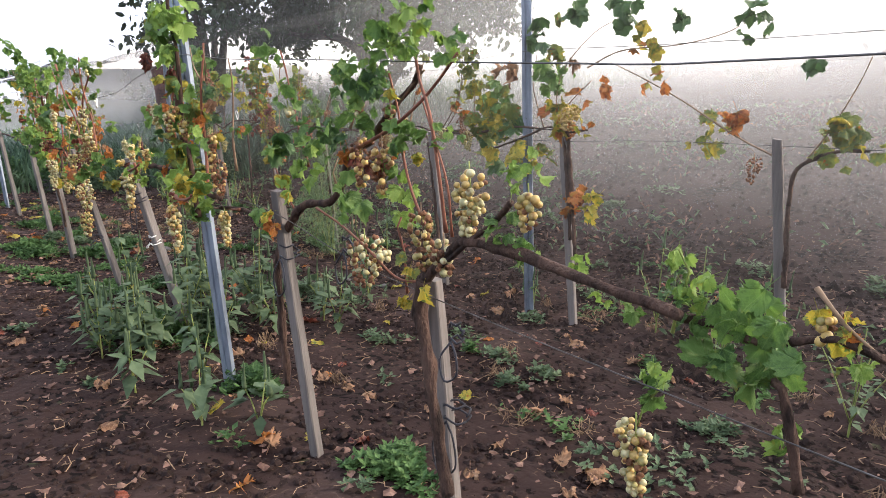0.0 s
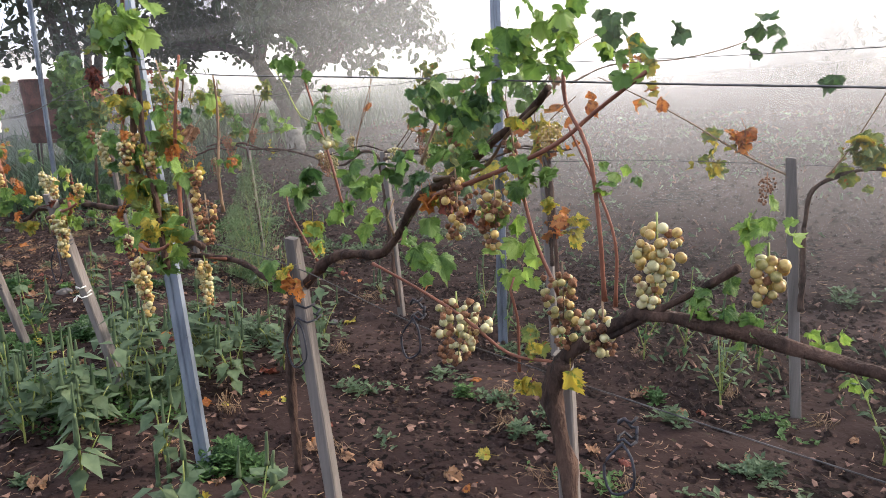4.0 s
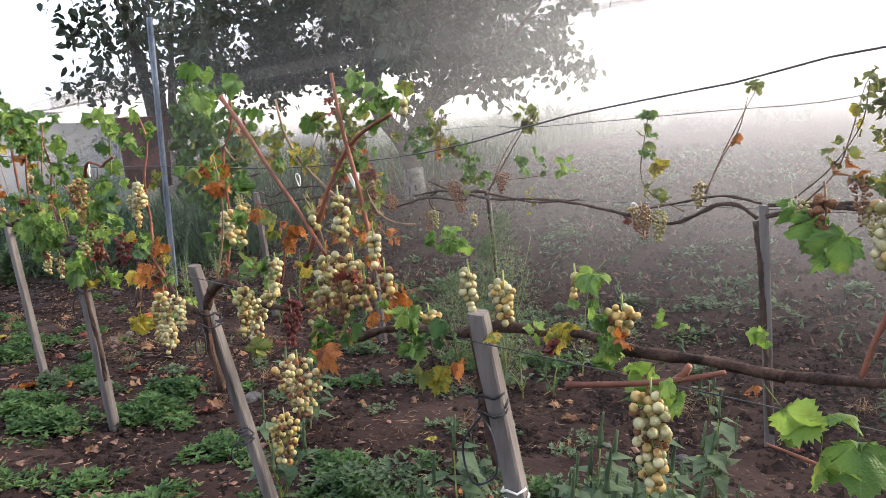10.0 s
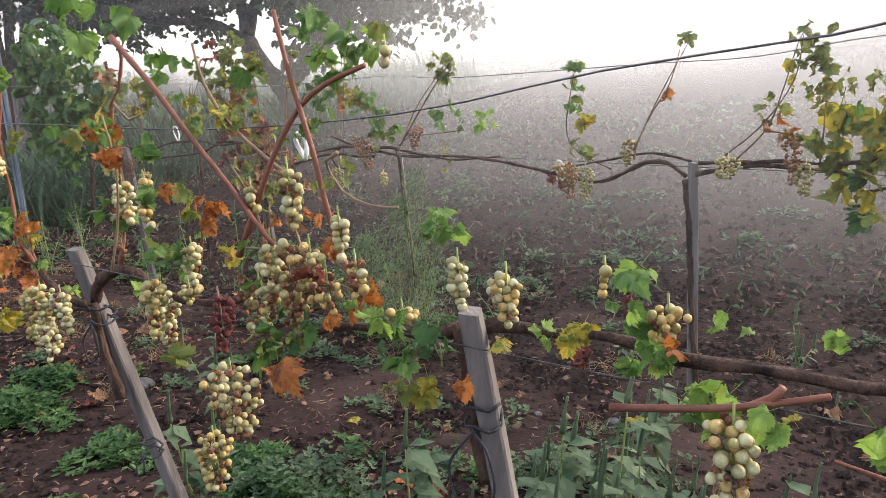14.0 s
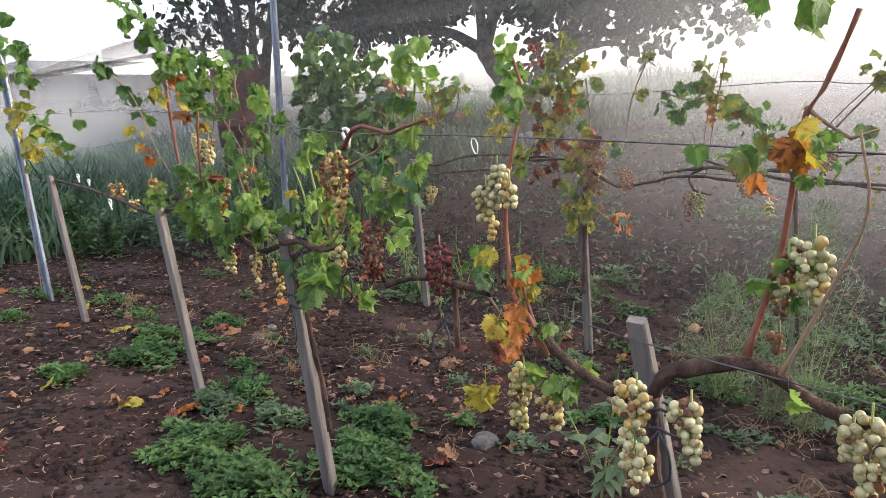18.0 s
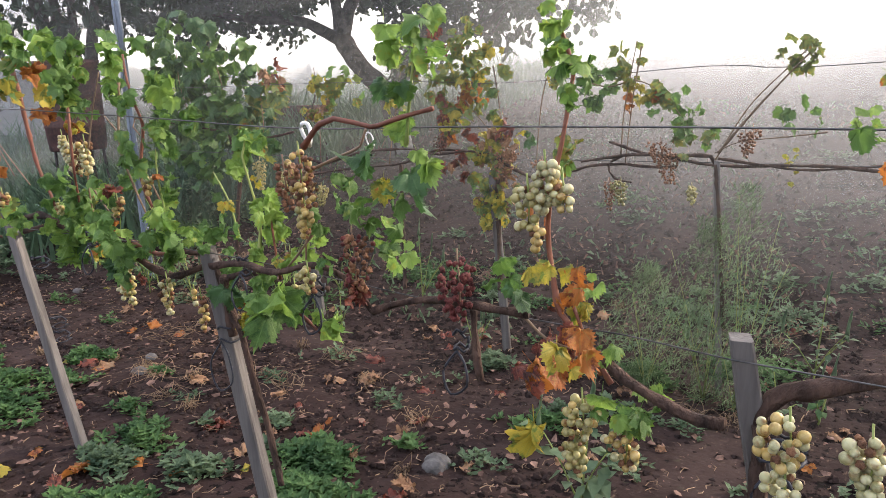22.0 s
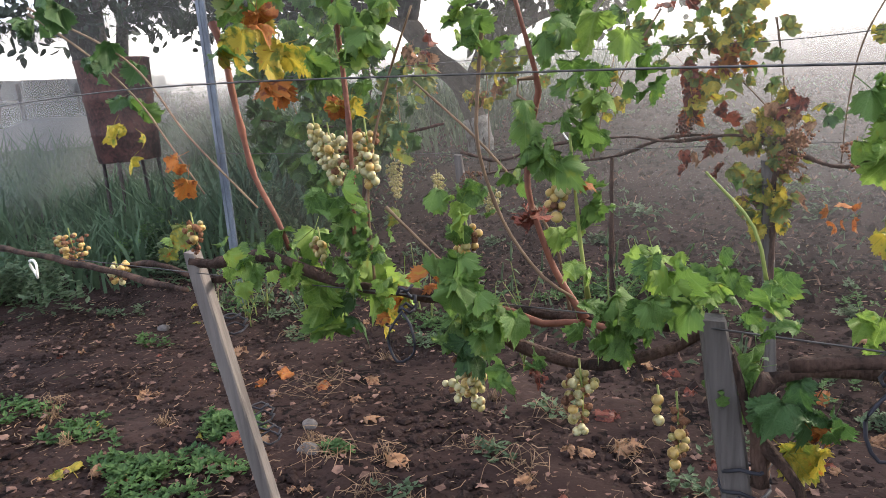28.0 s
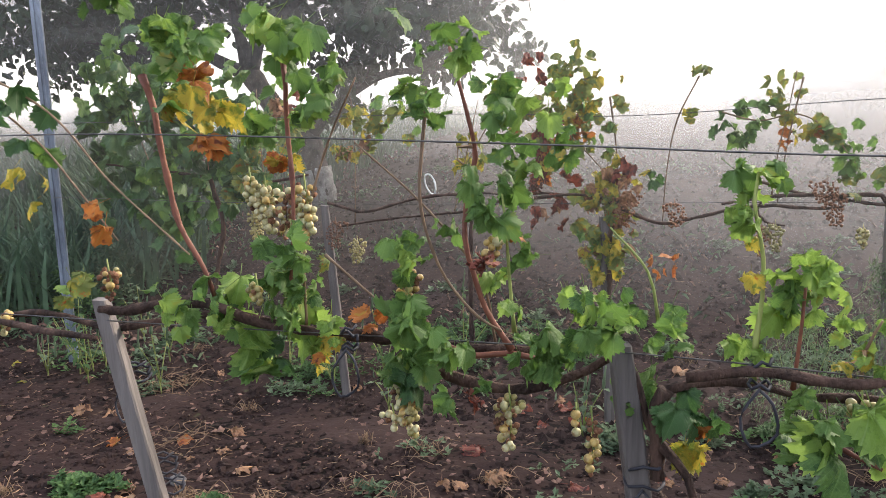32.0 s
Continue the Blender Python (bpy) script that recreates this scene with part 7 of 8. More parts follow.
leaves(v, -1.524, 3.200, 1.338, 0.021, 1, 0.084, "b")
leaves(v, -1.724, 3.200, 0.848, 0.066, 4, 0.081, "py")
leaves(v, -1.423, 3.200, 0.608, 0.048, 2, 0.106, "y")
leaves(v, -1.651, 3.200, 1.388, 0.027, 2, 0.092, "p")
leaves(v, -1.622, 3.200, 1.554, 0.026, 2, 0.075, "p")

v = vine(-0.40, 3.20, "grape vine of the second row with a forked bare cane", "vines of the second row")
cane(v, [(-0.334, 3.196, 0.353), (-0.341, 3.192, 0.574), (-0.350, 3.204, 0.703)], 0.013, 0.011, "trunk")
cane(v, [(-0.352, 3.208, 0.702), (-0.335, 3.196, 0.835), (-0.282, 3.192, 0.896), (-0.184, 3.204, 0.935), (-0.066, 3.208, 0.945)], 0.011, 0.007, "arm")
cane(v, [(-0.417, 3.196, 0.904), (-0.600, 3.192, 0.987), (-0.864, 3.204, 1.131), (-1.086, 3.208, 1.238), (-1.281, 3.196, 1.326)], 0.008, 0.004, "dull_cane")
cane(v, [(-0.283, 3.192, 0.908), (-0.213, 3.204, 1.021), (-0.130, 3.208, 1.191), (-0.088, 3.196, 1.291)], 0.006, 0.003, "dull_cane")
leaves(v, -1.017, 3.200, 1.223, 0.043, 2, 0.111, "yo")
leaves(v, -0.609, 3.200, 1.054, 0.025, 2, 0.107, "o")
leaves(v, -0.738, 3.200, 0.969, 0.061, 3, 0.105, "py")
leaves(v, -0.298, 3.200, 1.270, 0.018, 1, 0.092, "d")
leaves(v, -0.143, 3.200, 0.959, 0.074, 5, 0.095, "py")
leaves(v, -0.148, 3.200, 1.002, 0.043, 3, 0.080, "p")
bunch(v, -0.493, 3.170, 0.897, 0.109, 0.073, "s", joined=True)

v = vine(-1.55, 3.20, "grape vine of the second row with trailing reddish leaves", "vines of the second row")
cane(v, [(-1.533, 3.208, 0.375), (-1.552, 3.196, 0.677), (-1.577, 3.192, 0.953)], 0.013, 0.011, "trunk")
cane(v, [(-2.173, 3.204, 0.846), (-1.863, 3.208, 0.943), (-1.698, 3.196, 0.996), (-1.569, 3.192, 0.969), (-1.424, 3.204, 0.987)], 0.008, 0.006, "arm")
cane(v, [(-1.583, 3.208, 0.958), (-1.636, 3.196, 1.134), (-1.575, 3.192, 1.310), (-1.399, 3.204, 1.470), (-1.230, 3.208, 1.537)], 0.006, 0.003, "dull_cane")
cane(v, [(-1.425, 3.196, 1.304), (-1.211, 3.192, 1.376), (-0.907, 3.204, 1.384), (-0.691, 3.208, 1.417), (-0.562, 3.196, 1.463)], 0.006, 0.003, "dull_cane")
leaves(v, -1.224, 3.200, 1.549, 0.055, 3, 0.120, "d")
leaves(v, -1.509, 3.200, 1.576, 0.023, 2, 0.121, "d")
leaves(v, -0.911, 3.200, 1.494, 0.026, 2, 0.094, "d")
leaves(v, -1.088, 3.200, 1.408, 0.048, 3, 0.099, "yo")
leaves(v, -0.551, 3.200, 1.451, 0.056, 3, 0.113, "d")
leaves(v, -1.578, 3.200, 1.074, 0.079, 5, 0.120, "oy")
leaves(v, -1.490, 3.200, 0.620, 0.056, 2, 0.142, "o")
leaves(v, -1.789, 3.200, 1.499, 0.056, 3, 0.122, "d")
leaves(v, -2.015, 3.200, 1.264, 0.046, 2, 0.136, "b")
leaves(v, -1.704, 3.200, 1.286, 0.056, 3, 0.114, "g")
leaves(v, -1.298, 3.200, 1.217, 0.023, 1, 0.105, "o")
leaves(v, -2.166, 3.200, 1.018, 0.131, 8, 0.142, "py")
leaves(v, -2.019, 3.200, 0.871, 0.128, 6, 0.140, "pyd")
bunch(v, -1.532, 3.170, 1.105, 0.122, 0.115, "a", joined=True)


# ---- stakes, posts, wires and ties ----
stake((-0.24, 1.30, 0), (-0.269, 1.27, 0.79))
stake((-1.013, 1.304, 0), (-1.087, 1.270, 0.920))
stake((-2.570, 1.388, 0), (-2.636, 1.222, 0.937), 0.040)
stake((-3.66, 1.34, 0), (-3.785, 1.19, 0.925), 0.036)
stake((-5.022, 1.312, 0), (-5.135, 1.276, 0.915), 0.040)
stake((-6.15, 1.345, 0), (-6.29, 1.30, 0.925), 0.036)
stake((-7.72, 1.30, -0.02), (-7.845, 1.25, 0.915), 0.034)
stake((0.830, 1.250, 0.02), (0.800, 1.220, 0.550), 0.03, label="short weathered wooden stake beside a low vine")
FAR_STAKE = "grey wooden stake of the second row, pale in the mist"
for bx, tx, tz in ((-2.735, -2.77, 0.94), (-1.55, -1.588, 0.95), (-0.335, -0.418, 0.98), (-5.33, -5.36, 0.86), (-6.72, -6.75, 0.9)):
    stake((bx, 3.26, ground_z(bx, 3.26)), (tx, 3.2, tz), 0.042, "stakes of the second row", FAR_STAKE)
stake((-4.22, 3.24, ground_z(-4.22, 3.24)), (-4.27, 3.2, 0.94), 0.026, "stakes of the second row", FAR_STAKE)
metal_post((-1.722, 1.275, 0), (-1.888, 1.27, 1.78), "metal posts", "galvanised steel trellis post wound with vine leaves", 0.05)
metal_post((-8.42, 1.26, -0.02), (-8.90, 1.28, 1.95), "metal posts", "galvanised steel end post of the near row", 0.05)
metal_post((-8.68, 3.3, ground_z(-8.68, 3.3)), (-8.59, 3.3, 2.55), "metal posts", "grey metal end post of the second row in the mist", 0.055)
metal_post((-1.90, 3.25, ground_z(-1.9, 3.25)), (-1.905, 3.23, 1.95), "metal posts", "grey metal trellis post of the second row in the mist", 0.055)
DARK_WIRE = "thin dark trellis wire beaded with dew"
wire("trellis_wire", [(-8.75, 1.28, 1.27), (-7.3, 1.27, 1.285), (-6.3, 1.25, 1.295), (-5.371, 1.25, 1.258), (-4.752, 1.25, 1.226), (-4.261, 1.25, 1.228), (-3.875, 1.25, 1.226), (-3.3, 1.24, 1.222), (-2.788, 1.25, 1.253),
                      (-2.425, 1.25, 1.312), (-2.146, 1.25, 1.343), (-1.87, 1.26, 1.38), (-1.334, 1.25, 1.339), (-0.744, 1.25, 1.308), (0.151, 1.25, 1.259), (0.603, 1.25, 1.248), (2.6, 1.25, 1.26)], 0.0017, DARK_WIRE)
wire("trellis_wire", [(-8.5, 1.27, 0.86), (-6.29, 1.29, 0.875), (-5.135, 1.26, 0.902), (-4.3, 1.22, 0.885), (-3.97, 1.21, 0.887), (-3.79, 1.17, 0.892), (-2.64, 1.2, 0.88), (-1.8, 1.26, 0.86), (-1.09, 1.25, 0.85), (-0.25, 1.25, 0.75), (2.4, 1.2, 0.7)],
     0.0014, "thin lower trellis wire along the vine arms")
wire("trellis_wire", [(-8.6, 3.29, 1.36), (-6.13, 3.2, 1.33), (-5.26, 3.2, 1.294), (-4.32, 3.2, 1.327), (-3.95, 3.2, 1.306), (-2.937, 3.2, 1.336), (-2.565, 3.2, 1.345), (-1.9, 3.2, 1.41), (-0.185, 3.2, 1.382), (5, 3.2, 1.39)], 0.002, "sagging trellis wire of the second row")
wire("trellis_wire", [(-8.65, 3.29, 0.92), (-6.75, 3.24, 0.9), (-4.27, 3.2, 0.93), (-2.77, 3.2, 0.92), (-1.59, 3.2, 0.92), (-0.41, 3.2, 0.95), (5, 3.2, 0.92)], 0.0016, "thin lower trellis wire of the second row")
BLACK = "black rubber tie binding the vine to its stake"
for x, y, z, d in ((-1.07, 1.29, 0.70, 0.13), (-2.63, 1.25, 0.72, 0.15), (-3.72, 1.20, 0.74, 0.10), (-5.09, 1.285, 0.66, 0.14), (-6.30, 1.39, 0.70, 0.10), (-0.21, 1.285, 0.45, 0.14)):
    tie(x, y, z, 0.034, BLACK, None, d)
for x, y, z, d in ((-2.607, 1.289, 0.50, 0.02), (-3.66, 1.24, 0.36, 0.05), (-6.24, 1.385, 0.47, 0.0), (-6.22, 1.38, 0.42, 0.0)):
    tie(x, y, z, 0.03, "pale cord knotted round the stake" if d else "dark band round the stake", CORD if 0 < d < 0.04 else None, d)
for x, y, z, w, h in ((-4.68, 1.235, 1.240, 0.022, 0.050), (-2.95, 1.19, 1.225, 0.022, 0.045), (-7.93, 1.44, 0.90, 0.022, 0.05), (-7.72, 1.44, 0.88, 0.025, 0.035), (-7.3, 1.42, 0.80, 0.03, 0.06),
                      (-3.35, 3.18, 0.93, 0.04, 0.09), (-6.2, 3.25, 1.05, 0.05, 0.10)):
    loop_cord(x, y, z, w, h)
for x, y, z in ((-5.63, 1.24, 0.88), (-4.92, 1.22, 0.88), (-4.68, 1.22, 0.86), (-4.30, 1.22, 0.80), (-0.62, 1.25, 0.80), (-0.1, 1.2, 0.70)):
    tie(x, y, z, 0.016, "black rubber tie hanging from the vine arm", None, 0.09)


# ---- what lies and grows on the soil ----
def scatter(seed, count, lo_x=-10.0, hi_x=1.9, lo_y=0.35, hi_y=5.2):
    """Places on the soil, denser under the near row."""
    rng = np.random.default_rng(seed)
    out = []
    while len(out) < count:
        x, y = rng.uniform(lo_x, hi_x), rng.uniform(lo_y, hi_y)
        if rng.random() < 1.0 if y < 2.6 else rng.random() < 0.6:
            out.append((x, y, rng))
    return out


def clod_field(seed, count, s0, s1):
    v, f = [], []
    base = [(1, 0, 0), (0.3, 0.95, 0), (-0.8, 0.6, 0), (-0.8, -0.6, 0), (0.3, -0.95, 0), (0.5, 0.35, 0.62), (-0.5, 0.3, 0.7), (0, -0.5, 0.66)]
    tri = [(0, 1, 5), (1, 6, 5), (1, 2, 6), (2, 3, 6), (3, 7, 6), (3, 4, 7), (4, 0, 7), (0, 5, 7), (5, 6, 7)]
    for x, y, rng in scatter(seed, count):
        s = s0 + (s1 - s0) * rng.random() ** 3
        a = rng.uniform(0, 6.28)
        c, d = math.cos(a) * s, math.sin(a) * s
        z = ground_z(x, y) + 0.004
        b = len(v)
        for px, py, pz in base:
            j = rng.uniform(0.7, 1.25)
            v.append((x + (px * c - py * d) * j, y + (px * d + py * c) * j, z + (pz - 0.2) * s * rng.uniform(0.6, 1.1)))
        f += [(p + b, q + b, r + b) for p, q, r in tri]
    return v, f


v, f = clod_field(1, 62000, 0.003, 0.027)
v2, f2 = [], []
far_rng = np.random.default_rng(12)
for _ in range(26000):
    x, y = far_rng.uniform(-11, 4), 3.0 + 8.0 * far_rng.random() ** 1.3
    s, z, a = 0.008 + 0.04 * far_rng.random() ** 3, ground_z(x, y), far_rng.uniform(0, 6.28)
    b = len(v) + len(v2)
    v2 += [(x + s * math.cos(a + k * 1.5708) * far_rng.uniform(0.6, 1.3), y + s * math.sin(a + k * 1.5708) * far_rng.uniform(0.6, 1.3), z - 0.004) for k in range(4)]
    v2.append((x, y, z + s * far_rng.uniform(0.5, 0.9)))
    f2 += [(b, b + 1, b + 4), (b + 1, b + 2, b + 4), (b + 2, b + 3, b + 4), (b + 3, b, b + 4)]
v, f = v + v2, f + f2
from_lists("soil_clods", v, f, CLOD, "loose brown crumbs and clods of tilled soil", "soil")


def straw_field(seed, count):
    v, f = [], []
    for x, y, rng in scatter(seed, count):
        L, a, w = 0.012 + 0.055 * rng.random() ** 2, rng.uniform(0, 6.28), rng.uniform(0.0008, 0.0022)
        z = ground_z(x, y) + rng.uniform(0.012, 0.03)
        dx, dy = math.cos(a), math.sin(a)
        bend = rng.uniform(-0.8, 0.8) * L
        tilt = rng.uniform(-0.15, 0.3) * L
        b = len(v)
        for t in (0, 0.5, 1):
            cx, cy = x + dx * L * t - dy * bend * t * (1 - t) * 2, y + dy * L * t + dx * bend * t * (1 - t) * 2
            v += [(cx + dy * w, cy - dx * w, z + tilt * t), (cx - dy * w, cy + dx * w, z + tilt * t + 0.001), (cx, cy, z + tilt * t + w * 1.3)]
        for k in (0, 3):
            f += [(b + k, b + k + 3, b + k + 5, b + k + 2), (b + k + 1, b + k + 2, b + k + 5, b + k + 4), (b + k, b + k + 1, b + k + 4, b + k + 3)]
    return v, f


v, f = straw_field(2, 6200)
from_lists("straw_litter", v, f, STRAW, "dry straw and stalk litter on the soil", "straw")


def crumb_field(seed, count):
    """Broken bits of dry leaf, thin curled flakes of two to four corners."""
    v, f = [], []
    for x, y, rng in scatter(seed, count, hi_y=4.6):
        s, a = 0.004 + 0.018 * rng.random() ** 2.5, rng.uniform(0, 6.28)
        z = ground_z(x, y) + rng.uniform(0.014, 0.028)
        b = len(v)
        for k in range(5):
            r = s * rng.uniform(0.5, 1.3)
            v.append((x + r * math.cos(a + k * 1.2566), y + r * math.sin(a + k * 1.2566), z + rng.uniform(-0.3, 0.7) * s))
        v.append((x, y, z + 0.35 * s))
        f += [(b + k, b + (k + 1) % 5, b + 5) for k in range(5)]
    return v, f


def field_litter(seed, count):
    """Chopped stalks and dry weed bits over the open field, in drifts."""
    rng = np.random.default_rng(seed)
    v, f = [], []
    while count > 0:
        x, y = rng.uniform(-10, 5), 3.4 + 7.0 * rng.random() ** 1.2
        if noise.noise(Vector((x * 0.9, y * 0.9, 4.0))) + 0.5 * noise.noise(Vector((x * 3, y * 3, 1.0))) < rng.uniform(-0.25, 0.35):
            continue
        count -= 1
        z, a, L, w = ground_z(x, y), rng.uniform(0, 6.28), rng.uniform(0.02, 0.09), rng.uniform(0.003, 0.012)
        dx, dy, up = math.cos(a), math.sin(a), rng.uniform(0.0, 0.06)
        b = len(v)
        v += [(x - dy * w, y + dx * w, z), (x + dy * w, y - dx * w, z), (x + dx * L, y + dy * L, z + up), (x + dx * L * 0.5, y + dy * L * 0.5, z + 0.6 * up + 0.02)]
        f += [(b, b + 1, b + 3), (b + 1, b + 2, b + 3), (b + 2, b, b + 3)]
    return v, f


v, f = field_litter(61, 3000)
from_lists("field_litter", v, f, CRUMB, "chopped dry stalks strewn over the open field", "litter")
v, f = field_litter(62, 4000)
from_lists("field_weeds", v, f, WEED_GREY, "sparse grey-green seedlings over the open field", "weeds")
v, f = crumb_field(6, 6000)
from_lists("leaf_crumbs", v, f, CRUMB, "broken bits of dry brown leaves on the soil", "litter")


def weed_patch(cx, cy, r, n, h, mat, seed, label, size=0.026, name="weed_patch"):
    """A low mat of small oval leaves on short stalks."""
    rng = np.random.default_rng(seed)
    v, f = [], []
    for _ in range(n):
        a, k = rng.uniform(0, 6.28), math.sqrt(rng.random())
        wob = 0.75 + 0.35 * math.sin(3 * a + seed)
        x, y = cx + r * k * wob * math.cos(a), cy + r * k * wob * math.sin(a) * 0.7
        top = ground_z(x, y) + 0.01 + h * (1 - 0.6 * k * k) * rng.uniform(0.35, 1)
        for _ in range(5):
            b0 = rng.uniform(0, 6.28)
            L = size * rng.uniform(0.7, 1.5)
            el = rng.uniform(-0.25, 0.75)
            d = np.array((math.cos(b0) * math.cos(el), math.sin(b0) * math.cos(el), math.sin(el)))
            s = np.array((-math.sin(b0), math.cos(b0), 0)) * L * rng.uniform(0.22, 0.34)
            p = np.array((x, y, top - rng.uniform(0, 0.3) * h))
            b = len(v)
            v += [tuple(p), tuple(p + d * L * 0.5 + s), tuple(p + d * L), tuple(p + d * L * 0.5 - s), tuple(p + d * L * 0.55 + np.array((0, 0, -0.12 * L)))]
            f += [(b, b + 1, b + 4), (b + 1, b + 2, b + 4), (b + 2, b + 3, b + 4), (b + 3, b, b + 4)]
    return from_lists(name, v, f, mat, label, "weeds")


GREEN_MAT = "low mat of small green weeds on the soil"
GREY_MAT = "thin grey-green weeds among dry litter"
WEEDS = [
    (-2.59, 1.24, 0.44, 374, 0.11, 0), (-1.67, 1.36, 0.19, 242, 0.10, 0), (-0.74, 1.45, 0.21, 264, 0.07, 0), (-3.59, 1.77, 0.37, 176, 0.13, 1), (-5.30, 1.07, 0.37, 110, 0.07, 0),
    (-0.31, 2.61, 0.13, 44, 0.04, 1), (-1.09, 2.52, 0.11, 30, 0.06, 1), (-2.67, 2.44, 0.15, 30, 0.06, 1), (-3.70, 1.26, 0.31, 198, 0.08, 0), (-2.75, 1.21, 0.33, 330, 0.13, 0),
    (-4.47, 0.96, 0.25, 88, 0.04, 0), (-2.54, 1.49, 0.23, 242, 0.13, 1), (-4.74, 0.75, 0.19, 66, 0.04, 0), (-3.70, 1.66, 0.29, 374, 0.06, 0)] + [
    (-5.07, 1.49, 0.32, 242, 0.06, 0), (-4.07, 1.09, 0.26, 220, 0.06, 0), (-2.95, 2.28, 0.27, 154, 0.13, 1), (-4.84, 2.45, 0.13, 30, 0.04, 0), (-4.27, 2.81, 0.16, 35, 0.06, 1),
    (-5.03, 1.48, 0.19, 154, 0.06, 0), (-4.37, 1.51, 0.24, 220, 0.06, 0), (-4.57, 2.82, 0.17, 57, 0.06, 1), (-3.88, 2.41, 0.12, 30, 0.06, 1), (-3.92, 1.80, 0.16, 132, 0.06, 0),
    (-3.37, 2.11, 0.17, 57, 0.06, 1), (-5.13, 1.55, 0.21, 286, 0.07, 0), (-5.23, 1.12, 0.23, 286, 0.06, 0), (-5.53, 1.05, 0.24, 242, 0.06, 0)] + [
    (-6.80, 1.39, 0.23, 110, 0.06, 0), (-4.59, 3.26, 0.20, 132, 0.07, 0), (-4.73, 2.56, 0.12, 57, 0.06, 0), (-6.91, 1.68, 0.21, 57, 0.04, 0), (-5.45, 3.92, 0.18, 57, 0.06, 0),
    (-6.76, 1.28, 0.26, 198, 0.06, 0), (-5.33, 1.76, 0.19, 264, 0.07, 0), (-6.73, 0.92, 0.16, 132, 0.06, 0), (-5.91, 1.32, 0.18, 132, 0.07, 1), (-5.62, 1.45, 0.17, 132, 0.07, 1),
    (-8.00, 0.96, 0.19, 88, 0.06, 0), (-8.61, 1.28, 0.33, 88, 0.06, 0), (-7.66, 1.61, 0.22, 66, 0.04, 0), (-6.50, 4.07, 0.27, 110, 0.07, 0)] + [
    (-5.64, 1.12, 0.22, 242, 0.06, 0), (-5.30, 1.77, 0.17, 242, 0.07, 0), (-6.35, 4.22, 0.40, 154, 0.06, 0), (-4.54, 4.08, 0.33, 132, 0.09, 1), (-6.02, 1.51, 0.22, 132, 0.06, 0),
    (-4.76, 2.67, 0.07, 30, 0.07, 1), (-5.67, 1.90, 0.10, 30, 0.06, 1), (-7.12, 1.52, 0.24, 220, 0.06, 0), (-8.18, 1.58, 0.26, 88, 0.04, 0), (-7.04, 3.21, 0.19, 44, 0.06, 1),
    (-5.29, 3.06, 0.18, 132, 0.07, 1), (-5.59, 5.90, 0.27, 110, 0.07, 0), (-6.31, 1.65, 0.11, 44, 0.06, 0), (-7.17, 1.95, 0.16, 88, 0.04, 0)] + [
    (-6.98, 3.45, 0.38, 132, 0.06, 0), (-6.63, 2.00, 0.08, 35, 0.04, 0), (-4.19, 3.51, 0.15, 132, 0.07, 0), (-5.86, 4.32, 0.21, 52, 0.06, 0), (-4.91, 3.15, 0.12, 44, 0.06, 1),
    (-4.05, 4.19, 0.27, 110, 0.08, 1), (-4.08, 3.52, 0.30, 132, 0.06, 0), (-7.17, 1.94, 0.18, 88, 0.06, 0), (-7.09, 3.44, 0.24, 88, 0.06, 0), (-5.85, 4.02, 0.20, 66, 0.07, 0)]
for i, (x, y, r, n, h, g) in enumerate(WEEDS):
    weed_patch(x, y, r, n, h, WEED_GREY if g else WEED, 100 + i, GREY_MAT if g else GREEN_MAT)
rng2 = random.Random(77)
for i in range(84):
    x, y = rng2.uniform(-9.5, 1.5), rng2.uniform(2.0, 4.6)
    weed_patch(x, y, rng2.uniform(0.06, 0.22), rng2.randint(8, 34), rng2.uniform(0.03, 0.10), WEED_GREY if rng2.random() < 0.7 else WEED, 300 + i, GREY_MAT)
for i in range(84):
    x, y = rng2.uniform(-9.5, 3.0), rng2.uniform(4.4, 8.5)
    weed_patch(x, y, rng2.uniform(0.10, 0.35), rng2.randint(8, 26), rng2.uniform(0.03, 0.08), WEED_GREY, 420 + i, GREY_MAT, 0.04)
for i in range(40):
    y = rng2.uniform(0.6, 6.0)
    weed_patch(-9.35 - rng2.uniform(0.0, 1.3) - 0.25 * max(0.0, 3.5 - y), y, rng2.uniform(0.18, 0.4), rng2.randint(50, 110), rng2.uniform(0.25, 0.7), WEED_GREY if i % 3 else WEED, 560 + i,
               "leafy grey-green weeds at the edge of the tall grass", 0.055)
for i in range(26):
    x, y = rng2.uniform(-9.5, 1.5), rng2.uniform(0.5, 1.9)
    weed_patch(x, y, rng2.uniform(0.04, 0.12), rng2.randint(5, 16), rng2.uniform(0.02, 0.06), WEED_GREY if rng2.random() < 0.5 else WEED, 360 + i, GREEN_MAT)


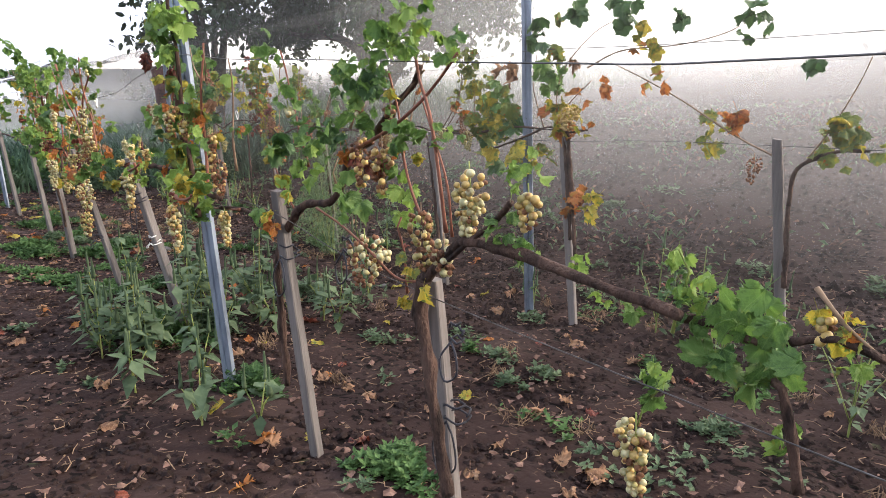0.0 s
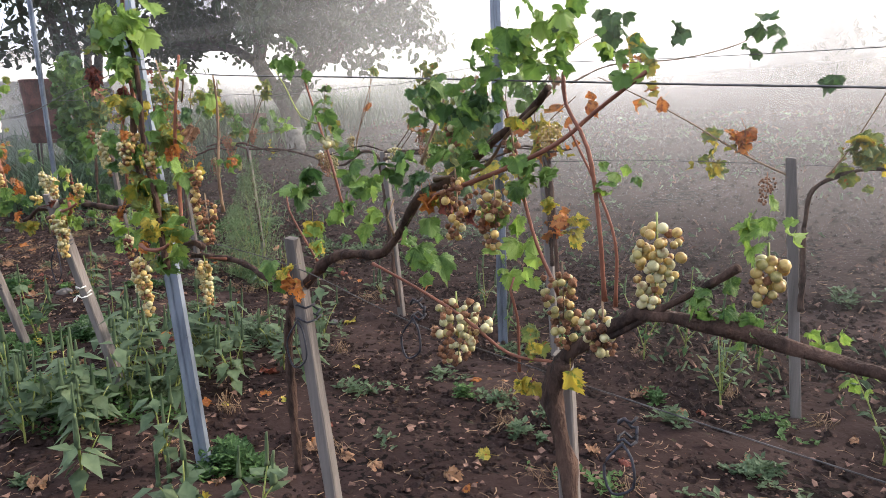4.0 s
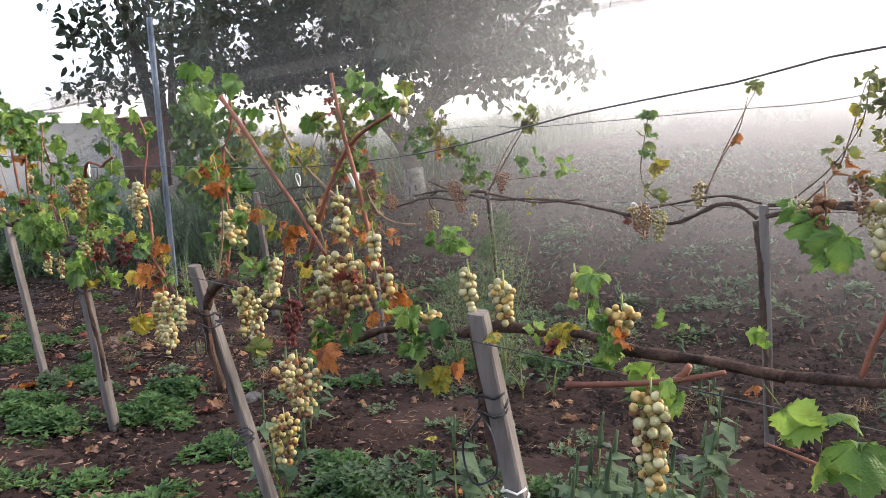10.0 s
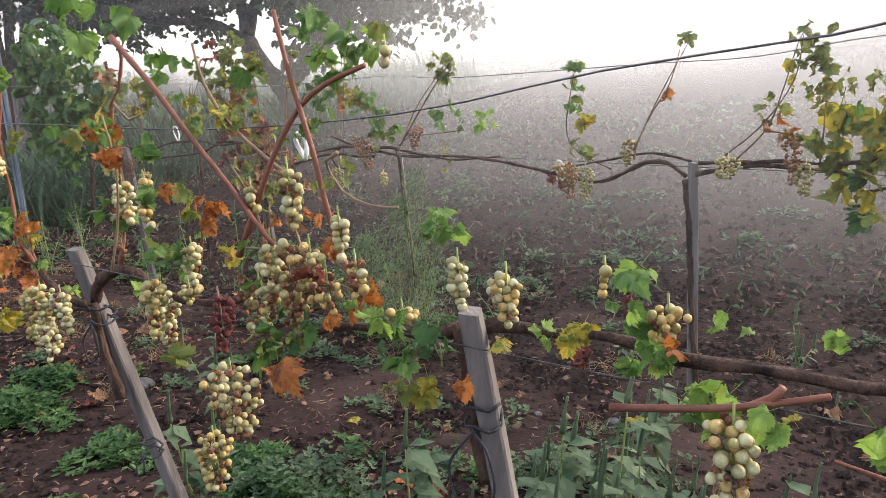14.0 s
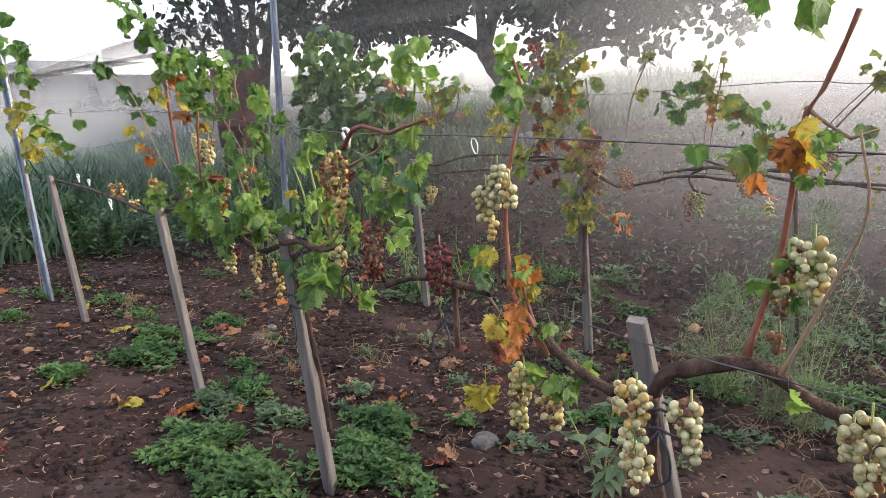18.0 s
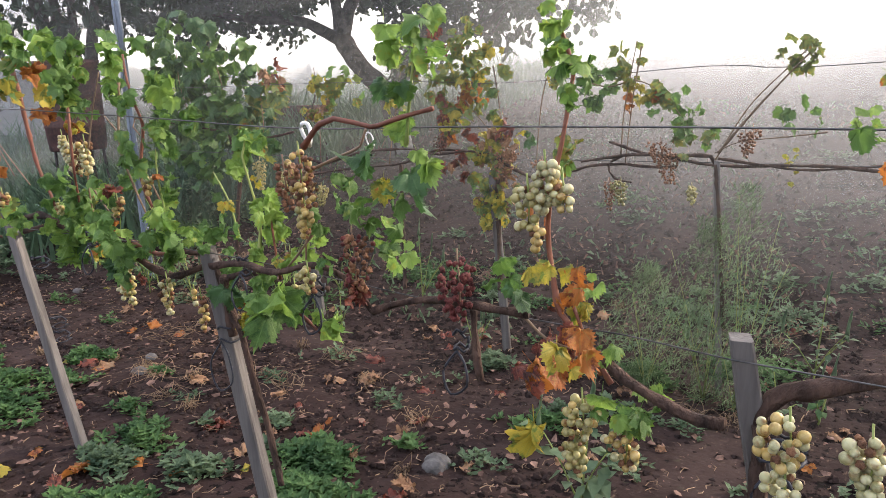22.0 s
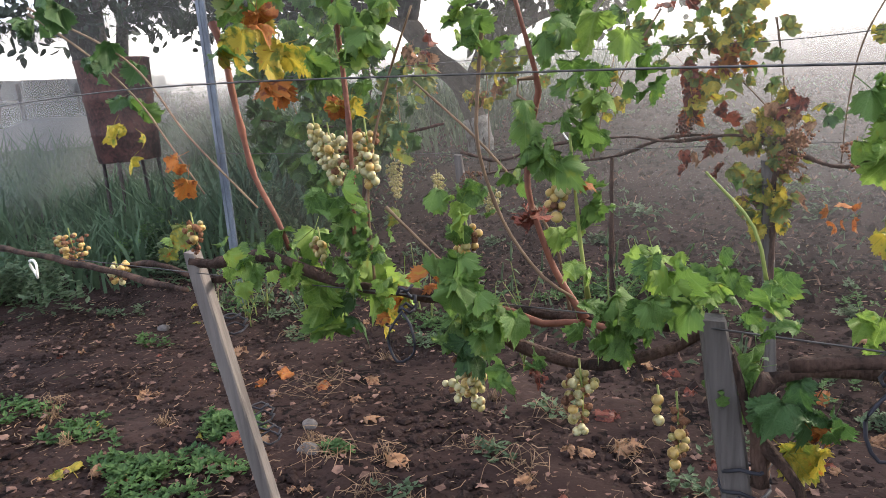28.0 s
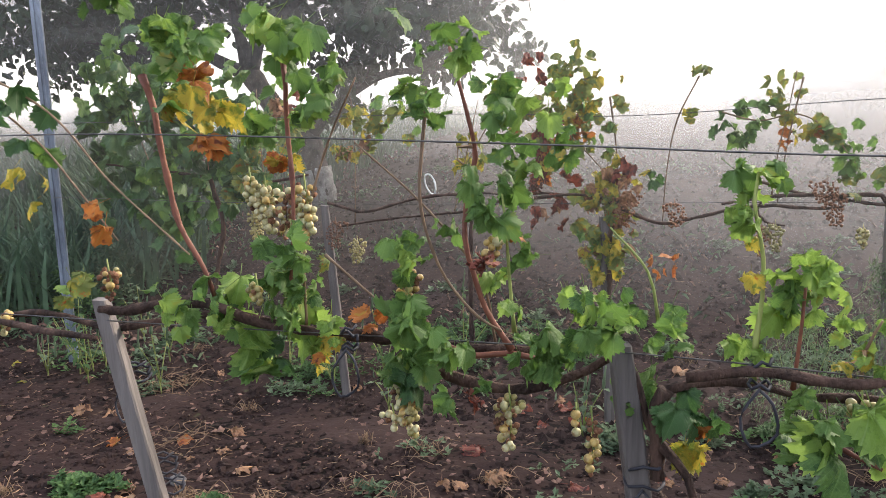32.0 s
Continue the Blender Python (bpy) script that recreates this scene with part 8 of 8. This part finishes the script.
def tall_weed(x, y, h, seed, label, leaf_len=0.095, mat=WEED_GREY, spike=True):
    """A branching weed with pointed leaves and a seed spike."""
    rng = random.Random(seed)
    z0 = ground_z(x, y)
    t = thing("tall_weed", x, y, z0, label, "weed", "tall weeds")
    tops = [(x + rng.uniform(-0.05, 0.05), y + rng.uniform(-0.04, 0.04), z0 + h)]
    for k in range(3):
        a = rng.uniform(0, 6.28)
        tops.append((x + 0.16 * math.cos(a) * h / 0.5, y + 0.12 * math.sin(a) * h / 0.5, z0 + h * rng.uniform(0.55, 0.85)))
    vs, fs = [], []
    for k, e in enumerate(tops):
        b = (x, y, z0 - 0.02) if k == 0 else (x, y, z0 + h * 0.15)
        mid = tuple((p + q) / 2 for p, q in zip(b, e))
        mid = (mid[0], mid[1], mid[2] + 0.02)
        part("stem", tube_mesh("stem", [b, mid, e], 0.005 if k == 0 else 0.0035, 0.002, SHOOT, 5, 0.05), t)
        line = smooth_line([b, mid, e], 0.038)
        for q in line[2:]:
            for _ in range(2):
                a = rng.uniform(0, 6.28)
                L = leaf_len * rng.uniform(0.5, 1.15)
                el = rng.uniform(-0.7, 0.5)
                d = Vector((math.cos(a) * math.cos(el), math.sin(a) * math.cos(el), math.sin(el)))
                s = Vector((-math.sin(a), math.cos(a), 0)) * L * 0.29
                n = len(vs)
                p0 = q + d * L * 0.15
                vs += [p0, q + d * L * 0.5 + s, q + d * L * 1.1 + Vector((0, 0, -0.25 * L)), q + d * L * 0.5 - s, q + d * L * 0.6 + Vector((0, 0, -0.05 * L))]
                fs += [(n, n + 1, n + 4), (n + 1, n + 2, n + 4), (n + 2, n + 3, n + 4), (n + 3, n, n + 4)]
        if spike:
            bm = tube(bmesh.new(), [e, (e[0] + 0.004, e[1], e[2] + 0.05), (e[0] + 0.012, e[1], e[2] + 0.11)], 0.008, 0.003, 6, 0.012, 0.6)
            part("seed_spike", mesh_of("seed_spike", bm, WEED_GREY), t)
    m = bpy.data.meshes.new("foliage")
    m.from_pydata([tuple(p) for p in vs], [], fs)
    m.materials.append(mat)
    part("foliage", m, t)
    return t


TALL = "grey-green pigweed with pointed leaves and seed spikes"
for i, (x, y, h) in enumerate([
    (-2.59, 1.79, 0.55), (-2.76, 1.85, 0.42), (-2.56, 1.96, 0.38), (-2.25, 1.11, 0.35), (-2.83, 1.02, 0.30),
    (-3.03, 1.55, 0.40), (-2.40, 1.10, 0.35), (-1.88, 0.94, 0.28), (-1.42, 1.05, 0.24), (-1.30, 1.22, 0.20),
    (-2.44, 0.94, 0.25), (-3.76, 1.42, 0.35), (-1.88, 1.22, 0.30), (-3.08, 1.09, 0.28), (-2.72, 2.24, 0.22),
    (-2.43, 2.11, 0.20), (-4.36, 1.95, 0.40), (-2.31, 1.47, 0.30), (-2.46, 1.35, 0.45), (-2.51, 1.52, 0.50),
    (-2.87, 1.86, 0.25), (-2.34, 1.77, 0.30), (-3.01, 1.67, 0.25), (-2.21, 2.08, 0.30), (-3.07, 1.56, 0.30),
    (-2.49, 0.98, 0.25), (-2.33, 1.11, 0.32), (-2.62, 1.09, 0.30), (-2.64, 1.48, 0.40), (-2.70, 2.59, 0.35)]):
    tall_weed(x, y, h, 500 + i, TALL)
for i in range(34):
    x, y = rng2.uniform(-8.8, 1.0), rng2.uniform(3.0, 3.7)
    tall_weed(x, y, rng2.uniform(0.18, 0.5), 560 + i, "dull weed standing under the second row", 0.05, WEED_GREY if i % 3 else WEED, i % 2 == 0)


def feathery_weed(x, y, h, seed):
    rng = random.Random(seed)
    z0 = ground_z(x, y)
    t = thing("feathery_weed", x, y, z0, "tall feathery light green weed growing up a stake", "weed", "feathery weeds")
    for k in range(7):
        a, r = rng.uniform(0, 6.28), rng.uniform(0.04, 0.2)
        e = (x + r * math.cos(a), y + r * math.sin(a), z0 + h * rng.uniform(0.45, 1))
        part("stem", tube_mesh("stem", [(x, y, z0), ((x + e[0]) / 2, (y + e[1]) / 2, (z0 + e[2]) / 2 + 0.05), e], 0.0022, 0.0008, SHOOT, 4, 0.1), t)
    vs, fs = [], []
    for _ in range(2600):
        u = rng.random()
        a, r = rng.uniform(0, 6.28), (0.06 + 0.17 * math.sin(math.pi * min(1, u * 1.1))) * math.sqrt(rng.random())
        p = Vector((x + r * math.cos(a), y + r * math.sin(a), z0 + h * u))
        d = Vector((rng.gauss(0, 1), rng.gauss(0, 1), rng.gauss(0.5, 0.6))).normalized() * rng.uniform(0.025, 0.06)
        s = d.cross(Vector((0.3, 0.2, 1))).normalized() * 0.0022
        n = len(vs)
        vs += [p - s, p + s, p + d]
        fs.append((n, n + 1, n + 2))
    m = bpy.data.meshes.new("foliage")
    m.from_pydata([tuple(p) for p in vs], [], fs)
    m.materials.append(FEATHER)
    part("foliage", m, t)


feathery_weed(-4.13, 3.12, 1.0, 1)
feathery_weed(-4.27, 3.16, 0.85, 3)
feathery_weed(-4.55, 3.2, 0.6, 2)


# fallen leaves, single ones that lie open on the soil
fall = random.Random(9)
FALLEN = {"b": "curled dry brown vine leaf lying on the soil", "r": "dark red withered leaf lying on the soil", "o": "rust-orange fallen leaf lying on the soil", "y": "pale yellowed fallen leaf on the soil"}


def fallen_leaf(x, y, size, code):
    z = ground_z(x, y) + 0.022
    n = Vector((fall.uniform(-0.55, 0.55), fall.uniform(-0.6, 0.3), 1)).normalized()
    a = fall.uniform(0, 6.28)
    tip = Vector((math.cos(a), math.sin(a), 0))
    tip = (tip - n * tip.dot(n)).normalized()
    m = Matrix((tip.cross(n), tip, n)).transposed().to_4x4()
    m.translation = (x, y, z)
    ob = new("fallen_leaf", fall.choice(LEAF_MESHES[code]))
    ob.matrix_basis = m @ Matrix.Scale(size, 4)
    return tagged(ob, FALLEN[code], "fallen leaf", "fallen leaves on the soil")


for x, y, size, code in [
    (-0.37, 1.95, 0.105, "b"), (-1.20, 1.20, 0.101, "o"), (-1.59, 0.81, 0.092, "b"), (-0.97, 1.46, 0.110, "r"), (-1.34, 2.99, 0.101, "b"),
    (-1.41, 2.86, 0.110, "r"), (-0.98, 3.00, 0.106, "b"), (-3.00, 3.79, 0.110, "o"), (-1.12, 1.18, 0.087, "b"), (-0.60, 1.65, 0.092, "b"),
    (-0.91, 0.99, 0.110, "o"), (-2.88, 0.68, 0.106, "b"), (-0.82, 2.13, 0.110, "b"), (-2.46, 1.99, 0.110, "r"), (-3.06, 1.22, 0.110, "o"),
    (-4.22, 0.80, 0.110, "b"), (-3.27, 1.02, 0.091, "b"), (-1.98, 3.11, 0.110, "b"), (-1.51, 2.77, 0.063, "b"), (-3.24, 1.99, 0.110, "r"),
    (-5.08, 2.74, 0.110, "r"), (-4.06, 1.24, 0.089, "b")] + [
    (-4.15, 1.28, 0.082, "b"), (-4.87, 1.73, 0.109, "r"), (-3.60, 2.92, 0.100, "b"), (-2.86, 2.90, 0.095, "y"), (-5.16, 2.12, 0.110, "b"),
    (-2.21, 3.42, 0.110, "b"), (-5.83, 1.77, 0.110, "r"), (-4.97, 2.98, 0.110, "b"), (-5.93, 1.25, 0.110, "o"), (-5.18, 0.88, 0.110, "b"),
    (-6.18, 1.04, 0.110, "b"), (-4.88, 1.79, 0.101, "b"), (-5.96, 1.25, 0.110, "o"), (-5.85, 1.75, 0.110, "r"), (-5.42, 2.56, 0.110, "r"),
    (-6.22, 1.03, 0.106, "y"), (-7.18, 2.51, 0.110, "o"), (-5.85, 2.77, 0.110, "r"), (-6.96, 1.87, 0.110, "b"), (-5.89, 2.43, 0.103, "b"),
    (-5.42, 1.88, 0.100, "b"), (-5.86, 1.76, 0.110, "r")] + [
    (-5.18, 2.29, 0.110, "r"), (-6.01, 1.28, 0.110, "o"), (-5.82, 2.77, 0.110, "r"), (-6.97, 1.90, 0.110, "o"), (-5.62, 3.16, 0.110, "r"),
    (-5.45, 3.18, 0.110, "r"), (-5.85, 2.43, 0.095, "b"), (-5.45, 1.92, 0.091, "o"), (-7.00, 1.90, 0.110, "r"), (-5.83, 2.81, 0.110, "r"),
    (-5.58, 3.31, 0.110, "r"), (-7.92, 2.59, 0.110, "b"), (-7.34, 1.40, 0.110, "y"), (-5.89, 1.80, 0.110, "r"), (-5.04, 3.86, 0.110, "b"),
    (-7.82, 1.96, 0.110, "b"), (-6.40, 2.01, 0.110, "b"), (-5.73, 2.49, 0.110, "b"), (-5.90, 2.17, 0.110, "b"), (-4.63, 3.09, 0.110, "b"),
    (-5.11, 3.29, 0.110, "o"), (-5.42, 3.25, 0.110, "o")] + [
    (-5.78, 3.30, 0.110, "r"), (-7.41, 2.45, 0.102, "o"), (-5.74, 2.51, 0.110, "b"), (-7.00, 2.66, 0.110, "b"), (-5.90, 3.35, 0.110, "b"),
    (-6.97, 1.96, 0.110, "b"), (-7.77, 2.69, 0.110, "b")]:
    fallen_leaf(x, y, size, code)
for i in range(230):
    fallen_leaf(fall.uniform(-9.3, 1.7), fall.choice((fall.gauss(1.55, 0.45), fall.uniform(0.5, 4.2))), fall.uniform(0.045, 0.085), fall.choice("bbbbbory"))


def dry_tuft(x, y, r, seed):
    rng = random.Random(seed)
    z0 = ground_z(x, y)
    bm = bmesh.new()
    for k in range(20):
        a, L = rng.uniform(0, 6.28), r * rng.uniform(0.3, 1.1)
        sx, sy = x + rng.uniform(-0.4, 0.4) * r, y + rng.uniform(-0.4, 0.4) * r
        tube(bm, [(sx, sy, z0 + 0.01), (sx + 0.5 * L * math.cos(a), sy + 0.5 * L * math.sin(a), z0 + rng.uniform(0.02, 0.07)), (sx + L * math.cos(a + 0.9 * (-1) ** k), sy + L * math.sin(a + 0.9 * (-1) ** k), z0 + 0.012)],
             0.0016, 0.0009, 4, 0.03)
    tagged(new("dry_weed", mesh_of("dry_weed", bm, STRAW)), "pulled-up dry straw-coloured weed lying on the soil", "dry weed", "dry weeds", "stuff")


for i, (x, y, r) in enumerate([
    (-0.80, 2.08, 0.13), (-1.52, 3.41, 0.17), (-4.28, 2.98, 0.14), (-3.01, 2.74, 0.12), (-3.92, 2.54, 0.10),
    (-7.20, 2.48, 0.23), (-6.59, 1.95, 0.16), (-7.79, 3.16, 0.30), (-6.43, 2.07, 0.08), (-6.05, 2.71, 0.13),
    (-5.68, 2.52, 0.12), (-7.65, 3.14, 0.17), (-3.98, 4.11, 0.20), (-6.18, 2.28, 0.12), (-6.73, 1.98, 0.13),
    (-6.34, 1.84, 0.12), (-3.18, 3.37, 0.16), (-6.00, 4.26, 0.20), (-5.97, 2.22, 0.13)]):
    dry_tuft(x, y, r, 700 + i)
for i in range(40):
    dry_tuft(fall.uniform(-8.5, 1.2), fall.uniform(1.3, 4.2), fall.uniform(0.04, 0.10), 740 + i)


def stone(x, y, s, seed):
    bm = bmesh.new()
    bmesh.ops.create_icosphere(bm, subdivisions=2, radius=s)
    for v in bm.verts:
        k = 1 + 0.35 * noise.noise(v.co / s * 0.9 + Vector((seed, 0, 0)))
        v.co = Vector((v.co.x * k, v.co.y * k * 0.8, v.co.z * k * 0.6)) + Vector((x, y, ground_z(x, y) + s * 0.3))
    return tagged(new("stone", mesh_of("stone", bm, STONE, False)), "rough grey stone lying on the soil", "stone", "stones")


for i, (x, y, s) in enumerate([
    (-4.93, 1.99, 0.055), (-4.92, 1.96, 0.049), (-6.72, 1.95, 0.051), (-8.76, 2.74, 0.045), (-3.26, 2.77, 0.023),
    (-2.96, 2.87, 0.033), (-2.61, 5.28, 0.041), (-6.88, 2.12, 0.037), (-9.27, 1.21, 0.026), (-8.92, 1.21, 0.020)]):
    stone(x, y, s, i * 3.7)
